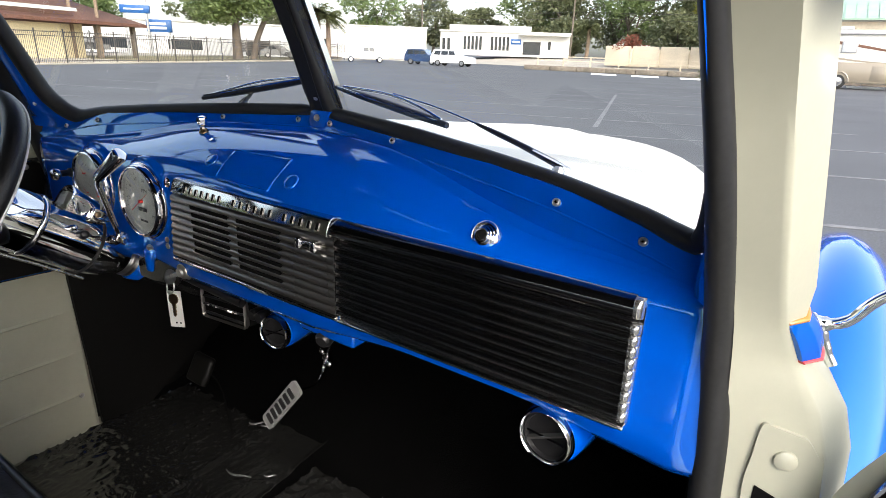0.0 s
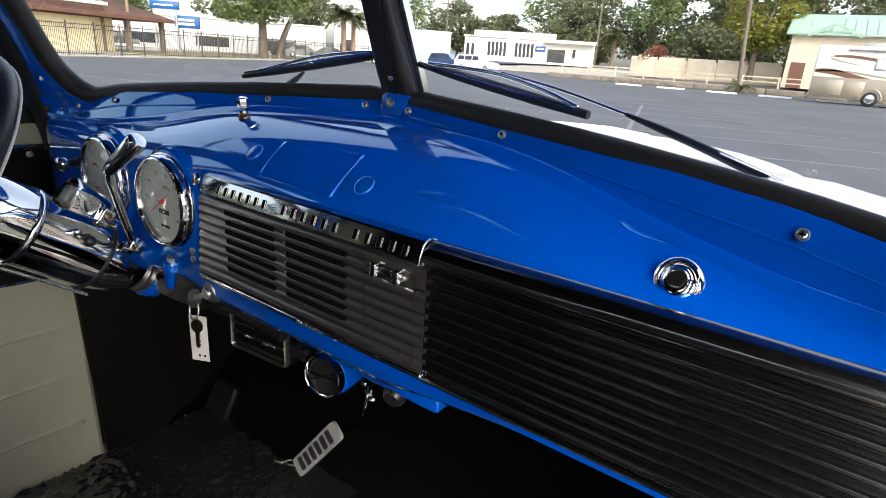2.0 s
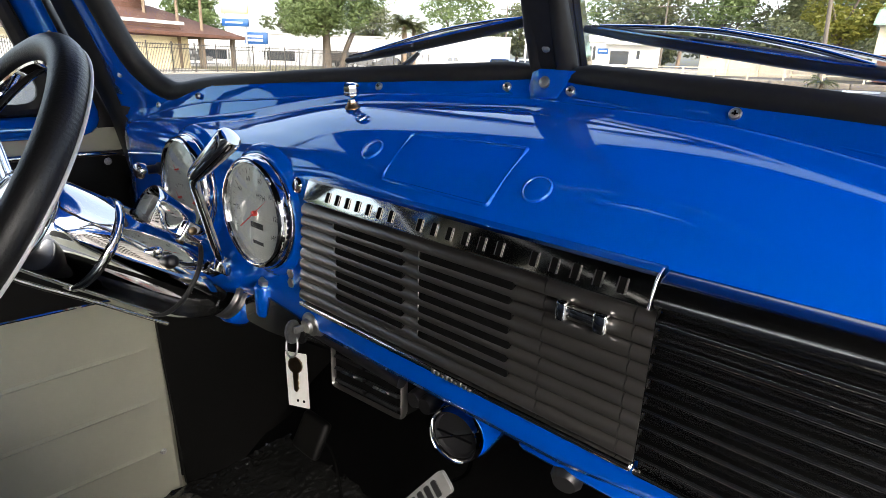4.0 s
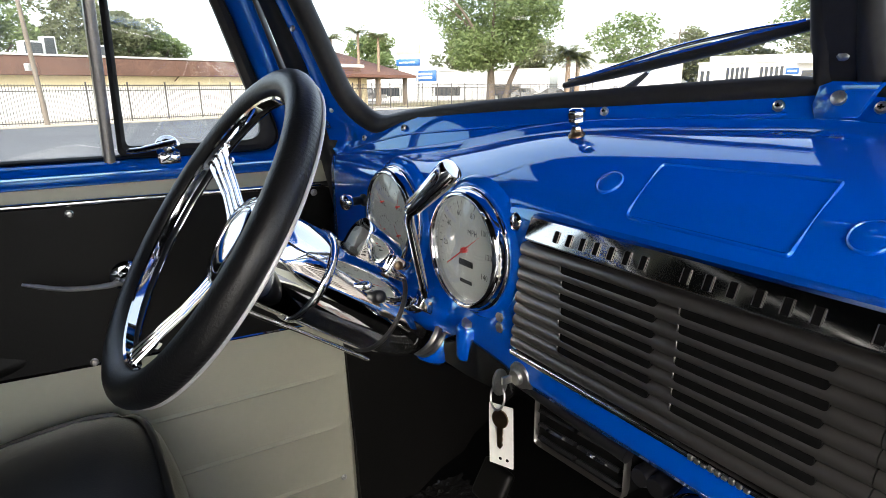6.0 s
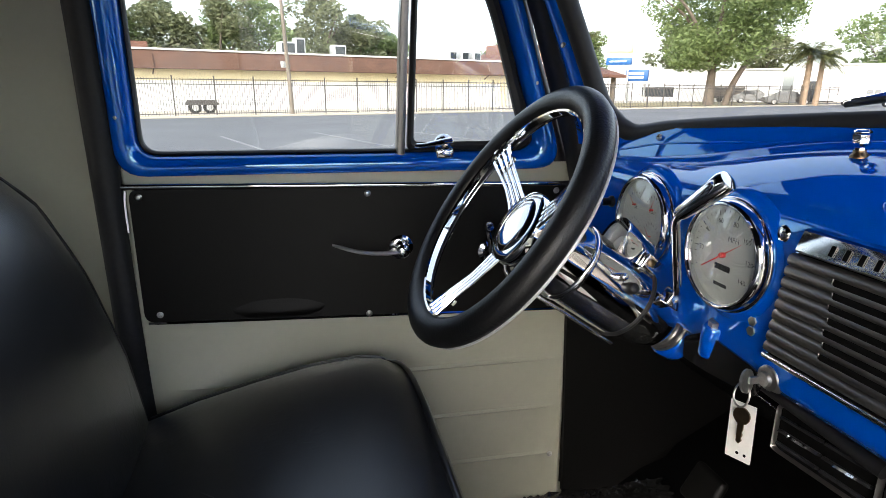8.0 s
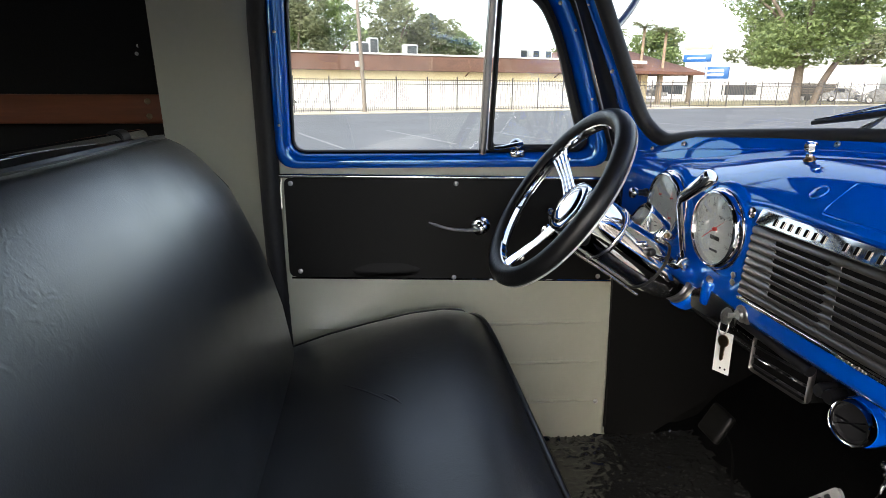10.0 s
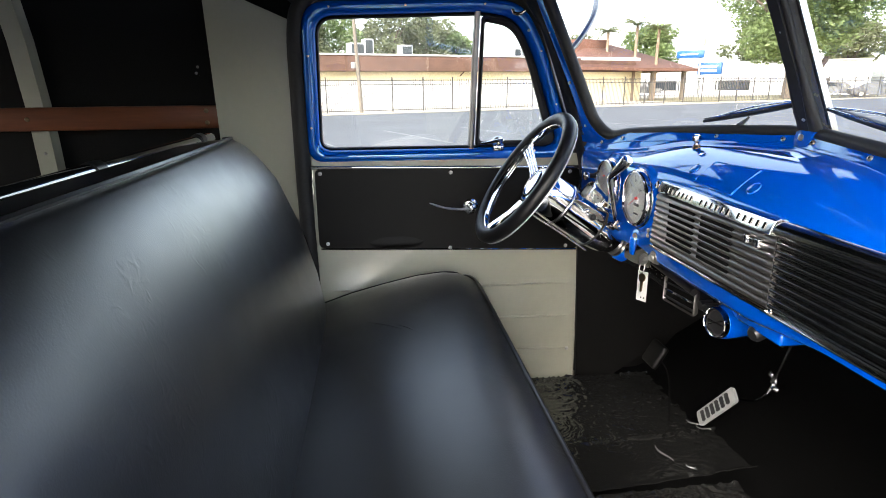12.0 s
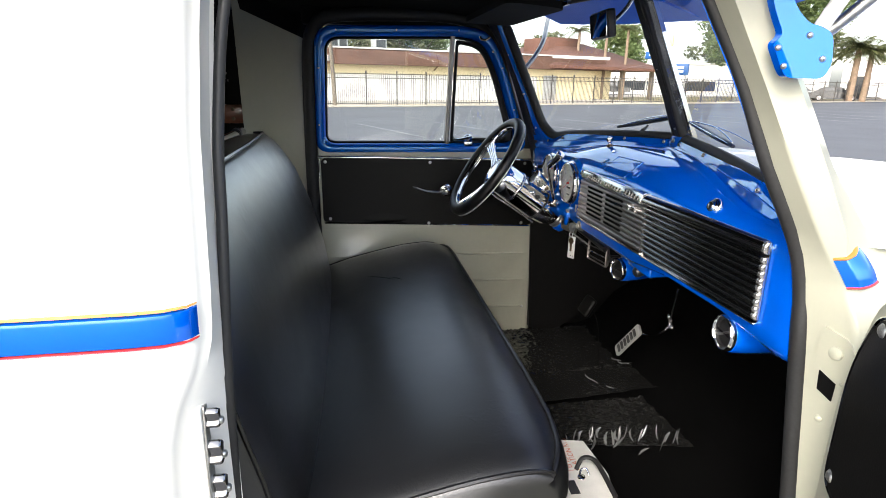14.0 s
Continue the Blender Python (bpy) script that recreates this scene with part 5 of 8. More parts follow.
# window frame
WIN = [(-0.952, 1.333), (-0.224, 1.333), (-0.318, 1.60), (-0.375, 1.700), (-0.470, 1.714), (-0.940, 1.704)]
OUT = [(-0.990, 1.297), (-0.172, 1.297), (-0.286, 1.62), (-0.355, 1.738), (-0.468, 1.752), (-0.980, 1.742)]
inn = rounded(WIN, [0.035, 0.05, 0.06, 0.05, 0.03, 0.05], 6)
out = rounded(OUT, [0.050, 0.06, 0.07, 0.06, 0.04, 0.075], 6)
bm = bmesh.new()
band(bm, out, inn, on_door, [(0, -0.006), (0.0, 0.004), (0.10, 0.0125), (0.28, 0.0165), (0.5, 0.0165), (0.72, 0.013), (0.92, 0.004), (1.0, -0.012), (0.9, -0.03), (0.1, -0.03)])
frame_ob = part("window_frame", bm, BLUE, dd, "blue painted window frame", angle=60)
for y, z in ((-0.973, 1.40), (-0.966, 1.60), (-0.90, 1.728), (-0.69, 1.732), (-0.468, 1.735), (-0.34, 1.665), (-0.30, 1.61), (-0.245, 1.46)):
    bm = bmesh.new()
    turned(bm, on_door(y, z, 0.013), (1, 0, 0), [(0, 0.0045), (0.003, 0.0042), (0.004, 0.002)], 12)
    part("screw", bm, STEEL, frame_ob, "dull screw head")
bm = bmesh.new()
inn2 = rounded([(-0.946, 1.339), (-0.232, 1.339), (-0.324, 1.598), (-0.379, 1.693), (-0.470, 1.707), (-0.934, 1.697)], [0.03, 0.045, 0.055, 0.05, 0.03, 0.045], 6)
band(bm, inn, inn2, on_door, [(0, -0.010), (0.5, -0.005), (1, -0.009), (1, -0.02), (0, -0.02)])
part("glass_run", bm, RUBBER, frame_ob, "black rubber glass run")
bm = bmesh.new()
slab(bm, [(-0.948, 1.335), (-0.497, 1.335), (-0.487, 1.712), (-0.94, 1.702)], lambda y, z, h: on_door(y, z, -0.016 - h), 0.004)
g = part("window_glass", bm, CLEAR, dd, "clear side glass")
g.visible_shadow = False
# division bar, vent wing and its latch
bm = bmesh.new()
skin(bm, [[on_door(y + d, z, h) for d, h in ((-0.0085, -0.012), (-0.0070, 0.004), (0.0015, 0.007), (0.0075, 0.004), (0.0085, -0.012))] for y, z in ((-0.497, 1.325), (-0.492, 1.52), (-0.486, 1.716))])
part("division_bar", bm, DIVISION, dd, "dull bright division bar")
vo = rounded([(-0.484, 1.337), (-0.232, 1.337), (-0.322, 1.598), (-0.378, 1.692), (-0.474, 1.705)], [0.01, 0.045, 0.05, 0.04, 0.01], 5)
vi = rounded([(-0.472, 1.352), (-0.258, 1.352), (-0.338, 1.592), (-0.386, 1.676), (-0.464, 1.690)], [0.01, 0.04, 0.05, 0.04, 0.01], 5)
bm = bmesh.new()
band(bm, vo, vi, on_door, [(0, -0.014), (0.0, -0.002), (0.5, 0.002), (1.0, -0.003), (1.0, -0.014)])
vent = part("vent_frame", bm, RUBBER, dd, "black rubber vent frame")
bm = bmesh.new()
slab(bm, vi, lambda y, z, h: on_door(y, z, -0.010 - h), 0.004)
g = part("vent_glass", bm, CLEAR, vent, "clear vent glass")
g.visible_shadow = False
bm = bmesh.new()
turned(bm, on_door(-0.415, 1.348, 0.0), (1, 0, 0), [(0, 0.019), (0.008, 0.018), (0.012, 0.012), (0.020, 0.010), (0.024, 0.006)], 16)
pipe(bm, smooth_path([on_door(-0.405, 1.356, 0.018), on_door(-0.43, 1.352, 0.022), on_door(-0.452, 1.348, 0.022), on_door(-0.474, 1.346, 0.020)], 5), [0.0085] * 5 + [0.0075] * 5 + [0.0065] * 5 + [0.004], 8, flat=0.7)
box(bm, door_x(-0.41, 1.34) + 0.002, door_x(-0.41, 1.34) + 0.016, -0.432, -0.398, 1.322, 1.340, 0.004)
part("vent_latch", bm, CHROME, vent, "chrome vent latch")
# outer skin of the door
bm = bmesh.new()
skin(bm, [[(x, -1.0, z), (x - 0.01, -0.6, z), (x, -0.12, z)] for x, z in ((-0.86, 0.5), (-0.885, 0.8), (-0.885, 1.15), (-0.855, 1.30))], False)
part("outer_skin", bm, WHITE, dd, "white outer skin")
# pull knob beside the gauge
ds = thing("pull_knob", (-0.532, -0.19, 1.274), "small chrome pull knob on a black stem", "pull knob")
bm = bmesh.new()
turned(bm, (-0.532, -0.184, 1.274), (0, -1, 0), [(0, 0.0095), (0.008, 0.0090), (0.010, 0.0065), (0.026, 0.0065)], 16)
part("stem", bm, PLASTIC, ds, "black stem")
bm = bmesh.new()
turned(bm, (-0.532, -0.208, 1.274), (0, -1, 0), [(0, 0.0065), (0.003, 0.0115), (0.010, 0.0125), (0.015, 0.0100), (0.017, 0.004)], 18)
part("cap", bm, CHROME, ds, "chrome cap")

# ---- open passenger's door ----
pd = thing("passenger_door", (0.80, -0.06, 0.55), "passenger's door standing open with a black inner card", "door")
ANG = radians(62)
DOOR_M = Matrix.Translation((0.800, -0.120, 0)) @ Matrix.Rotation(ANG - radians(90), 4, "Z")


def on_open(a, z, h=0.0):
    """a from the hinge edge outwards, h towards the rear (the inner face)."""
    return DOOR_M @ Vector((a, -0.058 - h, z))


bm = bmesh.new()
slab(bm, rounded([(0.015, 0.55), (0.86, 0.55), (0.86, 1.32), (0.085, 1.32), (0.015, 1.16)], [0.03, 0.03, 0.03, 0.05, 0.06]), lambda a, z, h: on_open(a, z, -0.06 + h), 0.06)
part("door_shell", bm, CREAM, pd)
bm = bmesh.new()
slab(bm, rounded([(0.050, 1.015), (0.80, 1.01), (0.80, 1.295), (0.105, 1.295), (0.050, 1.20)], [0.03, 0.02, 0.02, 0.03, 0.06]), lambda a, z, h: on_open(a, z, 0.002 + h), 0.005)
part("trim_card", bm, CARD, pd, "black inner door card")
bm = bmesh.new()
co = [Vector(p) for p in rounded([(0.047, 1.012), (0.803, 1.007), (0.803, 1.298), (0.103, 1.298), (0.047, 1.20)], [0.03, 0.02, 0.02, 0.03, 0.06])]
pipe(bm, [on_open(p.x, p.y, 0.005) for p in co], 0.003, 6, closed=True)
part("card_moulding", bm, CHROME, pd)
for a, z in ((0.115, 1.278), (0.067, 1.034), (0.45, 1.28), (0.45, 1.03)):
    bm = bmesh.new()
    turned(bm, on_open(a, z, 0.006), on_open(0, 0, 1) - on_open(0, 0, 0), [(0, 0.010), (0.002, 0.009), (0.005, 0.005)], 12)
    part("screw", bm, SCREW, pd, "bright cup-washered screw")
bm = bmesh.new()
band(bm, rounded([(0.13, 1.315), (0.86, 1.315), (0.84, 1.74), (0.34, 1.74), (0.24, 1.62)], 0.05), rounded([(0.19, 1.35), (0.82, 1.35), (0.80, 1.70), (0.37, 1.70), (0.28, 1.60)], 0.04), on_open, [(0, -0.03), (0, 0.0), (0.5, 0.012), (1, 0.0), (1, -0.03)])
part("window_frame", bm, BLUE, pd, "blue painted window frame")

# ---- bench seat ----
seat = thing("bench_seat", (-0.05, -0.8, 0.54), "black vinyl bench seat with piped edges", "bench seat")
SX0, SX1 = -0.705, 0.675


def cushion_ring(x):
    """Section of the cushion from the back over the top to the front foot."""
    u = (x - SX0) / (SX1 - SX0)
    e = min(u, 1 - u)
    drop = 0.023 * math.exp(-e / 0.018)
    puff = 0.010 * math.sin(math.pi * u) ** 0.5
    fy = -0.491 - 0.06 * math.exp(-(1 - u) / 0.045) - 0.045 * math.exp(-u / 0.03)
    pts = [(-1.02, 0.70), (-1.02, 0.86), (-0.965, 0.890), (-0.88, 0.918 + puff * 0.4), (-0.78, 0.943 + puff * 0.7), (-0.68, 0.964 + puff), (-0.60, 0.972 + puff), (-0.555, 0.968 + puff * 0.7), (fy - 0.015, 0.957), (fy, 0.942), (fy + 0.012, 0.90), (fy + 0.008, 0.83), (fy - 0.01, 0.76), (fy - 0.03, 0.70)]
    return [(x, y, z - (drop if z > 0.85 else 0)) for y, z in pts]


bm = bmesh.new()
xs = [SX0 + (SX1 - SX0) * k for k in (0, 0.006, 0.015, 0.03, 0.06, 0.12, 0.2, 0.3, 0.4, 0.5, 0.6, 0.7, 0.8, 0.88, 0.94, 0.97, 0.985, 0.994, 1)]
skin(bm, [cushion_ring(x) for x in xs], True)
part("cushion", bm, VINYL, seat, angle=70)
bm = bmesh.new()
pipe(bm, smooth_path([(x, cushion_ring(x)[8][1] + 0.002, cushion_ring(x)[8][2] + 0.0015) for x in xs[1:-1]], 2), 0.0052, 8)
pipe(bm, smooth_path([Vector(p) + Vector((-0.001, 0, 0.002)) for p in cushion_ring(xs[1])[2:9]], 3), 0.0042, 6)
pipe(bm, smooth_path([Vector(p) + Vector((0.001, 0, 0.002)) for p in cushion_ring(xs[-2])[2:9]], 3), 0.0042, 6)
part("cushion_piping", bm, PIPING, seat, "black welt piping")
# a few soft creases on the cushion
for (xa, ya), (xb, yb), r in (((-0.430, -0.860), (-0.262, -0.722), 0.0028), ((-0.335, -0.765), (-0.255, -0.712), 0.0030)):
    bm = bmesh.new()
    pts = []
    for k in range(13):
        px, py = lerp(xa, xb, k / 12), lerp(ya, yb, k / 12) + 0.006 * math.sin(math.pi * k / 12)
        pz = table(sorted((p[1], p[2]) for p in cushion_ring(px)[2:9]), py)
        pts.append((px, py, pz - 0.0012))
    pipe(bm, pts, [max(0.0006, r * math.sin(math.pi * min(1, 0.04 + 0.95 * (k / 12) ** 1.3))) for k in range(13)], 8)
    part("crease", bm, VINYL, seat, angle=80)


def back_edge(z):
    """How far to the sides the backrest reaches at a height."""
    return table([(0.80, 0.68), (0.88, 0.710), (1.0, 0.715), (1.1, 0.715), (1.2, 0.708), (1.27, 0.694), (1.32, 0.672), (1.36, 0.640), (1.385, 0.602), (1.398, 0.56)], z)


def back_y(z):
    return table([(0.80, -0.93), (0.88, -0.945), (1.0, -0.965), (1.15, -1.005), (1.27, -1.050), (1.34, -1.085), (1.38, -1.112), (1.398, -1.128)], z)


bm = bmesh.new()
rings = []
for z in (0.80, 0.84, 0.88, 0.94, 1.0, 1.08, 1.15, 1.22, 1.27, 1.32, 1.35, 1.375, 1.39, 1.398):
    w, y = back_edge(z), back_y(z)
    ring = []
    for u in (-1, -0.985, -0.96, -0.92, -0.85, -0.7, -0.5, -0.25, 0, 0.25, 0.5, 0.7, 0.85, 0.92, 0.96, 0.985, 1):
        ring.append((u * w - 0.015, y - 0.034 * abs(u) ** 14 - 0.012 * abs(u) ** 5 + 0.012 * math.cos(u * 1.4), z - 0.012 * abs(u) ** 6 * (z > 1.3)))
    back = [(u * w - 0.015, y - 0.13 + 0.06 * max(0, (z - 1.3) / 0.1), z - 0.012 * abs(u) ** 6 * (z > 1.3)) for u in (0.99, 0.5, 0, -0.5, -0.99)]
    rings.append(ring + back)
skin(bm, rings, True)
part("backrest", bm, VINYL, seat, angle=80)
bm = bmesh.new()
top = rings[-1][:17]
pipe(bm, smooth_path([Vector(p) + Vector((0, -0.004, 0.003)) for p in top], 3), 0.0045, 6)
part("backrest_piping", bm, PIPING, seat, "black welt piping")
for k, dx in ((1, -0.002), (15, 0.002)):
    bm = bmesh.new()
    pipe(bm, smooth_path([Vector(r[k]) + Vector((dx, 0, 0)) for r in rings[1:]], 2), 0.004, 6)
    part("side_piping", bm, PIPING, seat, "black welt piping")
bm = bmesh.new()
box(bm, -0.66, 0.63, -1.0, -0.58, 0.54, 0.72, 0.01)
part("seat_base", bm, CARPET, seat, "dark seat base")

# black tube with bright clips behind the backrest
tube = thing("seat_tube", (-0.1, -1.25, 1.36), "glossy black tube in clips behind the backrest", "tube")
bm = bmesh.new()
rod(bm, (-0.62, -1.222, 1.388), (0.60, -1.222, 1.395), 0.014, seg=20)
part("tube", bm, GLOSS_TUBE, tube)
for x in (-0.52, 0.03, 0.45):
    bm = bmesh.new()
    rod(bm, (x - 0.016, -1.222, 1.3915), (x + 0.016, -1.222, 1.3915), 0.0165, seg=20)
    part("clip", bm, PLASTIC, tube, "black clip")
    bm = bmesh.new()
    box(bm, x - 0.012, x + 0.012, -1.24, -1.21, 0.53, 1.37, 0.003)
    part("stay", bm, PLASTIC, tube)

# ---- plastic film on the floor ----
def film(name, corners, z, seed, crinkle, curl, label, nx=80, ny=60, thick=0.0):
    """A wrinkled sheet between four corners, given as (x, y) round the sheet."""
    b = bmesh.new()
    c = [Vector(p) for p in corners]
    rows = []
    for j in range(ny + 1):
        row = []
        for i in range(nx + 1):
            u, v = i / nx, j / ny
            p = c[0].lerp(c[1], u).lerp(c[3].lerp(c[2], u), v)
            q = Vector((p.x * 40 + seed, p.y * 34, seed))
            w = Vector((noise.noise(q * 0.7), noise.noise(q * 0.6 + Vector((5, 1, 2))), 0)) * 2.2
            fine = max(0, 1 - abs(noise.noise(q + w)) * 3.2) ** 2
            broad = noise.noise(q * 0.12 + Vector((3, 7, seed)))
            amount = crinkle * (0.25 + 0.75 * max(0, min(1, 0.35 - (u - 0.4) * 1.6 + broad)))
            h = 0.0085 * amount * fine + 0.003 * (broad + 0.5)
            edge = max(0, 1 - min(v, 1 - v, u, 1 - u) * 16)
            h += curl * edge * (0.006 + 0.010 * noise.noise(Vector((p.x * 30, p.y * 30, seed + 3))))
            wob = 0.006 * edge
            row.append((p.x + wob * noise.noise(Vector((p.y * 25, seed, 0))), p.y + wob * noise.noise(Vector((p.x * 25, seed, 1))), z + max(h, 0) + 0.001))
        rows.append(row)
    skin(b, rows, False)
    if thick:
        skin(b, [[(rows[0][i][0], rows[0][i][1], z), rows[0][i]] for i in range(nx + 1)], False)
    t = thing(name, (c[0].x, c[0].y, z), label, "plastic film", "floor films")
    part("sheet", b, FILM, t, angle=180)
    b = bmesh.new()
    pipe(b, [Vector(r[nx]) + Vector((0.001, 0, 0.0008)) for r in rows[::2]], [0.0012 + 0.0010 * abs(noise.noise(Vector((r[nx][1] * 30, seed, 2)))) for r in rows[::2]], 6)
    part("rolled_edge", b, FILM, t, angle=180)
    return t


film("plastic_film", [(-0.735, -0.47), (-0.29, -0.47), (-0.345, 0.118), (-0.735, 0.118)], 0.545, 1.0, 1.0, 0.3, "crinkled black plastic film over the driver's floor", 110, 110)
film("plastic_film", [(-0.335, -0.48), (-0.128, -0.48), (-0.195, 0.19), (-0.375, 0.215)], 0.556, 4.0, 0.35, 0.5, "smooth folded flap of black plastic film", 40, 80)
film("plastic_film", [(-0.15, -0.49), (0.02, -0.49), (0.125, 0.095), (-0.15, 0.075)], 0.548, 9.0, 0.7, 0.4, "crumpled black plastic film with a torn edge", 70, 90)
# torn strips standing up along its edge
for k in range(30):
    random.seed(40 + k)
    t = (k + random.uniform(0, 0.8)) / 30
    big = k % 5 == 4
    x, y = 0.055 + 0.030 * t + random.uniform(-0.025, 0.02) + (0.045 if big else 0.0), lerp(-0.335, 0.06, t)
    if 0.72 < t < 0.88 and k % 2:
        continue
    b = bmesh.new()
    a = math.pi - random.uniform(0.05, 1.0) - (0.4 if big else 0.0)
    ln, w = random.uniform(0.018, 0.048) * (1.9 if big else 1.0), random.uniform(0.0014, 0.0048)
    d, s = Vector((math.cos(a), math.sin(a), 0)), Vector((-math.sin(a), math.cos(a), 0))
    up, bow = random.uniform(0.012, 0.034) * (0.5 if big else 1.0), random.uniform(-0.008, 0.010)
    rows = []
    for q in (0, 0.12, 0.28, 0.45, 0.62, 0.8, 0.93, 1):
        c = Vector((x, y, 0.551)) + d * ln * q + s * bow * math.sin(q * 3) + Vector((0, 0, up * q ** 1.3))
        half = w * math.sin(math.pi * (0.06 + 0.92 * q)) ** 0.8
        rows.append([c + s * half * e + Vector((0, 0, 0.5 * abs(e) * half)) for e in (-1, -0.5, 0, 0.5, 1)])
    skin(b, rows, False)
    solo("film_curl", b, CURL, "curled strip of torn black plastic film, coloured pale for its glint", "plastic film", "film curls", angle=180)

# loose folds of the black film, their glint painted by the pale base colour
for (x0, y0), (x1, y1), w in (((-0.305, -0.063), (-0.232, -0.052), 0.0030), ((-0.41, 0.085), (-0.375, 0.105), 0.003), ((-0.375, 0.095), (-0.350, 0.125), 0.0025), ((-0.385, 0.215), (-0.345, 0.235), 0.0025), ((-0.22, -0.02), (-0.19, -0.012), 0.0015)):
    b = bmesh.new()
    p0, p1 = Vector((x0, y0, 0.566)), Vector((x1, y1, 0.566))
    s = (p1 - p0).cross(Vector((0, 0, 1))).normalized()
    skin(b, [[p0.lerp(p1, q) + s * (0.006 * math.sin(q * 5) + w * e * math.sin(math.pi * (0.05 + 0.9 * q))) + Vector((0, 0, 0.004 * (1 - abs(e)))) for e in (-1, 0, 1)] for q in (0, 0.15, 0.3, 0.45, 0.6, 0.75, 0.9, 1)], False)
    solo("film_curl", b, CURL, "fold of the black plastic film with its glint in the colour", "plastic film", "film curls", angle=180)

# printed card tag lying by the seat
tag = thing("printed_card", (0.16, -0.29, 0.57), "white printed card tag with orange lettering on the floor", "card tag")
O_, DX, DY = Vector((0.070, -0.320, 0.586)), Vector((1, -0.05, 0.0)).normalized(), Vector((0.05, 1, 0.04)).normalized()


def on_tag(a, b_, h=0.0):
    return O_ + DX * a + DY * b_ + Vector((0, 0, h - 0.010 * max(0, 0.03 - a) / 0.03))


def tag_bar(b, a0, a1, b0, b1):
    slab(b, [(a0, b0), (a1, b0), (a1, b1), (a0, b1)], lambda p, q, h: on_tag(p, q, 0.0014 + h), 0.0003)


bm = bmesh.new()
slab(bm, rounded([(-0.012, -0.014), (0.10, -0.052), (0.29, -0.085), (0.29, 0.075), (0.175, 0.098), (0.030, 0.082)], 0.006), on_tag, 0.0012)
card_ob = part("card", bm, PAPER, tag)
bm = bmesh.new()
tag_bar(bm, 0.0, 0.148, -0.0030, -0.0018)
tag_bar(bm, 0.0, 0.148, 0.0385, 0.0397)
tag_bar(bm, 0.0, 0.0012, -0.0018, 0.0385)
tag_bar(bm, 0.1468, 0.148, -0.0018, 0.0385)
part("printed_border", bm, PRINT, card_ob)
rot = Matrix((DX, DY, DX.cross(DY))).transposed().to_4x4()
for text, at_, off in (("EMERGENCY", 0.074, 0.0085), ("ATION KIT", 0.072, 0.0275)):
    words("lettering", text, Matrix.Translation(on_tag(at_, off, 0.002)) @ rot @ Matrix.Rotation(math.pi, 4, "Z"), 0.0225, PRINT, card_ob)
for k in range(7):
    bm = bmesh.new()
    tag_bar(bm, 0.088 + k * 0.0135, 0.097 + k * 0.0135, -0.040 + 0.001 * k, -0.017 + 0.001 * k)
    part("printed_bar", bm, PRINT, card_ob, "orange-red printed bar")
bm = bmesh.new()
tag_bar(bm, 0.185, 0.235, -0.020, 0.004)
part("printed_mark", bm, INK, card_ob, "dark printed mark")
bm = bmesh.new()
pipe(bm, smooth_path([on_tag(0.150, 0.020, 0.004), on_tag(0.138, 0.040, 0.028), on_tag(0.150, 0.066, 0.030), on_tag(0.195, 0.076, 0.020), on_tag(0.27, 0.078, 0.012)], 6), 0.0065, 10, flat=0.6)
part("strap", bm, RUBBER, tag, "black strap")
bm = bmesh.new()
pipe(bm, smooth_path([on_tag(0.172, 0.022, 0.003), on_tag(0.162, 0.030, 0.012), on_tag(0.164, 0.042, 0.014), on_tag(0.176, 0.046, 0.004)], 5), 0.0032, 8)
turned(bm, on_tag(0.176, 0.026, 0.001), (0, 0, 1), [(0, 0.011), (0.002, 0.010), (0.003, 0.005)], 14)
part("clasp", bm, CHROME, tag, "bright clasp")

# ---- pedals ----
acc = thing("accelerator_pedal", (-0.2, 0.04, 0.60), "chrome accelerator pedal with black rubber slots", "pedal")
PA, PB = Vector((-0.236, 0.018, 0.685)), Vector((-0.154, 0.042, 0.799))
PD = (PB - PA).normalized()
PN = Vector((0.2, -0.8, 0.5))
PN = (PN - PD * PN.dot(PD)).normalized()
PW = PN.cross(PD)


def on_pedal(a, b_, h=0.0):
    return PA + PD * a + PW * b_ + PN * h


LP = (PB - PA).length
bm = bmesh.new()
slab(bm, rounded([(-0.006, -0.0195), (LP + 0.006, -0.0195), (LP + 0.006, 0.0195), (-0.006, 0.0195)], 0.010), on_pedal, 0.007)
pad = part("pad", bm, SATIN, acc)
for k in range(6):
    a = 0.012 + k * (LP - 0.02) / 6
    bm = bmesh.new()
    slab(bm, rounded([(a, -0.0135), (a + 0.0125, -0.0135), (a + 0.0125, 0.0135), (a, 0.0135)], 0.0035), lambda p, q, h: on_pedal(p, q, 0.0055 + h), 0.0035)
    part("rubber_insert", bm, RUBBER, pad, "black rubber insert")
bm = bmesh.new()
pipe(bm, smooth_path([on_pedal(LP - 0.02, 0, -0.004), (-0.16, 0.10, 0.775), (-0.20, 0.165, 0.775), (-0.208, 0.182, 0.795)], 5), 0.0045, 8)
part("arm", bm, CHROME, acc)
bm = bmesh.new()
for d in ((0, 0, 0), (0.012, -0.006, 0.012), (0.014, 0.0, -0.012), (-0.010, 0, 0.016)):
    turned(bm, Vector((-0.206, 0.178, 0.795)) + Vector(d), (0.3, -1, 0.2), [(-0.006, 0.004), (-0.002, 0.009), (0.004, 0.009), (0.008, 0.004)], 10)
part("linkage", bm, CHROME, acc, "polished linkage balls")
bm = bmesh.new()
rod(bm, (-0.196, 0.172, 0.805), (-0.088, 0.115, 0.965), 0.0050, seg=10)
part("link_rod", bm, CHROME, acc)
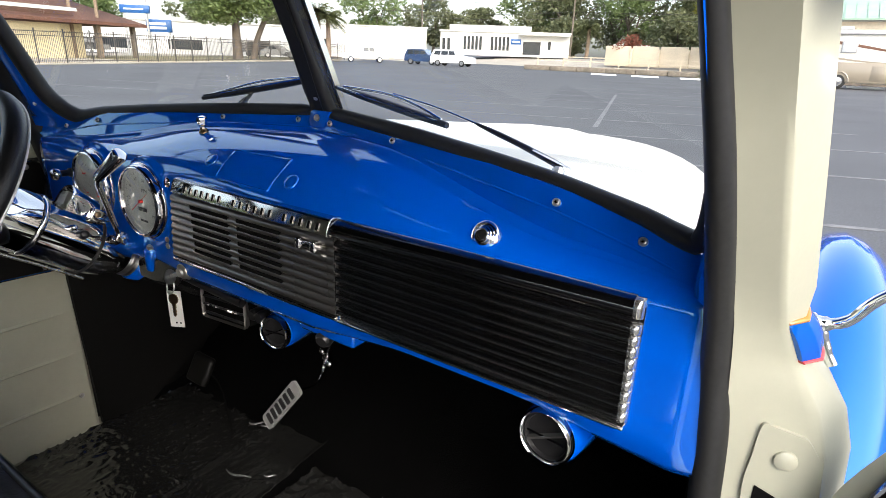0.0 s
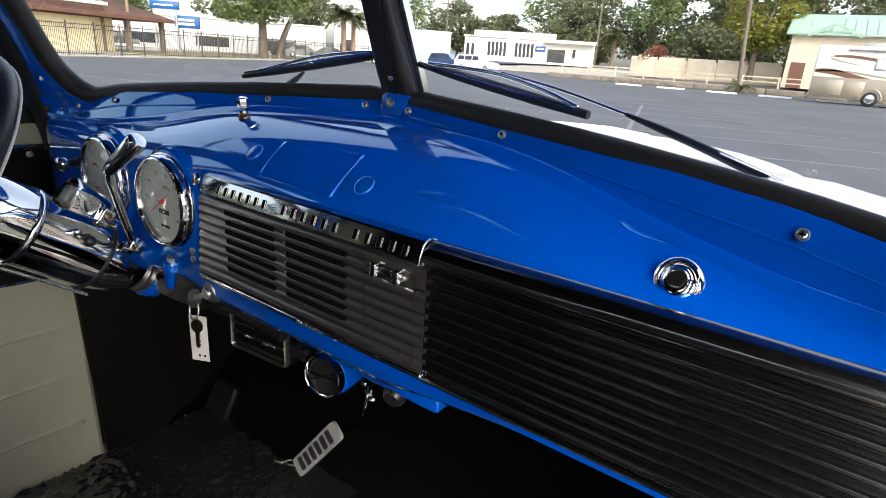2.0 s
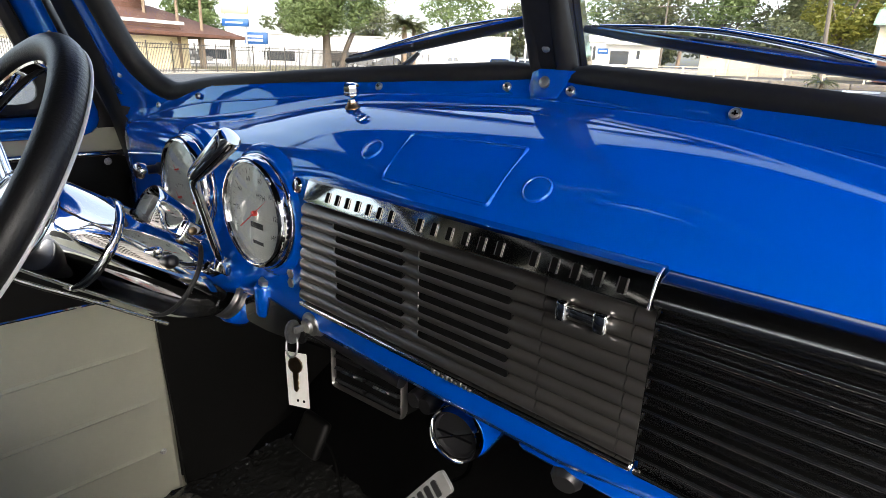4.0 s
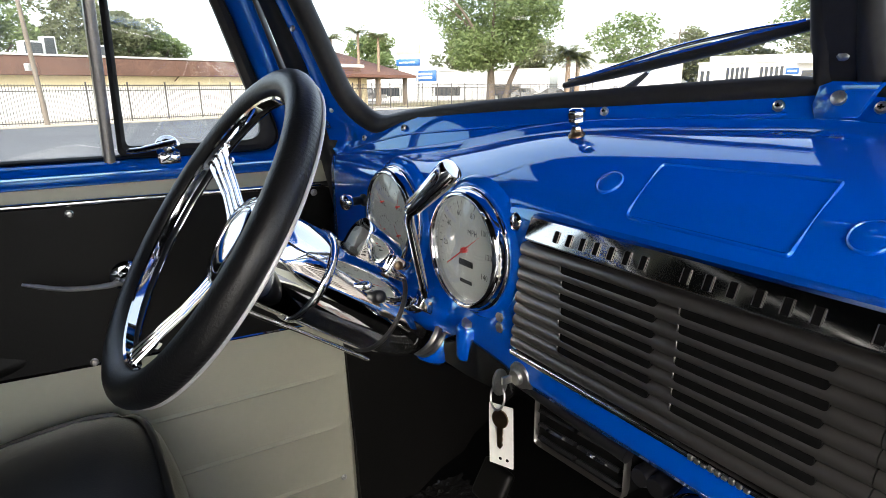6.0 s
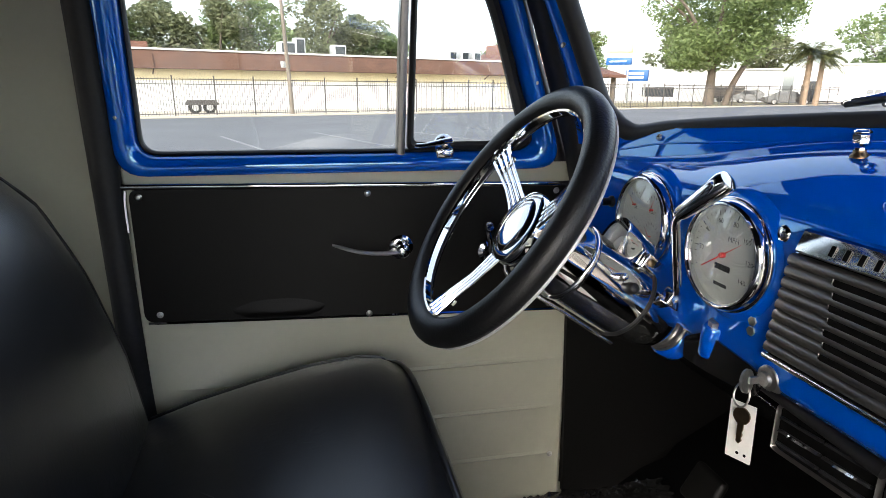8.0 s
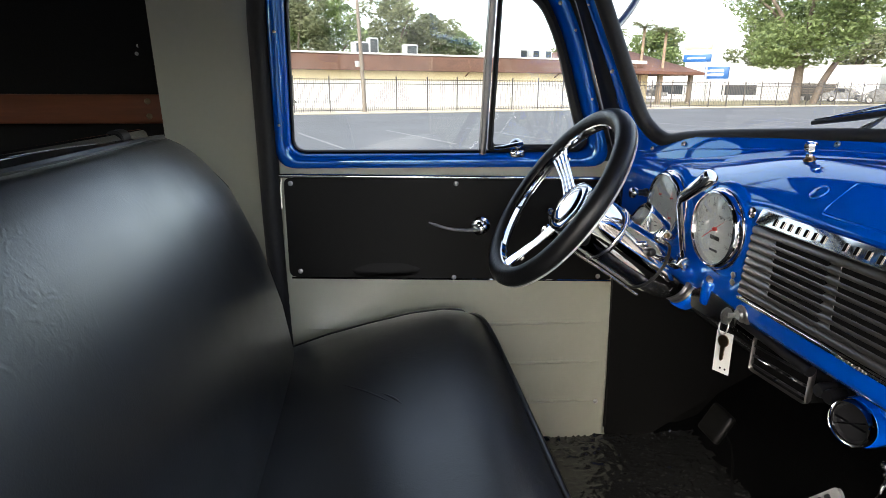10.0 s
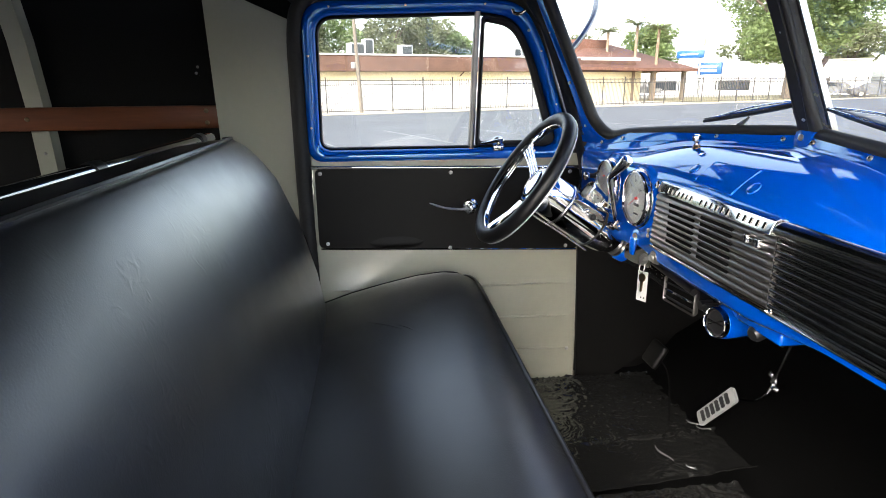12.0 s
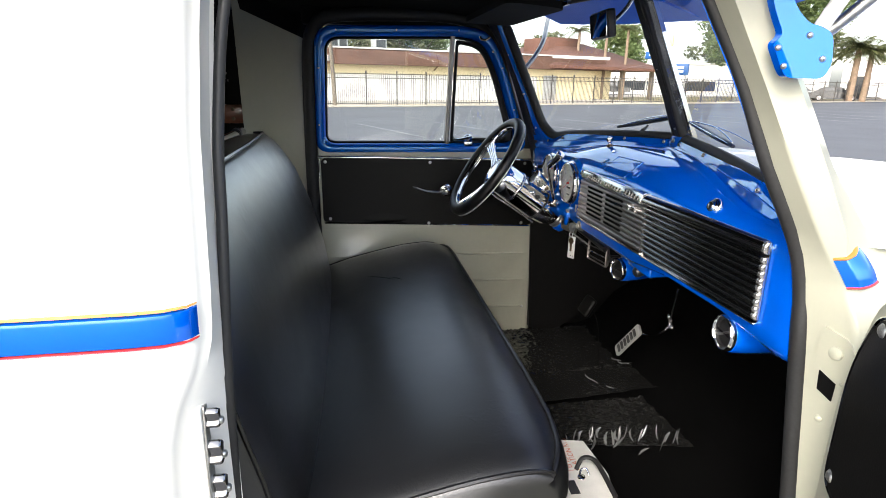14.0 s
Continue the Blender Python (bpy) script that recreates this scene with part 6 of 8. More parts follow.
brk = thing("brake_pedal", (-0.455, 0.0, 0.70), "black rubber covered brake pedal", "pedal")
bm = bmesh.new()
box(bm, -0.036, 0.036, -0.010, 0.010, -0.036, 0.036, 0.009, 3, Matrix.Translation((-0.436, -0.018, 0.772)) @ Matrix.Rotation(radians(-30), 4, "X"))
part("pad", bm, CARD, brk)
bm = bmesh.new()
pipe(bm, smooth_path([(-0.438, -0.008, 0.765), (-0.438, 0.03, 0.70), (-0.438, 0.05, 0.55)], 4), 0.0028, 8)
part("arm", bm, CARPET, brk)

# ---- under the dashboard ----
ign = thing("ignition_lock", (-0.172, -0.17, 1.14), "dull metal ignition lock with key", "ignition lock")
bm = bmesh.new()
turned(bm, (-0.172, -0.165, 1.149), (0, -1, -0.1), [(0, 0.018), (0.016, 0.018), (0.020, 0.015), (0.024, 0.014), (0.026, 0.009), (0.030, 0.008)], 20)
part("barrel", bm, STEEL, ign)
bm = bmesh.new()
turned(bm, (-0.182, -0.205, 1.140), (1, 0.4, 0.2), [(-0.0012, 0.0135), (0.0012, 0.0135)], 18)
box(bm, -0.179, -0.176, -0.206, -0.19, 1.139, 1.147)
part("key_in_lock", bm, STEEL, ign)
keys = thing("key_tag", (-0.186, -0.205, 1.05), "white plastic key tag and spare key on a ring", "key tag")
bm = bmesh.new()
pipe(bm, [Vector((-0.187, -0.204, 1.120)) + Vector((math.cos(a) * 0.011, 0.003 * math.sin(a), math.sin(a) * 0.0135)) for a in [2 * math.pi * k / 20 for k in range(20)]], 0.0012, 6, closed=True)
part("ring", bm, STEEL, keys)
T0 = Vector((-0.1845, -0.201, 1.111))
TX, TZ = Vector((0.93, 0.36, 0.06)).normalized(), Vector((0.10, -0.05, -0.99)).normalized()
TN = TX.cross(TZ).normalized()
if TN.y > 0:
    TN = -TN


def on_keytag(a, b_, h=0.0):
    return T0 + TX * a + TZ * b_ + TN * h


bm = bmesh.new()
slab(bm, rounded([(-0.0145, 0.0), (0.0145, 0.0), (0.0145, 0.068), (-0.0145, 0.068)], 0.001), on_keytag, 0.0008)
tg = part("tag", bm, PAPER, keys, "white tag")
bm = bmesh.new()
for a in (-0.001, 0.0075):
    slab(bm, [(a + 0.0018 * math.cos(t), 0.060 + 0.0018 * math.sin(t)) for t in [2 * math.pi * k / 10 for k in range(10)]], lambda p, q, h: on_keytag(p, q, 0.0009 + h), 0.0003)
part("tag_hole", bm, VOID, tg, "punched hole")
bm = bmesh.new()
slab(bm, [(0.001 + 0.0095 * math.cos(t), 0.014 + 0.0100 * math.sin(t)) for t in [2 * math.pi * k / 16 for k in range(16)]], lambda p, q, h: on_keytag(p, q, 0.003 + h), 0.002)
slab(bm, [(-0.0022, 0.022), (0.0042, 0.022), (0.0042, 0.030), (0.0030, 0.033), (0.0042, 0.036), (0.0028, 0.040), (0.0038, 0.043), (0.0010, 0.047), (-0.0022, 0.045)], lambda p, q, h: on_keytag(p, q, 0.003 + h), 0.002)
part("key", bm, KEY, keys, "worn brass key")

# dark under-dash box and brackets
hv = thing("air_vent_panel", (-0.138, -0.135, 1.04), "black air vent panel in a bright frame", "air vent")
VM = lambda a, b_, h: Vector((-0.199 + a * 0.130, -0.139 - h, 1.096 + a * 0.010 - b_ * 0.062 + 0.0))
bm = bmesh.new()
band(bm, rounded([(0, 0), (1, 0), (1, 1), (0, 1)], 0.10), rounded([(0.024, 0.048), (0.976, 0.048), (0.976, 0.952), (0.024, 0.952)], 0.08), VM, [(0, -0.003), (0, 0.001), (0.5, 0.0035), (1, 0.001), (1, -0.01)])
part("surround", bm, DARK_CHROME, hv, "bright frame")
bm = bmesh.new()
slab(bm, [(0.02, 0.04), (0.98, 0.04), (0.98, 0.96), (0.02, 0.96)], lambda a, b_, h: VM(a, b_, -0.045 + h), 0.042)
part("housing", bm, VOID, hv)
for k, (a, b_) in enumerate(((0.06, 0.48), (0.52, 0.94))):
    for j in range(3):
        bm = bmesh.new()
        q = 0.22 + j * 0.27
        skin(bm, [[VM(s, q, 0.002), VM(s, q + 0.05, 0.004), VM(s, q + 0.10, -0.003), VM(s, q + 0.05, -0.005)] for s in (a, b_)])
        part("louvre", bm, PLASTIC, hv)
    bm = bmesh.new()
    skin(bm, [[VM(s, 0.49, 0.004), VM(s, 0.53, 0.006), VM(s, 0.55, 0.002)] for s in (a + 0.12, a + 0.30)])
    part("thumb_tab", bm, CHROME, hv)
bm = bmesh.new()
for x in (-0.058, -0.040):
    turned(bm, (x, -0.11, 1.075), (0, -1, 0), [(0, 0.011), (0.02, 0.011), (0.026, 0.009)], 14)
part("knob", bm, PLASTIC, hv)


def outlet(x, y, z, r, ln, lean, label):
    o = thing("round_air_outlet", (x, y + 0.05, z), label, "air outlet", "round air outlets")
    ax = Vector((lean, -1, 0.04)).normalized()
    c = Vector((x, y, z))
    b = bmesh.new()
    turned(b, c, -ax, [(-0.003, r * 1.02), (0.004, r * 1.08), (0.02, r * 1.10), (ln, r * 1.06), (ln + 0.01, r * 0.9)], 32)
    part("housing", b, BLUE, o, "blue painted pod")
    b = bmesh.new()
    box(b, x - r * 0.8, x + r * 0.8, y + 0.012, y + ln, z, max(1.14, z + r), 0.006)
    part("bracket", b, BLUE, o)
    b = bmesh.new()
    turned(b, c, ax, [(0, r), (0.006, r * 1.02), (0.011, r * 0.98), (0.014, r * 0.92), (0.012, r * 0.87), (0.004, r * 0.85), (0.0, r * 0.84)], 36, caps=False)
    part("bezel", b, CHROME, o, "chrome bezel")
    b = bmesh.new()
    turned(b, c, ax, [(0.002, r * 0.86), (0.008, r * 0.84), (0.009, r * 0.80), (0.004, r * 0.76), (0.003, 0.002)], 36)
    ball = part("ball", b, PLASTIC, o, "black rotating ball")
    u, v, w = basis(ax)
    b = bmesh.new()
    for a in (0.5,):
        p, q = (u * math.cos(a) + v * math.sin(a)), (u * -math.sin(a) + v * math.cos(a))
        skin(b, [[c + p * s * r * 0.74 + q * t * r * 0.075 + w * h for t, h in ((-1, 0.004), (-0.4, 0.011), (0.4, 0.011), (1, 0.004))] for s in (-1, -0.5, 0, 0.5, 1)], False)
    part("vane", b, CHROME if x < 0.3 else DIVISION, ball, "flat vane")
    b = bmesh.new()
    skin(b, [[c + u * s * r * 0.7 + v * t * 0.0015 + w * 0.010 for t in (-1, 1)] for s in (-1, 1)], False)
    part("vane_edge", b, CHROME, ball)
    return o


outlet(0.008, -0.132, 1.066, 0.031, 0.075, 0.15, "blue pod air outlet with chrome bezel under the dashboard")
outlet(0.531, -0.174, 1.116, 0.0345, 0.085, -0.12, "blue pod air outlet under the glovebox")
# black switch and cable under the lip
sw = thing("under_dash_switch", (0.10, -0.15, 1.10), "black switch with a bright stalk under the dashboard", "switch")
bm = bmesh.new()
turned(bm, (0.145, -0.14, 1.112), (0.2, -1, -0.3), [(0, 0.014), (0.022, 0.014), (0.028, 0.010)], 14)
part("body", bm, PLASTIC, sw)
bm = bmesh.new()
turned(bm, (0.20, -0.135, 1.118), (0.3, -1, -0.2), [(0, 0.005), (0.015, 0.005), (0.018, 0.008), (0.022, 0.006)], 10)
part("stalk", bm, CHROME, sw)
bm = bmesh.new()
box(bm, 0.10, 0.215, -0.165, -0.09, 1.112, 1.135, 0.006)
part("bracket", bm, BLUE, sw)
# tube rail below the lip on the driver's side
bm = bmesh.new()
rod(bm, (-0.30, -0.165, 1.128), (-0.06, -0.150, 1.104), 0.0085, seg=10)
solo("brake_cable_tube", bm, PLASTIC, "black cable tube under the dashboard", "tube")

# ---- ceiling items ----
sv = thing("sun_visor", (-0.42, -0.36, 1.77), "black padded sun visor folded up", "sun visor")
bm = bmesh.new()
out = rounded([(-0.62, -0.47), (-0.56, -0.325), (-0.06, -0.315), (-0.05, -0.47)], [0.05, 0.05, 0.04, 0.05])
slab(bm, out, lambda x, y, h: Vector((x, y, 1.745 + 0.25 * (y + 0.4) * -0.3 + h)), 0.018)
part("pad", bm, LINING, sv)
bm = bmesh.new()
rod(bm, (-0.60, -0.330, 1.752), (-0.04, -0.318, 1.752), 0.005, seg=10)
part("rod", bm, CHROME, sv)
hk = thing("coat_hook", (-0.66, -0.40, 1.70), "small bright clip on the headliner edge", "clip")
bm = bmesh.new()
pipe(bm, smooth_path([(-0.655, -0.405, 1.712), (-0.652, -0.40, 1.702), (-0.645, -0.385, 1.700), (-0.640, -0.372, 1.708)], 4), 0.004, 8)
under(solo("clip", bm, CHROME), hk)

rv = thing("rear_view_mirror", (0.04, -0.2, 1.70), "small rectangular rear-view mirror on a bright arm", "mirror")
bm = bmesh.new()
MM = Matrix.Translation((-0.086, -0.208, 1.706)) @ Matrix.Rotation(radians(-6), 4, "Z") @ Matrix.Rotation(radians(8), 4, "X")
box(bm, -0.072, 0.072, -0.009, 0.014, -0.034, 0.034, 0.006, 3, MM)
part("case", bm, PLASTIC, rv)
bm = bmesh.new()
box(bm, -0.067, 0.067, -0.0105, -0.0095, -0.029, 0.029, 0, 1, MM)
part("mirror_glass", bm, MIRROR, rv)
bm = bmesh.new()
pipe(bm, smooth_path([MM @ Vector((0, 0.014, 0)), Vector((-0.065, -0.178, 1.722)), Vector((-0.030, -0.165, 1.752)), Vector((0.0, -0.165, 1.785))], 5), 0.0055, 8)
part("arm", bm, CHROME, rv)

# ---- truck, seen from the cab ----
# hood: rounded white shell
hood = thing("hood", (0, 0.9, 1.1), "rounded white painted engine hood", "hood")
bm = bmesh.new()
rings = []
for y, w, h, zt in ((0.10, 0.695, 0.40, 1.384), (0.25, 0.69, 0.42, 1.381), (0.5, 0.66, 0.43, 1.361), (0.8, 0.60, 0.44, 1.334), (1.1, 0.52, 0.44, 1.296), (1.35, 0.42, 0.43, 1.25), (1.5, 0.30, 0.40, 1.185), (1.58, 0.22, 0.34, 1.10)):
    ring = []
    for k in range(25):
        a = math.pi * k / 24
        cx, sx = math.cos(a), math.sin(a)
        ring.append((w * (abs(cx) ** 0.72) * (1 if cx > 0 else -1), y, zt - h + h * max(sx, 0) ** 0.42))
    rings.append(ring)
skin(bm, rings, False)
part("hood_shell", bm, WHITE, hood, angle=80)
bm = bmesh.new()
pipe(bm, [(0, y, z + 0.002) for y, z in ((0.12, 1.384), (0.5, 1.362), (0.8, 1.335), (1.1, 1.297), (1.35, 1.251))], 0.006, 6)
part("centre_bead", bm, WHITE, hood)

# cowl between hood and glass
bm = bmesh.new()
rings = []
for x in (-0.72, -0.67, -0.634, -0.6, -0.55, -0.5, -0.4, -0.2, 0, 0.2, 0.4, 0.5, 0.55, 0.6, 0.634, 0.67, 0.72):
    fy, fz = flange_y(x), flange_z(x)
    zc = table([(0, 1.388), (0.42, 1.389), (0.515, 1.384), (0.577, 1.370), (0.634, 1.348), (0.72, 1.302)], abs(x))
    rings.append([(x, fy + 0.02, fz + 0.0), (x, fy + 0.045, fz + 0.003), (x, max(fy + 0.06, 0.0), lerp(fz, zc, 0.45)), (x, max(fy + 0.08, 0.06), zc), (x, 0.13, zc - 0.004), (x, 0.16, zc - 0.03)])
skin(bm, rings, False)
solo("cowl", bm, WHITE, "white cowl panel between hood and windscreen", "cowl", kind="structure")
# blue right-hand wing
wing = thing("front_wing", (0.86, 0.9, 0.6), "glossy blue rounded front wing", "wing")
bm = bmesh.new()
rings = []
for k in range(15):
    t = k / 14
    y = lerp(0.14, 1.75, t)
    zt = 0.62 + 0.49 * math.sin(min(1, t * 1.55 + 0.16) * math.pi / 2) ** 0.8 if t < 0.55 else 1.11 - 0.50 * ((t - 0.55) / 0.45) ** 2.2
    wo = 0.23 + 0.10 * math.sin(math.pi * min(1, t + 0.1))
    ring = []
    for j in range(13):
        a = math.pi * j / 12
        ring.append((0.66 + wo * (0.5 - 0.5 * math.cos(a)) * 1.0, y, 0.55 + (zt - 0.55) * (math.sin(a) ** 0.55 if 0 < a < math.pi else 0) * (1 if a < 2.4 else 1)))
    rings.append(ring)
skin(bm, rings, False)
part("wing_shell", bm, BLUE, wing, angle=80)

# chrome mirror arm on the hinge post
ma = thing("mirror_arm", (0.765, -0.07, 1.27), "polished chrome mirror arm on the pillar", "mirror arm")
bm = bmesh.new()
pipe(bm, smooth_path([(0.748, -0.062, 1.284), (0.765, -0.060, 1.285), (0.782, -0.060, 1.295), (0.805, -0.058, 1.327), (0.87, -0.05, 1.375), (1.08, -0.02, 1.425)], 6), [0.010] * 3 + [0.008] * 4 + [0.006] * 5 + [0.0055] * 19, 10)
part("arm", bm, CHROME, ma)
bm = bmesh.new()
pipe(bm, smooth_path([(0.758, -0.060, 1.283), (0.764, -0.060, 1.269), (0.771, -0.060, 1.254), (0.778, -0.061, 1.243)], 5), [0.007] * 5 + [0.006] * 5 + [0.0052] * 6, 10)
part("foot", bm, CHROME, ma)
bm = bmesh.new()
turned(bm, (1.09, -0.02, 1.43), (0.25, -1, 0), [(-0.02, 0.02), (-0.005, 0.06), (0.004, 0.064), (0.006, 0.062)], 28)
part("mirror_head", bm, CHROME, ma)

# outer sun visor with its brackets
ov = thing("outer_sun_visor", (0, 0.05, 1.75), "blue underside of the outer sun visor", "outer visor")
bm = bmesh.new()
rings = []
for k in range(17):
    x = -0.72 + 1.44 * k / 16
    ax_ = abs(x) / 0.72
    yb = ws_at(min(1, max(0, (abs(x) - 0.018) / 0.6)), 1, 1).y + 0.03
    front_z = 1.735 - 0.00 * ax_ + 0.03 * ax_ ** 2 - 0.02 * math.exp(-(x / 0.12) ** 2)
    fy = 0.13 - 0.22 * ax_ ** 2
    rings.append([(x, yb, 1.835), (x, lerp(yb, fy, 0.35), lerp(1.835, front_z, 0.25)), (x, lerp(yb, fy, 0.7), lerp(1.835, front_z, 0.6)), (x, fy, front_z), (x, fy + 0.006, front_z + 0.008), (x, lerp(yb, fy, 0.5), lerp(1.86, front_z, 0.35)), (x, yb, 1.86)])
skin(bm, rings, True)
part("visor_blade", bm, BLUE_SATIN, ov, angle=50)
bm = bmesh.new()
rod(bm, (-0.13, -0.10, 1.80), (-0.145, 0.10, 1.742), 0.004, seg=8)
part("seam", bm, BLUE_SATIN, ov)
for side in (-1, 1):
    bm = bmesh.new()
    pipe(bm, smooth_path([(side * 0.655, -0.238, 1.605), (side * 0.680, -0.195, 1.650), (side * 0.715, -0.155, 1.705), (side * 0.775, -0.125, 1.765), (side * 0.80, -0.11, 1.80)], 6), 0.0085, 10)
    part("stay", bm, STEEL, ov, "curved visor stay")

# blue bracket screwed to the outside of the right pillar
br = thing("visor_bracket", (0.75, -0.31, 1.60), "blue painted visor bracket with bright screws", "bracket")


def on_br(a, b_, h=0.0):
    """a forward along the pillar's outer face, b up."""
    a = 0.76 * (a + 0.005)
    return Vector((0.728 + h - 0.06 * b_ + 0.25 * a, -0.298 + a, 1.62 + b_))


bm = bmesh.new()
slab(bm, rounded([(-0.055, -0.007), (-0.030, -0.048), (0.030, -0.049), (0.040, -0.030), (0.036, 0.004), (0.018, 0.014), (0.000, 0.016), (-0.018, 0.028), (-0.036, 0.05), (-0.045, 0.16), (-0.090, 0.16), (-0.062, 0.040), (-0.040, 0.003)], [0.008, 0.012, 0.012, 0.012, 0.01, 0.008, 0.008, 0.01, 0.02, 0.01, 0.01, 0.02, 0.008], 4), on_br, 0.012)
part("plate", bm, BLUE, br, angle=50)
for a, b_ in ((0.000, 0.003), (0.024, -0.025), (-0.046, -0.012), (-0.034, -0.034)):
    bm = bmesh.new()
    turned(bm, on_br(a, b_, 0.012), (1, -0.25, 0.06), [(0, 0.0042), (0.0015, 0.0038), (0.003, 0.0022)], 12)
    part("screw", bm, SCREW, br, "bright screw head")
bm = bmesh.new()
rod(bm, on_br(0.022, 0.012, 0.004), on_br(0.17, 0.24, 0.02), 0.0095, seg=10)
part("stay", bm, WHITE, br, "white tubular stay")

# wipers
def wiper(side):
    w = thing("windscreen_wiper", (side * 0.28, 0.03, 1.41), "dark windscreen wiper with a bright spine parked on the glass", "wiper", "windscreen wipers")
    n = Vector((-side * 0.25, 0.94, 0.3)) * 0.012

    def on_glass(s, z, h=1.0):
        p = ws_line(s, side)
        return Vector((p.x, p.y + RAKE * (z - p.z), z)) + n * (1 + h)
    a, b = (on_glass(0.44, 1.425), on_glass(0.02, 1.472)) if side < 0 else (on_glass(0.030, 1.462), on_glass(0.43, 1.428))
    b_ = bmesh.new()
    pipe(b_, [a.lerp(b, t) for t in (0, 0.25, 0.5, 0.75, 1)], [0.0035, 0.0058, 0.0064, 0.0062, 0.0045], 8)
    part("rubber_blade", b_, RUBBER, w)
    b_ = bmesh.new()
    up = Vector((0, 0.008, 0.0075))
    pipe(b_, smooth_path([a.lerp(b, 0.06) + up * 0.5, a.lerp(b, 0.3) + up * 1.3, a.lerp(b, 0.5) + up * 1.7, a.lerp(b, 0.75) + up * 1.3, a.lerp(b, 0.94) + up * 0.5], 5), 0.0024, 8)
    pipe(b_, [a.lerp(b, t) + up * 0.45 + Vector((0, -0.012, 0.0)) for t in (0.05, 0.35, 0.65, 0.95)], 0.0014, 6)
    part("spine", b_, CHROME, w, "bright spine")
    b_ = bmesh.new()
    m = a.lerp(b, 0.5) + up * 2
    foot = Vector((side * 0.455, -0.045, 1.388)) if side > 0 else Vector((-0.27, 0.02, 1.40))
    root = foot + Vector((0, 0.012, 0.010))
    knee = m.lerp(root, 0.52) + Vector((0, 0.008, 0.006))
    pipe(b_, smooth_path([m, m.lerp(knee, 0.5) + Vector((0, 0.003, 0.002)), knee], 5), 0.0017, 8)
    part("arm", b_, CHROME, w, "thin bright wiper arm")
    b_ = bmesh.new()
    pipe(b_, smooth_path([knee, knee.lerp(root, 0.5) + Vector((0, 0.001, 0.001)), root], 5), [0.0022, 0.003, 0.0036, 0.004, 0.004, 0.004, 0.0042, 0.0044, 0.0046, 0.0048, 0.0046], 8)
    part("arm_socket", b_, PLASTIC, w, "black arm socket")
    b_ = bmesh.new()
    turned(b_, foot, (0, 0.3, 1), [(0, 0.008), (0.008, 0.008), (0.012, 0.005)], 12)
    d_ = (knee - root).normalized()
    q_ = d_.cross(Vector((0, 0.3, 1))).normalized()
    skin(b_, [[root + d_ * t + q_ * e * f + Vector((0, 0, 0.006 - 0.004 * abs(e))) for e in (-1, -0.4, 0.4, 1)] for t, f in ((-0.012, 0.006), (0.0, 0.010), (0.025, 0.008), (0.045, 0.004))], False)
    part("bracket", b_, SATIN, w, "bright pivot bracket")


wiper(-1)
wiper(1)

# ---- car park and street ----
ASPHALT = mat("asphalt", (0.098, 0.101, 0.108), 0.85, spec=0.3, grain=0.25, grain_scale=40, tone=0.20, tone_scale=0.22, bump=0.004, bump_scale=60)
LINE = mat("worn_white_line", (0.175, 0.176, 0.18), 0.8, grain=0.35, grain_scale=9, tone=0.25, tone_scale=1.5)
CONCRETE = mat("pale_concrete", (0.40, 0.36, 0.30), 0.9, grain=0.1, grain_scale=12, tone=0.15, tone_scale=0.6)
SAND = mat("sandy_verge", (0.42, 0.34, 0.22), 0.95, grain=0.25, grain_scale=6, tone=0.35, tone_scale=0.5)
LAWN = mat("dry_lawn", (0.22, 0.19, 0.10), 0.95, grain=0.3, grain_scale=8, tone=0.35, tone_scale=0.3)
IRON = mat("dark_iron_fence_paint", (0.065, 0.058, 0.052), 0.6, grain=0.2, grain_scale=20)
YELLOW = mat("pale_yellow_render", (0.70, 0.60, 0.38), 0.9, grain=0.06, grain_scale=4, tone=0.10, tone_scale=0.4, bump=0.004, bump_scale=20)
SHINGLE = mat("brown_roof_shingle", (0.092, 0.046, 0.030), 0.9, grain=0.3, grain_scale=7, tone=0.2, tone_scale=0.8, object_var=0.12)
TERRACOTTA = mat("terracotta_tile", (0.130, 0.060, 0.040), 0.85, grain=0.25, grain_scale=6, tone=0.2, tone_scale=0.7)
ROOF_WHITE = mat("white_roof_edge", (0.62, 0.60, 0.55), 0.8, grain=0.05, tone=0.1, tone_scale=1)
RENDER_WHITE = mat("white_render", (0.62, 0.61, 0.58), 0.9, grain=0.04, grain_scale=4, tone=0.08, tone_scale=0.3)
DARK_GLASS = mat("dark_window_glass", (0.03, 0.035, 0.04), 0.1, spec=0.6, tone=0.3, tone_scale=1)
METAL_GREY = mat("grey_sheet_metal", (0.42, 0.42, 0.41), 0.5, metal=0.4, grain=0.1, grain_scale=10, tone=0.15, tone_scale=2)
TIMBER = mat("weathered_timber_pole", (0.165, 0.135, 0.105), 0.9, grain=0.3, grain_scale=30, tone=0.2, tone_scale=2, stretch=(4, 4, 0.3))
PALM_BARK = mat("pale_palm_bark", (0.25, 0.18, 0.125), 0.95, grain=0.35, grain_scale=10, tone=0.25, tone_scale=2, bump=0.02, bump_scale=12)
BARK = mat("grey_brown_bark", (0.14, 0.11, 0.085), 0.95, grain=0.35, grain_scale=14, tone=0.25, tone_scale=2, bump=0.02, bump_scale=12)
SIGN_BLUE = mat("blue_sign_face", (0.02, 0.105, 0.32), 0.5, grain=0.04, tone=0.06)
SIGN_YELLOW = mat("yellow_sign_face", (0.82, 0.72, 0.34), 0.5, grain=0.04, tone=0.06)
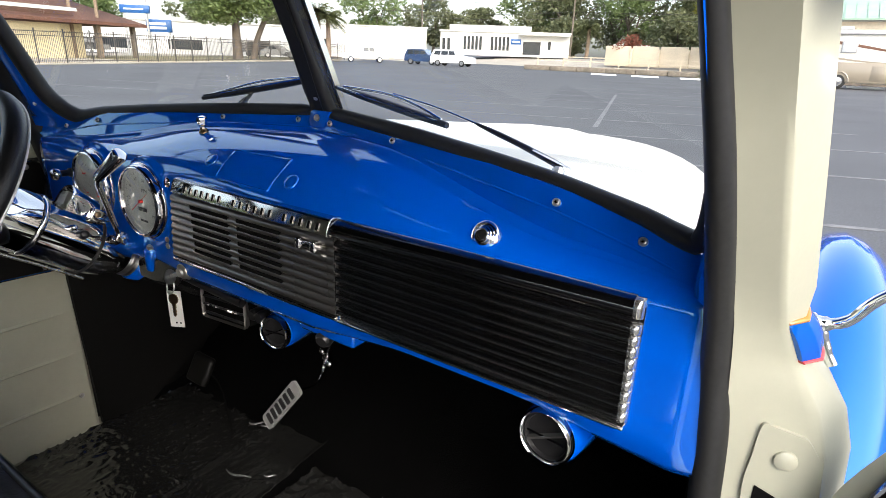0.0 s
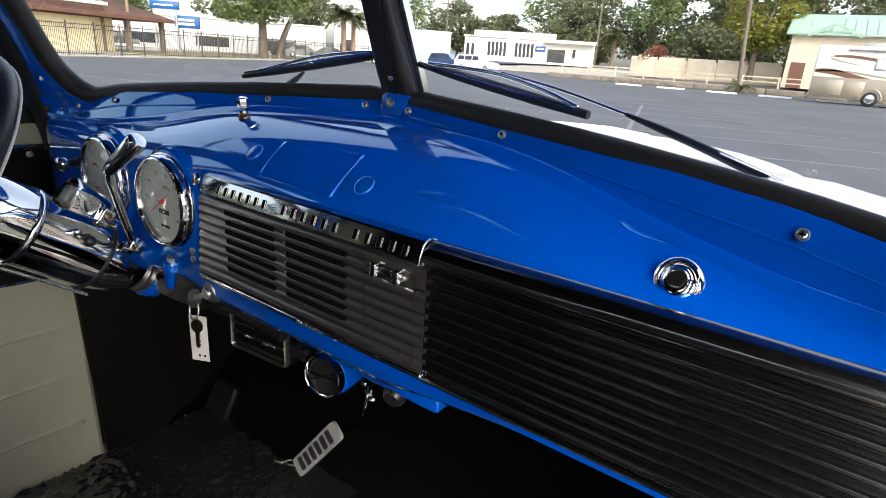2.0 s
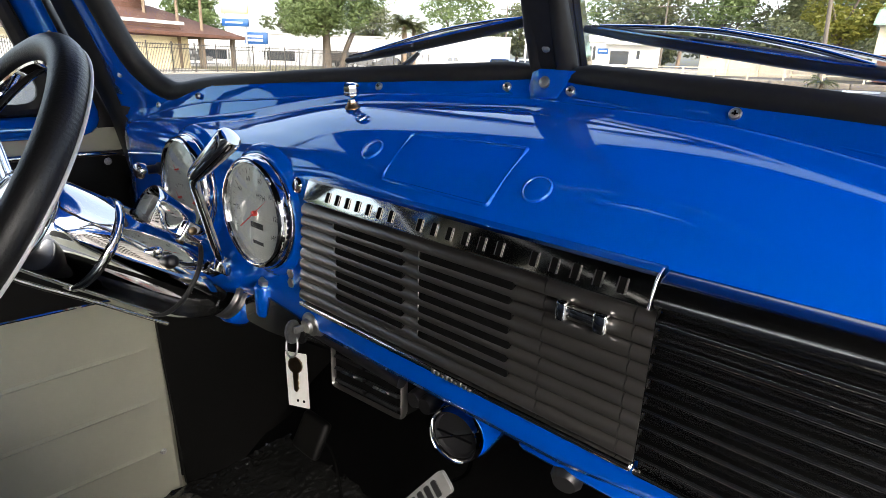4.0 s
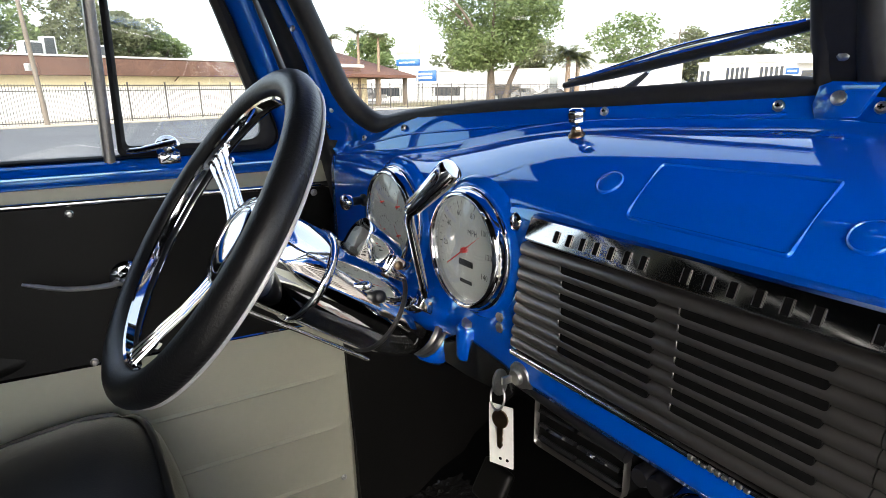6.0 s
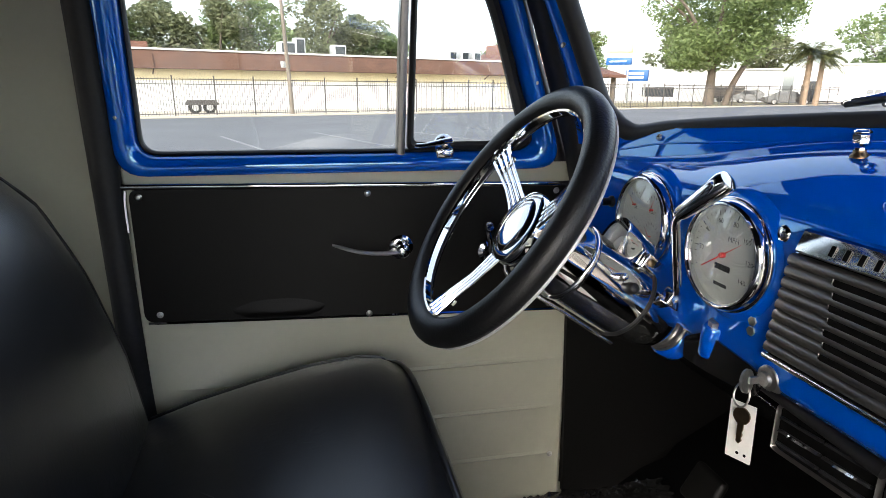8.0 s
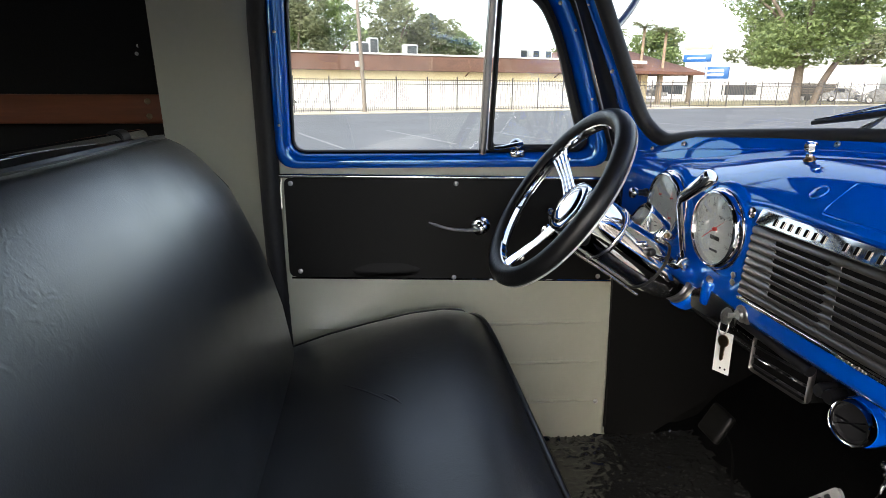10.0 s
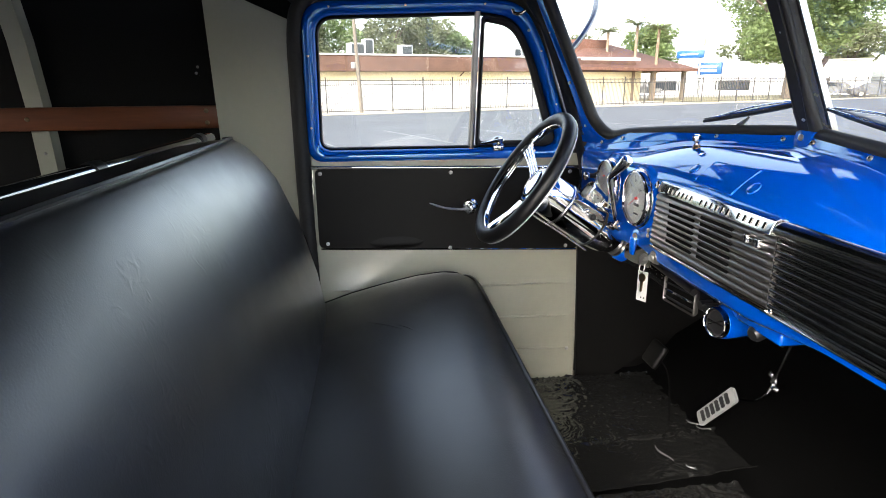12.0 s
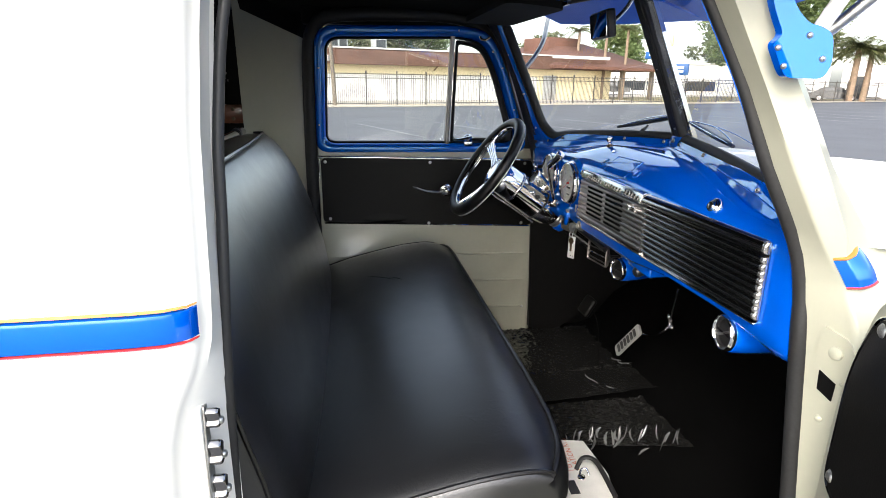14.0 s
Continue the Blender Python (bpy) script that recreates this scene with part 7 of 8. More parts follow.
SIGN_WHITE = mat("white_sign_face", (0.75, 0.76, 0.76), 0.5, grain=0.04, tone=0.06)
CAR_WHITE = mat("white_car_paint", (0.75, 0.75, 0.74), 0.25, coat=1.0, tone=0.03)
CAR_NAVY = mat("navy_car_paint", (0.02, 0.05, 0.13), 0.25, coat=1.0, tone=0.05)
CAR_DARK = mat("charcoal_car_paint", (0.035, 0.037, 0.04), 0.25, coat=1.0, tone=0.05)
CAR_SILVER = mat("silver_car_paint", (0.42, 0.43, 0.44), 0.3, metal=0.5, coat=1.0, tone=0.05)
TYRE = mat("tyre_rubber", (0.02, 0.02, 0.02), 0.85, grain=0.2)
RIM = mat("alloy_rim", (0.5, 0.5, 0.51), 0.3, metal=0.9, tone=0.1, tone_scale=20)
GREEN_ROOF = mat("pale_green_metal_roof", (0.33, 0.46, 0.36), 0.45, tone=0.1, tone_scale=0.8, grain=0.05)
CREAM_WALL = mat("cream_garden_wall", (0.66, 0.56, 0.42), 0.9, grain=0.08, grain_scale=6, tone=0.12, tone_scale=0.8)
STONE_KERB = mat("grey_brown_stone_kerb", (0.24, 0.20, 0.155), 0.95, grain=0.3, grain_scale=5, tone=0.3, tone_scale=1)
RV_WHITE = mat("ivory_coach_paint", (0.74, 0.70, 0.62), 0.3, coat=0.6, tone=0.05, tone_scale=1)
RV_BROWN = mat("brown_coach_stripe", (0.16, 0.07, 0.04), 0.3, coat=0.6, grain=0.05)
RV_TAN = mat("tan_coach_stripe", (0.33, 0.28, 0.21), 0.3, coat=0.6, grain=0.05)


def leaf_mat(name, a, b):
    m = bpy.data.materials.new(name)
    m.use_nodes = True
    n, l = m.node_tree.nodes, m.node_tree.links
    p = n["Principled BSDF"]
    geo, mix, tex, ad = n.new("ShaderNodeNewGeometry"), n.new("ShaderNodeMix"), n.new("ShaderNodeTexNoise"), n.new("ShaderNodeMath")
    mix.data_type = "RGBA"
    mix.inputs["A"].default_value, mix.inputs["B"].default_value = (*a, 1), (*b, 1)
    tex.inputs["Scale"].default_value = 0.5
    co = n.new("ShaderNodeTexCoord")
    l.new(co.outputs["Object"], tex.inputs["Vector"])
    ad.operation = "MULTIPLY_ADD"
    ad.inputs[1].default_value = 0.6
    l.new(geo.outputs["Random Per Island"], ad.inputs[0])
    mu = n.new("ShaderNodeMath")
    mu.operation = "MULTIPLY"
    mu.inputs[1].default_value = 0.45
    l.new(tex.outputs["Fac"], mu.inputs[0])
    l.new(mu.outputs[0], ad.inputs[2])
    l.new(ad.outputs[0], mix.inputs["Factor"])
    l.new(mix.outputs["Result"], p.inputs["Base Color"])
    p.inputs["Roughness"].default_value = 0.55
    p.inputs["Transmission Weight"].default_value = 0.0
    tr, ms, out = n.new("ShaderNodeBsdfTranslucent"), n.new("ShaderNodeMixShader"), n["Material Output"]
    l.new(mix.outputs["Result"], tr.inputs[0])
    ms.inputs[0].default_value = 0.45
    l.new(p.outputs[0], ms.inputs[1])
    l.new(tr.outputs[0], ms.inputs[2])
    l.new(ms.outputs[0], out.inputs[0])
    return m


LEAF = leaf_mat("green_leaves", (0.085, 0.120, 0.045), (0.26, 0.33, 0.125))
LEAF_DARK = leaf_mat("dark_green_leaves", (0.088, 0.102, 0.054), (0.25, 0.265, 0.135))
LEAF_YELLOW = leaf_mat("yellow_green_leaves", (0.10, 0.12, 0.02), (0.30, 0.28, 0.05))
LEAF_RED = leaf_mat("rust_red_leaves", (0.16, 0.05, 0.03), (0.34, 0.13, 0.08))
FROND = leaf_mat("palm_fronds", (0.075, 0.092, 0.04), (0.22, 0.23, 0.10))

# a frame for the car park, turned against the truck: u along the fence, w away behind it
TURN_LOT = radians(19.5)
LO, LA, LB = Vector((-33.6, -1.7, 0)), Vector((-math.sin(TURN_LOT), math.cos(TURN_LOT), 0)), Vector((-math.cos(TURN_LOT), -math.sin(TURN_LOT), 0))


def lot(u, w, z=0.0):
    return LO + LA * u + LB * w + Vector((0, 0, z))


LOT_M = Matrix.Translation(LO) @ Matrix.Rotation(TURN_LOT + math.pi / 2, 4, "Z")  # x along u, y along w


def lot_box(bm, u0, u1, w0, w1, z0, z1, bevel=0.0):
    return box(bm, u0, u1, w0, w1, z0, z1, bevel, 2, LOT_M)


def rise(x, y):
    t = max(0, min(1, (y - 58) / 24))
    s = max(0, min(1, (x + 62) / 20))
    return 1.15 * t * t * (3 - 2 * t) * s


bm = bmesh.new()
gx = [-900, -400, -200, -120, -90, -75, -65, -60, -55, -50, -45, -40, -35, -30, -20, -10, 0, 10, 20, 30, 45, 60, 100, 200, 400, 900]
gy = [-900, -300, -100, -40, -20, -10, 0, 10, 20, 30, 40, 50, 56, 58, 61, 64, 67, 70, 73, 76, 79, 82, 90, 110, 150, 300, 900]
skin(bm, [[(x, y, rise(x, y)) for x in gx] for y in gy], False)
solo("ground", bm, ASPHALT, "weathered grey asphalt car park running out to the street", "ground", kind="structure", angle=180)


def flat_strip(name, pts, z, material, label, category):
    b = bmesh.new()
    slab(b, pts, lambda x, y, h: Vector((x, y, z + h + rise(x, y))), 0.006)
    return solo(name, b, material, label, category, kind="structure")


def quad_lot(u0, u1, w0, w1):
    return [lot(u0, w0).xy, lot(u1, w0).xy, lot(u1, w1).xy, lot(u0, w1).xy]


flat_strip("verge", quad_lot(-60, 66, -0.7, 2.2), 0.004, SAND, "sandy verge under the iron fence", "verge")
flat_strip("yard", quad_lot(-60, 30, 2.2, 9.0), 0.004, CONCRETE, "pale concrete yard behind the fence", "yard")
flat_strip("yard_lawn", quad_lot(30, 66, 2.2, 16.0), 0.004, LAWN, "dry lawn behind the fence", "lawn")
flat_strip("street", quad_lot(30, 130, 16.0, 26.0), 0.004, CONCRETE, "pale street behind the lawn", "street")
bm = bmesh.new()
lot_box(bm, -60, 66, -0.85, -0.7, 0, 0.10, 0.02)
solo("kerb", bm, CONCRETE, "pale concrete kerb along the fence", "kerb", kind="structure")
# far street beyond the raised edge
bm = bmesh.new()
rows = []
for y in (64, 68, 72, 76, 80):
    rows.append([(x, y, rise(x, y) + 0.012) for x in (-70, -60, -50, -40, -30, -20, -10, 0, 10, 25)])
skin(bm, rows, False)
solo("far_street", bm, CONCRETE, "pale sandy street beyond the car park", "street", kind="structure", angle=180)

# parking lines
def line(u0, u1, w0, w1):
    b = bmesh.new()
    slab(b, quad_lot(u0, u1, w0, w1), lambda x, y, h: Vector((x, y, 0.004 + h)), 0.004)
    return solo("parking_line", b, LINE, "worn white parking line on the asphalt", "parking line", "parking lines", kind="structure")


b = bmesh.new()
slab(b, [lot(3.2, -32.74).xy, lot(16.1, -33.44).xy, lot(16.1, -33.34).xy, lot(3.2, -32.62).xy], lambda x, y, h: Vector((x, y, 0.004 + h)), 0.004)
solo("parking_line", b, LINE, "worn white parking line on the asphalt", "parking line", "parking lines", kind="structure")
for k in range(-4, 9):
    line(-0.42 + 3.1 * k, -0.32 + 3.1 * k, -18.7, -13.2)
for k in range(-5, 9):
    line(-4.25 + 3.05 * k, -4.15 + 3.05 * k, -38.6, -27.6)

# ---- iron fence ----
fence = thing("iron_fence", lot(5, 0), "tall dark iron picket fence along the car park", "fence")
bm = bmesh.new()
lot_box(bm, -0.03, 0.03, -0.03, 0.03, 0, 2.02)
lot_box(bm, -0.04, 0.04, -0.04, 0.04, 2.02, 2.06, 0.01)
bmesh.ops.translate(bm, vec=-LO, verts=bm.verts[:])
post_me = mesh("post", bm, IRON)
bm = bmesh.new()
lot_box(bm, -0.009, 0.009, -0.009, 0.009, 0.08, 1.95)
bmesh.ops.translate(bm, vec=-LO, verts=bm.verts[:])
picket_me = mesh("picket", bm, IRON)
for z in (0.16, 1.62, 1.86):
    bm = bmesh.new()
    lot_box(bm, -26, 62, -0.015, 0.015, z, z + 0.04)
    part("rail", bm, IRON, fence)
for k in range(45):
    o = new("post", post_me)
    o.location = lot(-26 + 2.0 * k, 0)
    under(o, fence)
for k in range(290):
    o = new("picket", picket_me)
    o.location = lot(-14 + 0.125 * k, 0)
    under(o, fence)
bm = bmesh.new()
for k in range(70):
    lot_box(bm, -26 + 0.17 * k - 0.009, -26 + 0.17 * k + 0.009, -0.009, 0.009, 0.08, 1.95)
for k in range(215):
    u = 22.3 + 0.185 * k
    lot_box(bm, u - 0.009, u + 0.009, -0.009, 0.009, 0.08, 1.95)
tagged(part("far_pickets", bm, IRON, fence), kind="stuff")

# ---- long yellow building ----
yb = thing("yellow_building", lot(-10, 14), "long pale yellow building with brown shingled fascia", "building")
bm = bmesh.new()
lot_box(bm, -70, 28.5, 9.3, 26, 0, 3.0)
part("wall", bm, YELLOW, yb)
bm = bmesh.new()
lot_box(bm, -70, 21.8, 9.285, 9.36, 0, 1.93)
part("painted_dado", bm, RENDER_WHITE, yb, "white painted lower wall")
bm = bmesh.new()
for w0, w1, z0, z1 in ((8.5, 9.0, 2.62, 3.72),):
    vs = [[lot(u, w, z) for w, z in ((8.35, 2.62), (8.35, 2.70), (8.95, 3.74), (9.4, 3.74), (9.4, 2.62))] for u in (-71, 29.3)]
    skin(bm, vs)
fascia = part("fascia", bm, SHINGLE, yb, "brown shingled fascia")
bm = bmesh.new()
lot_box(bm, -71.2, 29.5, 8.85, 26.5, 3.74, 3.86, 0.02)
part("roof_edge", bm, ROOF_WHITE, yb, "pale roof edge")
for k in range(11):
    u = -66 + 8.6 * k
    bm = bmesh.new()
    rod(bm, lot(u, 8.75, 3.5), lot(u, 8.30, 2.75), 0.05, seg=6)
    rod(bm, lot(u, 8.30, 2.75), lot(u, 9.25, 2.3), 0.04, seg=6)
    part("downpipe", bm, SHINGLE, yb)
bm = bmesh.new()
lot_box(bm, 22.5, 24.0, 9.24, 9.34, 0, 2.1, 0.02)
part("door", bm, METAL_GREY, yb)
for u, w, wd, z1, mt in ((-7.6, 12, 1.0, 4.75, METAL_GREY), (-6.2, 12.5, 1.3, 4.45, TERRACOTTA), (-9.4, 12.5, 1.6, 4.4, TERRACOTTA), (4.2, 13, 1.2, 4.9, METAL_GREY), (5.5, 14, 0.8, 5.3, METAL_GREY), (8.0, 12, 1.0, 4.75, METAL_GREY), (18.6, 12, 0.8, 4.7, METAL_GREY), (19.9, 12, 0.8, 4.7, METAL_GREY), (21.2, 12, 0.8, 4.7, METAL_GREY)):
    ac = thing("roof_unit", lot(u, w, 3.86), "boxy roof unit on the flat roof" if mt is METAL_GREY else "small terracotta tiled roof hut", "roof unit", "roof units")
    bm = bmesh.new()
    lot_box(bm, u - wd / 2, u + wd / 2, w, w + wd, 3.86, z1, 0.03)
    part("casing", bm, mt, ac)
    bm = bmesh.new()
    lot_box(bm, u - wd / 2 + 0.1, u + wd / 2 - 0.1, w - 0.02, w + 0.01, 4.0, z1 - 0.12)
    part("grille", bm, DARK_GLASS if mt is METAL_GREY else TERRACOTTA, ac)

# hip-roofed end with a porch
hip = thing("porch_building", lot(31, 14), "low building end with terracotta hip roof and porch", "building")
bm = bmesh.new()
lot_box(bm, 28.5, 31.5, 10.2, 22, 0, 2.9)
part("wall", bm, YELLOW, hip)
bm = bmesh.new()
base = [lot(22.5, 8.0, 3.0), lot(36.5, 8.0, 2.9), lot(36.5, 24, 2.9), lot(22.5, 24, 3.0)]
ridge = [lot(27.5, 14.0, 5.3), lot(31.0, 14.0, 5.3), lot(31.0, 18, 5.3), lot(27.5, 18, 5.3)]
under_ = [p - Vector((0, 0, 0.25)) for p in base]
skin(bm, [under_, base, ridge])
part("roof", bm, TERRACOTTA, hip, "terracotta hip roof")
bm = bmesh.new()
lot_box(bm, 25.8, 29.8, 13.0, 17, 4.0, 5.7, 0.05)
part("lantern", bm, TERRACOTTA, hip)
bm = bmesh.new()
lot_box(bm, 22.4, 29.0, 7.9, 8.05, 3.55, 3.80)
part("gutter", bm, ROOF_WHITE, hip)
for u, w in ((31.8, 9.0), (35.8, 9.0), (35.8, 15), (35.8, 21)):
    bm = bmesh.new()
    lot_box(bm, u - 0.18, u + 0.18, w - 0.18, w + 0.18, 0, 2.75, 0.02)
    part("porch_post", bm, TIMBER, hip)

# ---- flat trailer in the yard ----
tr = thing("flat_trailer", lot(-3.6, 5.0), "empty twin-axle flat trailer in the yard", "trailer")
bm = bmesh.new()
lot_box(bm, -6.2, 0.2, 4.3, 4.4, 0.48, 0.60)
lot_box(bm, -6.2, 0.2, 5.8, 5.9, 0.48, 0.60)
for k in range(9):
    lot_box(bm, -6.1 + 0.78 * k, -6.0 + 0.78 * k, 4.3, 5.9, 0.50, 0.57)
part("bed_frame", bm, METAL_GREY, tr)
bm = bmesh.new()
for z in (0.75, 0.95):
    lot_box(bm, -6.2, 0.2, 4.3, 4.34, z, z + 0.04)
for k in range(6):
    lot_box(bm, -6.2 + 1.27 * k, -6.15 + 1.27 * k, 4.3, 4.34, 0.5, 0.98)
part("side_rail", bm, METAL_GREY, tr)
for u in (-4.35, -3.55):
    w_ = bmesh.new()
    turned(w_, lot(u, 4.15, 0.36), LB, [(0, 0.25), (0.02, 0.34), (0.08, 0.36), (0.20, 0.36), (0.24, 0.30)], 20)
    t_ = part("tyre", w_, TYRE, tr)
    w_ = bmesh.new()
    turned(w_, lot(u, 4.13, 0.36), LB, [(0, 0.05), (0.0, 0.14), (0.03, 0.22), (0.05, 0.22)], 16)
    part("rim", w_, METAL_GREY, t_)
bm = bmesh.new()
vs = [lot(u, 4.1, z) for u, z in ((-4.9, 0.5), (-4.75, 0.78), (-3.2, 0.78), (-3.0, 0.5))]
skin(bm, [vs, [v + LB * 0.28 for v in vs]])
part("mudguard", bm, IRON, tr)

# ---- poles and wires ----
def utility_pole(at, top, r, label, arm=None):
    p = thing("utility_pole", at, label, "utility pole", "utility poles")
    b = bmesh.new()
    pipe(b, [Vector(at), Vector(at).lerp(Vector(top), 0.5), Vector(top)], [r, r * 0.85, r * 0.65], 10)
    part("shaft", b, TIMBER, p)
    if arm:
        b = bmesh.new()
        a = Vector(top) - Vector((0, 0, 0.7))
        d = Vector(arm)
        rod(b, a - d, a + d, 0.07, seg=6)
        part("crossarm", b, TIMBER, p)
        for s in (-0.9, -0.4, 0.4, 0.9):
            b = bmesh.new()
            turned(b, a + d * s, (0, 0, 1), [(0.04, 0.05), (0.16, 0.07), (0.24, 0.03)], 8)
            part("insulator", b, SIGN_WHITE, p)
    return p


utility_pole(lot(-0.15, -0.6), lot(-0.55, -0.6, 9.0), 0.115, "leaning timber pole at the fence")
b = bmesh.new()
turned(b, lot(-0.35, -0.1, 2.55), (0, 0, 1), [(0, 0.13), (0.3, 0.16), (0.32, 0.12)], 10)
solo("meter_can", b, METAL_GREY, "grey can strapped to the timber pole", "meter")
utility_pole((-9.6, 56.6, 0), (-10.4, 56.4, 12), 0.19, "leaning grey utility pole by the kerb")
utility_pole((-62.0, 84, 0.6), (-62.0, 84, 10.5), 0.16, "timber utility pole with a crossarm", (1.2, 0.4, 0))
utility_pole((-34.5, 84, 1.1), (-34.5, 84, 10.0), 0.16, "timber utility pole with a crossarm", (1.2, 0.4, 0))
utility_pole((-84.0, 60, 0), (-84.0, 60, 10.5), 0.16, "timber utility pole with a crossarm", (0.8, 0.9, 0))
wire = thing("overhead_wires", (-34, 84, 9), "overhead wires along the far street", "wires", kind="stuff")
for z in (6.8, 7.6, 9.3):
    b = bmesh.new()
    pts = []
    for a, c in (((-84, 60, 10), (-62, 84, 10)), ((-62, 84, 10), (-34.5, 84, 9.6)), ((-34.5, 84, 9.6), (8, 82, 9.4))):
        for k in range(9):
            t = k / 8
            p = Vector(a).lerp(Vector(c), t)
            pts.append((p.x, p.y, p.z - 9.6 + z - 0.5 * math.sin(math.pi * t)))
    pipe(b, pts, 0.022, 5)
    part("wire", b, IRON, wire)

# ---- vegetation ----
def crown_mesh(name, clumps, n, size, material, seed):
    """Loose leaves gathered round the centres of clumps: (x, y, z, radius)."""
    rng = np.random.default_rng(seed)
    cl = np.array(clumps)
    share = cl[:, 3] ** 2
    pick = rng.choice(len(cl), n, p=share / share.sum())
    d = rng.normal(size=(n, 3))
    d /= np.linalg.norm(d, axis=1)[:, None]
    rad = cl[pick, 3] * (0.45 + 0.6 * rng.random(n) ** 0.6)
    c = cl[pick, :3] + d * rad[:, None] * np.array([1, 1, 0.8])
    a = rng.normal(size=(n, 3))
    a[:, 2] *= 0.6
    a /= np.linalg.norm(a, axis=1)[:, None]
    b = np.cross(a, rng.normal(size=(n, 3)))
    b /= np.linalg.norm(b, axis=1)[:, None]
    s = size * (0.6 + 0.8 * rng.random(n))[:, None]
    v = np.stack([c - a * s, c + b * s * 0.45, c + a * s, c - b * s * 0.45], 1).reshape(-1, 3)
    f = np.arange(4 * n).reshape(-1, 4)
    me = bpy.data.meshes.new(name)
    me.from_pydata(v.tolist(), [], f.tolist())
    me.materials.append(material)
    return me


def tree(at, h, spread, trunk_h, n, size, material, label, seed, lean=0.0, trunk_r=0.28, forks=5, group="street trees", flat=0.62):
    at = Vector(at)
    rng = random.Random(seed)
    t = thing("tree", at, label, "tree", group)
    cz = trunk_h + (h - trunk_h) * 0.5
    clumps, b = [], bmesh.new()
    top = at + Vector((lean, 0, trunk_h))
    pipe(b, smooth_path([at - Vector((0, 0, 0.1)), at + Vector((lean * 0.2, 0, trunk_h * 0.4)), top], 4), [trunk_r * (1.25 - 0.06 * k) for k in range(9)], 9)
    part("trunk", b, BARK, t)
    for k in range(forks):
        a = 2 * math.pi * (k + rng.random() * 0.7) / forks
        ln = spread * (0.45 + 0.4 * rng.random())
        tip = top + Vector((math.cos(a) * ln, math.sin(a) * ln, (h - trunk_h) * (0.30 + 0.45 * rng.random())))
        b = bmesh.new()
        mid = top.lerp(tip, 0.5) + Vector((0, 0, (h - trunk_h) * 0.08))
        pipe(b, smooth_path([top - Vector((0, 0, trunk_h * 0.12)), mid, tip], 4), [trunk_r * (0.62 - 0.06 * j) for j in range(9)], 7)
        part("limb", b, BARK, t)
    for k in range(30):
        a = rng.random() * 2 * math.pi
        q = rng.random() ** 0.5
        zz = rng.uniform(-1, 1)
        r = spread * q * math.sqrt(max(0.05, 1 - zz * zz)) * 0.86
        clumps.append((at.x + lean + math.cos(a) * r, at.y + math.sin(a) * r, at.z + cz + zz * (h - trunk_h) * 0.46, spread * rng.uniform(0.20, 0.36) * (1 if flat else 1)))
    o = under(new("crown", crown_mesh("crown", clumps, n, size, material, seed)), t)
    return t


def palm(at, h, label, seed, r=0.16, fronds=22, ln=1.7, skirt=False):
    at = Vector(at)
    rng = random.Random(seed)
    t = thing("palm_tree", at, label, "palm tree", "palm trees")
    b = bmesh.new()
    pipe(b, smooth_path([at - Vector((0, 0, 0.1)), at + Vector((0.1, 0, h * 0.5)), at + Vector((0.0, 0.1, h))], 5), [r * (1.25 - 0.03 * k) for k in range(11)], 9)
    part("trunk", b, PALM_BARK, t)
    vs, fs = [], []
    for k in range(fronds):
        a = 2 * math.pi * k / fronds + rng.random() * 0.3
        up = rng.uniform(-0.7 if skirt else -0.45, 1.1)
        d = Vector((math.cos(a), math.sin(a), 0))
        s = Vector((-d.y, d.x, 0))
        pts = []
        for j in range(7):
            q = j / 6
            pts.append(at + Vector((0, 0, h)) + d * ln * q * math.cos(up * 0.9) + Vector((0, 0, ln * (q * math.sin(up) - (0.75 if skirt else 0.45) * q * q))))
        for j in range(1, 7):
            for side in (-1, 1):
                for m_ in range(5):
                    p = pts[j - 1].lerp(pts[j], m_ / 5)
                    e = p + (s * side * 0.28 + d * 0.16) * ln * (1 - 0.45 * j / 7) + Vector((0, 0, -0.18 * ln * rng.random()))
                    w_ = d * 0.020 * ln
                    i0 = len(vs)
                    vs += [p - w_, p + w_, e]
                    fs.append((i0, i0 + 1, i0 + 2))
    me = bpy.data.meshes.new("fronds")
    me.from_pydata([tuple(v) for v in vs], [], fs)
    me.materials.append(FROND)
    under(new("fronds", me), t)
    return t


# big street tree behind the fence
shade = tree((-54.6, 40.6, 0), 15.0, 8.4, 4.4, 26000, 0.21, LEAF, "broad green shade tree with a forked trunk behind the fence", 3, 0.0, 0.46, 7)
twin = bmesh.new()
pipe(twin, smooth_path([(-53.6, 41.8, -0.1), (-53.3, 42.3, 2.2), (-52.6, 43.4, 5.0), (-52.2, 44.0, 7.0)], 4), [0.36 - 0.015 * k for k in range(13)], 9)
part("second_stem", twin, BARK, shade)
# trees behind the long building
for k, (u, w, h, sp) in enumerate(((-30, 40, 10, 5.5), (-22, 38, 11, 6), (-15, 40, 11.5, 6), (-8.5, 37, 11, 5.5), (-2, 39, 10, 5), (4, 37, 12, 5), (9, 39, 11.5, 6), (16, 38, 12, 5.5), (22, 40, 10, 5), (27.5, 44, 8.5, 4.5))):
    tree(lot(u, w), h, sp, 3.0, 6500, 0.26, LEAF_DARK if k % 3 else LEAF, "dark green tree behind the long building", 20 + k, group="trees behind the building")
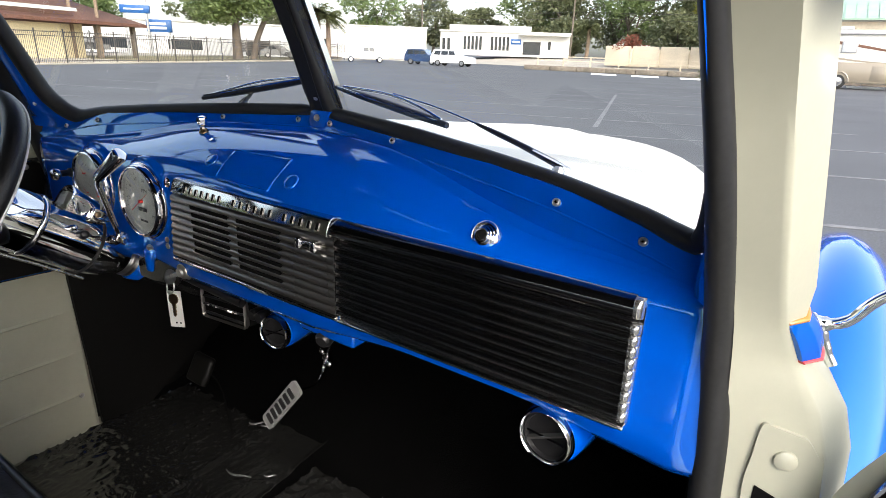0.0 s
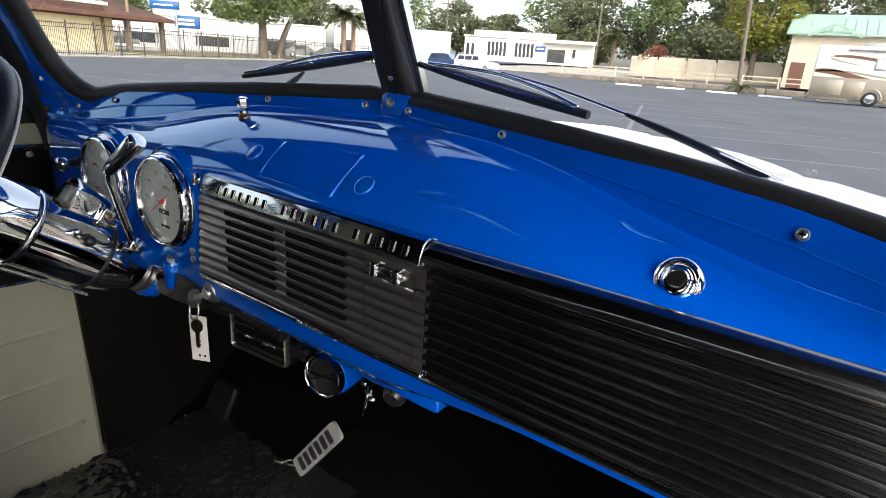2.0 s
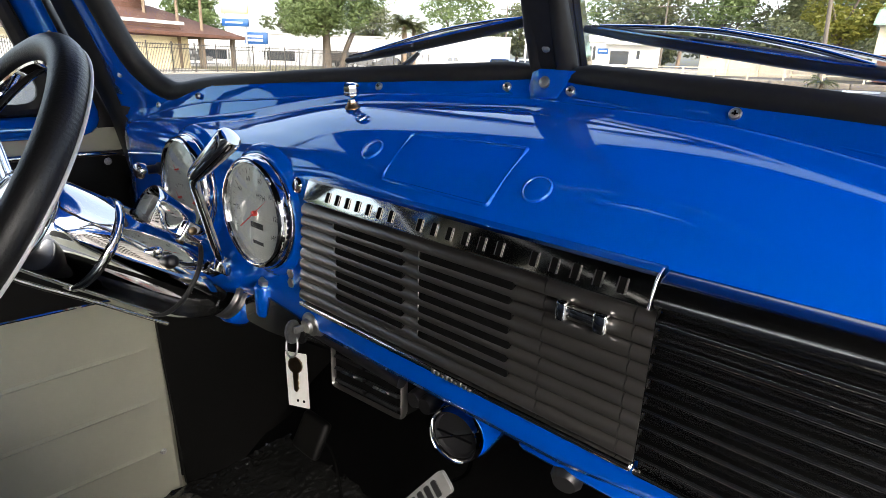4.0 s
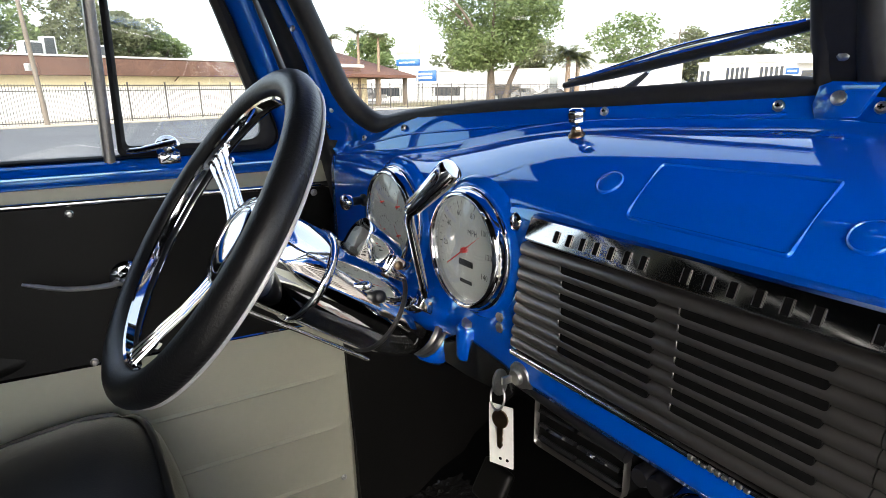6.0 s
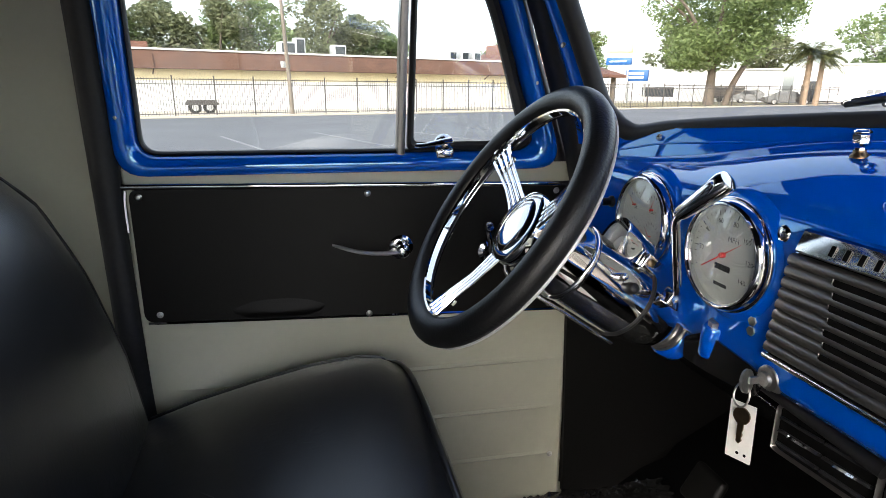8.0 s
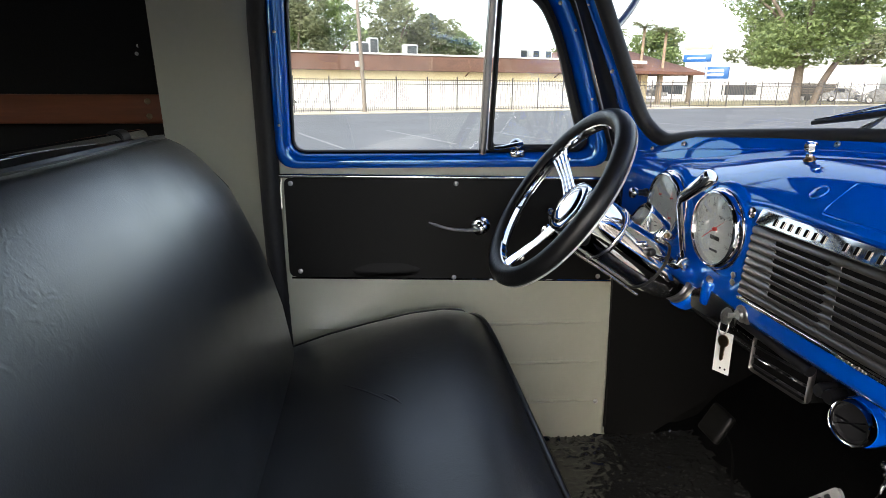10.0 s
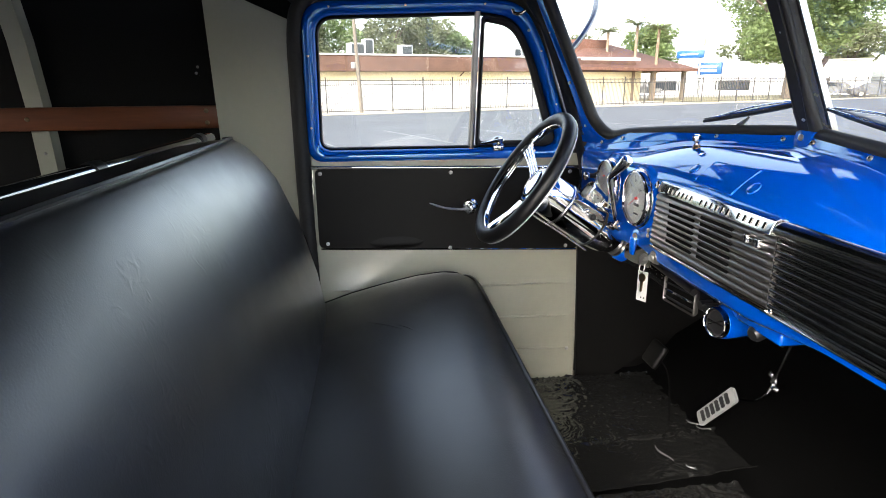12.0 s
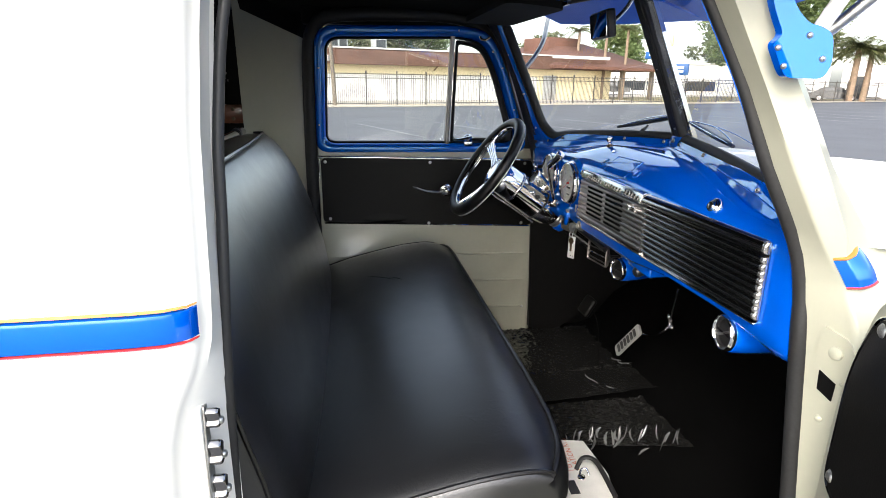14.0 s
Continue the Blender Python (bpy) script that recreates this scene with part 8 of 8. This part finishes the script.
# palms by the porch
for k, (x, y, h) in enumerate(((-54.6, 21.3, 6.4), (-53.4, 23.6, 6.9), (-52.7, 25.4, 6.5))):
    palm((x, y, 0), h, "slim palm in front of the porch", 60 + k, 0.13, 18, 1.5)
palm((-52.0, 50.0, 0), 5.4, "stout palm beside the street", 70, 0.28, 56, 2.3)
palm((-51.4, 51.0, 0), 5.0, "stout palm beside the street", 71, 0.25, 56, 2.2)
palm((-33.5, 88, 1.1), 4.6, "cabbage palm with a drooping skirt", 72, 0.25, 40, 2.6, True)
palm((-26.0, 88, 1.1), 4.0, "cabbage palm with a drooping skirt", 73, 0.25, 36, 2.1, True)
palm((-8.0, 72, 1.1), 5.6, "cabbage palm with a drooping skirt", 74, 0.22, 30, 1.9, True)
palm((-9.2, 55.0, 0.0), 0.6, "small bushy palm at the foot of the pole", 75, 0.12, 22, 1.3)
# woods behind the street
WOODS = [(-92, 62, 11, 6), (-84, 72, 9, 5), (-76, 88, 13, 7), (-68, 96, 10, 6), (-60, 100, 8, 5), (-50, 104, 17, 8), (-42, 100, 18, 8), (-36, 108, 19, 8), (-30, 98, 17, 7), (-24, 104, 18, 8), (-18, 96, 17, 7), (-12, 102, 18, 8), (-6, 98, 17, 7), (0, 104, 18, 8), (6, 98, 16, 7), (14, 102, 18, 8), (22, 100, 17, 8), (-104, 50, 10, 6), (-110, 38, 9, 6)]
for k, (x, y, h, sp) in enumerate(WOODS):
    tree((x, y, 1.0), h, sp, 2.6, 5000, 0.36, (LEAF_DARK, LEAF_DARK, LEAF)[k % 3], "tall dark tree in the woods beyond the street", 90 + k, group="woods")
for k, (x, y, h, sp) in enumerate(((-46, 92, 7, 5), (-38, 91, 6, 4), (-20, 88, 6.5, 4.5), (-14, 86, 6, 4.5), (-3, 86, 7, 5), (5, 88, 7, 5))):
    tree((x, y, 1.0), h, sp, 0.8, 2600, 0.32, LEAF_DARK, "dense dark shrub tree at the edge of the woods", 130 + k, group="woods")
tree((-10.5, 66, 1.0), 10.5, 4.2, 2.8, 3600, 0.26, LEAF_YELLOW, "yellow-green tree beside the street", 150)
tree((-21.0, 69, 1.0), 2.6, 2.3, 0.5, 1500, 0.16, LEAF_RED, "rust-red bush over the garden wall", 151, trunk_r=0.1)

# ---- far buildings ----
def long_block(name, a, b_, depth, z0, z1, material, label, openings=(), door_mat=None):
    """A flat-roofed block from a to b, with its openings cut as recessed panes."""
    a, b_ = Vector((*a, 0)), Vector((*b_, 0))
    d = (b_ - a).normalized()
    n_ = Vector((-d.y, d.x, 0))
    if n_.dot(a) < 0:
        n_ = -n_
    t = thing(name, (a + b_) / 2 + n_ * depth / 2 + Vector((0, 0, z0)), label, "building")
    ln = (b_ - a).length
    m = Matrix((d, n_, Vector((0, 0, 1)))).transposed().to_4x4()
    m.translation = a
    q = bmesh.new()
    box(q, 0, ln, 0, depth, z0, z1, 0, 1, m)
    part("wall", q, material, t)
    q = bmesh.new()
    box(q, -0.15, ln + 0.15, -0.15, depth + 0.15, z1, z1 + 0.22, 0.03, 1, m)
    part("roof_edge", q, ROOF_WHITE, t)
    for s0, s1, y0, y1 in openings:
        q = bmesh.new()
        box(q, s0, s1, -0.03, 0.04, z0 + y0, z0 + y1, 0, 1, m)
        w_ = part("window", q, DARK_GLASS, t)
        q = bmesh.new()
        for e0, e1, f0, f1 in ((s0 - 0.06, s0, y0, y1), (s1, s1 + 0.06, y0, y1), (s0 - 0.06, s1 + 0.06, y1, y1 + 0.06), (s0 - 0.06, s1 + 0.06, y0 - 0.08, y0)):
            box(q, e0, e1, -0.07, 0.02, z0 + f0, z0 + f1, 0, 1, m)
        part("frame", q, ROOF_WHITE, w_)
    return t, m


# long white store block with dark openings
long_block("store_block", (-86, 30), (-66, 60), 14, 0.0, 4.1, RENDER_WHITE, "long low white store block with dark shop windows", [(1 + k * 8.8, 5.2 + k * 8.8, 0.6, 1.9) for k in range(4)])
long_block("white_warehouse", (-69, 64.5), (-55.5, 76.5), 18, 0.2, 4.75, RENDER_WHITE, "plain white warehouse beside the street", [(1.2, 3.2, 0.2, 2.6)])
wb, wm = long_block("white_office", (-48.0, 69.5), (-32.2, 78.0), 10, 1.15, 4.2, RENDER_WHITE, "small white office with tall narrow windows",
                    [(3.3 + 0.55 * k, 3.65 + 0.55 * k, 0.75, 2.55) for k in range(5)] + [(7.1 + 0.55 * k, 7.45 + 0.55 * k, 0.75, 2.55) for k in range(5)] + [(11.6, 14.0, 0.3, 2.0), (0.3, 0.7, 0.6, 2.2), (1.0, 1.4, 0.6, 2.2), (15.0, 15.4, 1.0, 2.1)])
bm = bmesh.new()
box(bm, 1.2, 12.6, 0.4, 9, 4.42, 5.15, 0.05, 1, wm)
part("upper_parapet", bm, RENDER_WHITE, wb)
bm = bmesh.new()
box(bm, 9.9, 11.3, -0.10, -0.02, 2.75, 3.45, 0.02, 1, wm)
sg = part("name_board", bm, SIGN_BLUE, wb)
bm = bmesh.new()
box(bm, 10.1, 11.1, -0.14, -0.105, 3.0, 3.2, 0, 1, wm)
part("bar", bm, SIGN_WHITE, sg)
bm = bmesh.new()
box(bm, 11.0, 17.9, -1.0, 0.0, 3.95, 4.12, 0.02, 1, wm)
part("canopy", bm, ROOF_WHITE, wb)
hut, _ = long_block("garden_hut", (-25.2, 76), (-21.2, 77), 3, 1.1, 2.9, CREAM_WALL, "small hut behind the garden wall")
# garden wall in bays
for k in range(5):
    x = -23.2 + 3.05 * k
    w_ = thing("garden_wall", (x + 1.4, 67.5, 0.9), "cream rendered bay of a garden wall", "garden wall", "garden wall bays")
    bm = bmesh.new()
    box(bm, x, x + 2.85, 67.2 + 0.15 * k, 67.5 + 0.15 * k, 0.6, 2.75 + 0.02 * k, 0.06, 2)
    part("bay", bm, CREAM_WALL, w_)
    bm = bmesh.new()
    box(bm, x + 2.85, x + 3.05, 67.1 + 0.15 * k, 67.6 + 0.15 * k, 0.6, 2.5, 0.03, 2)
    part("pier", bm, CREAM_WALL, w_)
# kerb wall with a rail on top, wheel stops before it
for k in range(12):
    bm = bmesh.new()
    box(bm, -28.5 + 3.0 * k, -25.55 + 3.0 * k, 57.3, 57.75, 0, 0.48, 0.04)
    solo("kerb_stone", bm, STONE_KERB, "grey-brown stone block of the kerb wall", "kerb stone", "kerb wall")
rail = thing("street_rail", (-12, 59.5, 0.1), "pale tubular street railing", "railing")
bm = bmesh.new()
for z in (0.95, 1.35):
    box(bm, -28, 8, 59.4, 59.5, z, z + 0.10)
part("rails", bm, CREAM_WALL, rail)
for k in range(13):
    bm = bmesh.new()
    box(bm, -28 + 3.0 * k, -27.86 + 3.0 * k, 59.38, 59.52, 0, 1.48)
    part("post", bm, CREAM_WALL, rail)
for x in (-18.4, -14.8, -10.8, -7.0, -3.2, 0.6):
    bm = bmesh.new()
    skin(bm, [[(x + s, 50.6 + y, z) for y, z in ((-0.13, 0), (-0.10, 0.13), (0.10, 0.13), (0.13, 0))] for s in (0, 0.03, 2.2, 2.23)])
    solo("wheel_stop", bm, SIGN_WHITE, "white painted concrete wheel stop", "wheel stop", "wheel stops")
# building with the pale green metal roof
gb, gm = long_block("green_roofed_building", (-7.3, 64.0), (14, 65.2), 12, 0.6, 5.2, CREAM_WALL, "cream building with a pale green metal roof")
bm = bmesh.new()
skin(bm, [[gm @ Vector((s, y, z)) for y, z in ((-0.6, 5.3), (-0.6, 5.45), (2.5, 6.9), (6, 7.6), (12.6, 5.45), (12.6, 5.3))] for s in (-0.5, 22)])
rf = part("roof", bm, GREEN_ROOF, gb, "pale green metal roof")
for k in range(26):
    bm = bmesh.new()
    skin(bm, [[gm @ Vector((-0.4 + 0.85 * k + s, y, z)) for y, z in ((-0.6, 5.45), (-0.6, 5.52), (2.5, 6.97), (2.5, 6.9))] for s in (0, 0.06)])
    part("seam", bm, GREEN_ROOF, rf)
bm = bmesh.new()
vs = [gm @ Vector((s, -0.65, z)) for s, z in ((1.2, 5.1), (3.2, 6.1), (5.4, 5.1), (5.4, 5.4), (3.2, 6.4), (1.2, 5.4))]
skin(bm, [vs, [v + Vector((0, 0.2, 0)) for v in vs]])
part("gable_trim", bm, GREEN_ROOF, gb)
bm = bmesh.new()
box(bm, 0.4, 1.6, -0.05, 0.05, 0.6, 2.9, 0, 1, gm)
part("doorway", bm, RV_BROWN, gb, "brown doorway")

# signs beside the street
def pole_sign(at, z0, z1, w, face, label, bars=1, two=None):
    s = thing("pole_sign", at, label, "sign", "street signs")
    x, y = at[:2]
    d = Vector((0.72, 0.69, 0)).normalized()
    m = Matrix((d, Vector((-d.y, d.x, 0)), Vector((0, 0, 1)))).transposed().to_4x4()
    m.translation = Vector((x, y, 0))
    for o in (-w * 0.38, w * 0.38):
        b = bmesh.new()
        box(b, o - 0.09, o + 0.09, -0.09, 0.09, 0, z0 + 0.05, 0, 1, m)
        part("leg", b, METAL_GREY, s)
    b = bmesh.new()
    box(b, -w / 2, w / 2, -0.18, 0.18, z0, z1, 0.03, 1, m)
    f = part("panel", b, face, s)
    b = bmesh.new()
    for k in range(bars):
        zc = lerp(z0, z1, (k + 1) / (bars + 1))
        box(b, -w * 0.36, w * 0.30, -0.2, -0.185, zc - (z1 - z0) * 0.10, zc + (z1 - z0) * 0.10, 0, 1, m)
    part("bar", b, SIGN_WHITE, f)
    if two:
        b = bmesh.new()
        box(b, -w / 2, w / 2, -0.18, 0.18, two[0], two[1], 0.03, 1, m)
        part("upper_panel", b, two[2], s)
        for o in (-w * 0.38, w * 0.38):
            b = bmesh.new()
            box(b, o - 0.07, o + 0.07, -0.07, 0.07, z1, two[0] + 0.02, 0, 1, m)
            part("leg", b, METAL_GREY, s)


pole_sign((-64.5, 35.3, 0), 4.35, 5.15, 3.0, SIGN_BLUE, "blue roadside sign with a yellow panel above", 1, (5.7, 6.9, SIGN_YELLOW))
pole_sign((-63.4, 37.2, 0), 2.5, 3.8, 2.6, SIGN_BLUE, "low blue roadside sign with pale bars", 2)

# ---- cars ----
def car(at, heading, length, width, height, material, label, kind_="suv"):
    c = thing("car", at, label, "car", "cars in the street")
    m = Matrix.Translation(Vector(at)) @ Matrix.Rotation(heading, 4, "Z")
    L, W, H = length / 2, width / 2, height
    if kind_ == "suv":
        prof = [(-L, 0.35), (-L, 0.95), (-L * 0.97, H * 0.62), (-L * 0.86, H * 0.96), (-L * 0.5, H), (L * 0.1, H * 0.98), (L * 0.40, H * 0.64), (L * 0.92, H * 0.55), (L, H * 0.42), (L, 0.35)]
    elif kind_ == "pickup":
        prof = [(-L, 0.45), (-L, H * 0.56), (-L * 0.15, H * 0.56), (-L * 0.12, H * 0.95), (0.0, H), (L * 0.30, H * 0.97), (L * 0.50, H * 0.62), (L * 0.95, H * 0.56), (L, H * 0.42), (L, 0.45)]
    else:
        prof = [(-L, 0.32), (-L, H * 0.58), (-L * 0.82, H * 0.66), (-L * 0.45, H * 0.97), (-L * 0.1, H), (L * 0.18, H * 0.95), (L * 0.48, H * 0.62), (L * 0.93, H * 0.52), (L, H * 0.4), (L, 0.32)]
    b = bmesh.new()
    skin(b, [[m @ Vector((x, y * (0.86 if z > H * 0.66 and abs(y) > W * 0.9 else 1), z)) for x, z in prof] for y in (-W, -W * 0.93, W * 0.93, W)])
    part("body", b, material, c)
    x0, x1 = (-L * 0.84, L * 0.30) if kind_ == "suv" else ((-L * 0.10, L * 0.42) if kind_ == "pickup" else (-L * 0.6, L * 0.36))
    for s in (-1, 1):
        n_ = 3 if kind_ == "suv" else 2
        for k in range(n_):
            a, e = lerp(x0, x1, k / n_) + 0.05, lerp(x0, x1, (k + 1) / n_) - 0.05
            b = bmesh.new()
            skin(b, [[m @ Vector((xx, s * W * yy, zz)) for xx, zz, yy in ((a, H * 0.665, 0.995), (e, H * 0.665, 0.995), (e - (0.15 if k == n_ - 1 else 0), H * 0.90, 0.90), (a + (0.1 if k == 0 else 0), H * 0.90, 0.90))], [m @ Vector((xx, s * W * yy * 1.012, zz)) for xx, zz, yy in ((a, H * 0.665, 0.995), (e, H * 0.665, 0.995), (e - (0.15 if k == n_ - 1 else 0), H * 0.90, 0.90), (a + (0.1 if k == 0 else 0), H * 0.90, 0.90))]])
            part("window", b, DARK_GLASS, c)
    for sx in (-0.62, 0.62):
        for s in (-1, 1):
            o = m @ Vector((sx * L, s * (W - 0.2), 0.34))
            ax = (m.to_3x3() @ Vector((0, s, 0)))
            b = bmesh.new()
            turned(b, o, ax, [(0, 0.30), (0.04, 0.34), (0.18, 0.34), (0.22, 0.29)], 18)
            t_ = part("tyre", b, TYRE, c)
            b = bmesh.new()
            turned(b, o, ax, [(0.17, 0.20), (0.225, 0.21), (0.228, 0.10), (0.22, 0.02)], 14)
            part("rim", b, RIM, t_)
    b = bmesh.new()
    box(b, L - 0.06, L + 0.02, -W * 0.85, -W * 0.5, H * 0.40, H * 0.50, 0, 1, m)
    part("headlight", b, SIGN_WHITE, c)
    b = bmesh.new()
    box(b, L - 0.06, L + 0.02, W * 0.5, W * 0.85, H * 0.40, H * 0.50, 0, 1, m)
    part("headlight", b, SIGN_WHITE, c)
    return c


car((-36.0, 54.8, 0.0), radians(8), 4.7, 1.9, 1.75, CAR_WHITE, "white estate car in the street beyond the kerb")
car((-40.4, 55.5, 0.0), radians(8), 4.4, 1.85, 1.7, CAR_NAVY, "dark blue estate car following in the street")
car((-54.0, 50.0, 0), radians(60), 4.8, 1.8, 1.5, CAR_DARK, "dark saloon parked beyond the fence", "saloon")
car((-47.2, 52.8, 0), radians(45), 5.4, 1.95, 1.85, CAR_SILVER, "silver pickup truck by the street", "pickup")
car((-72.0, 33.0, 0), radians(65), 5.2, 1.9, 1.8, CAR_DARK, "dark pickup parked near the porch", "pickup")
car((-62.0, 52.5, 0), radians(55), 4.8, 1.9, 1.6, CAR_DARK, "dark saloon behind the tree", "saloon")

# slatted stake trailer behind the tree
stake = thing("stake_trailer", (-68.0, 53.0, 0), "dark slatted stake trailer parked behind the tree", "trailer")
SM = Matrix.Translation((-68.0, 53.0, 0)) @ Matrix.Rotation(radians(50), 4, "Z")
bm = bmesh.new()
box(bm, -2.3, 2.3, -0.9, 0.9, 0.55, 0.72, 0.02, 1, SM)
part("bed", bm, IRON, stake)
for k in range(5):
    for y in (-0.9, 0.88):
        bm = bmesh.new()
        box(bm, -2.3, 2.3, y, y + 0.04, 0.85 + 0.27 * k, 0.98 + 0.27 * k, 0.01, 1, SM)
        part("slat", bm, TIMBER, stake)
for k in range(5):
    bm = bmesh.new()
    box(bm, -2.3 + 1.13 * k, -2.2 + 1.13 * k, -0.95, -0.90, 0.6, 2.1, 0.01, 1, SM)
    part("post", bm, IRON, stake)
for x in (-0.5, 0.5):
    bm = bmesh.new()
    turned(bm, SM @ Vector((x, -0.92, 0.36)), SM.to_3x3() @ Vector((0, 1, 0)), [(0, 0.28), (0.03, 0.36), (0.2, 0.36), (0.23, 0.28)], 16)
    part("tyre", bm, TYRE, stake)

# ---- motor coach ----
rvh = thing("motor_coach", (1.0, 48.7, 0), "ivory motor coach with brown swoosh stripes", "motor home")
bm = bmesh.new()
box(bm, -3.9, 6.5, 47.4, 49.9, 0.42, 3.75, 0.12, 3)
body = part("body", bm, RV_WHITE, rvh)


def swoosh(pts, w, mt):
    b = bmesh.new()
    pts = smooth_path([Vector((x, 47.385, z)) for x, z in pts], 6)
    n_ = len(pts)
    skin(b, [[p + Vector((0, 0, w * math.sin(math.pi * min(1, 0.1 + i / n_)) ** 0.7)), p - Vector((0, 0, w * 0.2)), p + Vector((0, 0.03, 0))] for i, p in enumerate(pts)])
    part("swoosh", b, mt, body)


swoosh([(-3.8, 2.05), (-3.2, 2.0), (-2.5, 1.9), (-0.5, 1.45), (2, 0.95), (5, 0.75)], 0.30, RV_BROWN)
swoosh([(-3.8, 2.1), (-2.0, 2.08), (1, 1.75), (5, 1.6)], 0.10, RV_TAN)
swoosh([(-2.9, 3.05), (-1.5, 2.98), (1.0, 2.62), (4, 2.1)], 0.16, RV_BROWN)
swoosh([(-2.9, 3.1), (-3.05, 2.9), (-2.4, 2.72), (-1.0, 2.5)], 0.08, RV_TAN)
bm = bmesh.new()
box(bm, -3.86, 6.4, 47.37, 47.42, 0.45, 1.72, 0.01, 1)
sk = part("skirt", bm, RV_TAN, rvh)
for x in (-3.2, -2.0, 1.4, 2.9, 4.4):
    bm = bmesh.new()
    box(bm, x, x + 1.2, 47.355, 47.375, 0.60, 1.55, 0.01, 1)
    part("locker_door", bm, RV_TAN, sk)
bm = bmesh.new()
box(bm, -0.55, 0.35, 47.35, 47.42, 2.3, 3.05, 0.03, 2)
wnd = part("window_frame", bm, METAL_GREY, rvh)
bm = bmesh.new()
box(bm, -0.47, 0.27, 47.335, 47.352, 2.38, 2.97, 0.02, 1)
part("pane", bm, SIGN_WHITE, wnd)
bm = bmesh.new()
box(bm, 1.9, 4.4, 47.36, 47.42, 2.45, 3.25, 0.04, 2)
part("window", bm, DARK_GLASS, rvh)
bm = bmesh.new()
box(bm, -2.2, 5.5, 47.25, 47.42, 3.45, 3.56, 0.03, 2)
part("awning_roll", bm, METAL_GREY, rvh)
for x in (-1.4, 3.0):
    bm = bmesh.new()
    box(bm, x, x + 1.3, 48.2, 49.3, 3.75, 4.0, 0.06, 2)
    part("roof_unit", bm, METAL_GREY, rvh)
for x in (-0.35, 5.4):
    bm = bmesh.new()
    turned(bm, (x, 47.62, 0.50), (0, -1, 0), [(0, 0.42), (0.04, 0.50), (0.20, 0.50), (0.26, 0.42)], 22)
    t_ = part("tyre", bm, TYRE, rvh)
    bm = bmesh.new()
    turned(bm, (x, 47.62, 0.50), (0, -1, 0), [(0.2, 0.29), (0.27, 0.30), (0.26, 0.12), (0.30, 0.06)], 18)
    part("rim", bm, CHROME, t_)
    bm = bmesh.new()
    pipe(bm, [(x + 0.62 * math.cos(a), 47.37, 0.46 + 0.66 * math.sin(a)) for a in [math.pi * k / 10 for k in range(11)]], 0.05, 6)
    part("wheel_arch", bm, RV_TAN, rvh)

rvh.location.x += 0.35
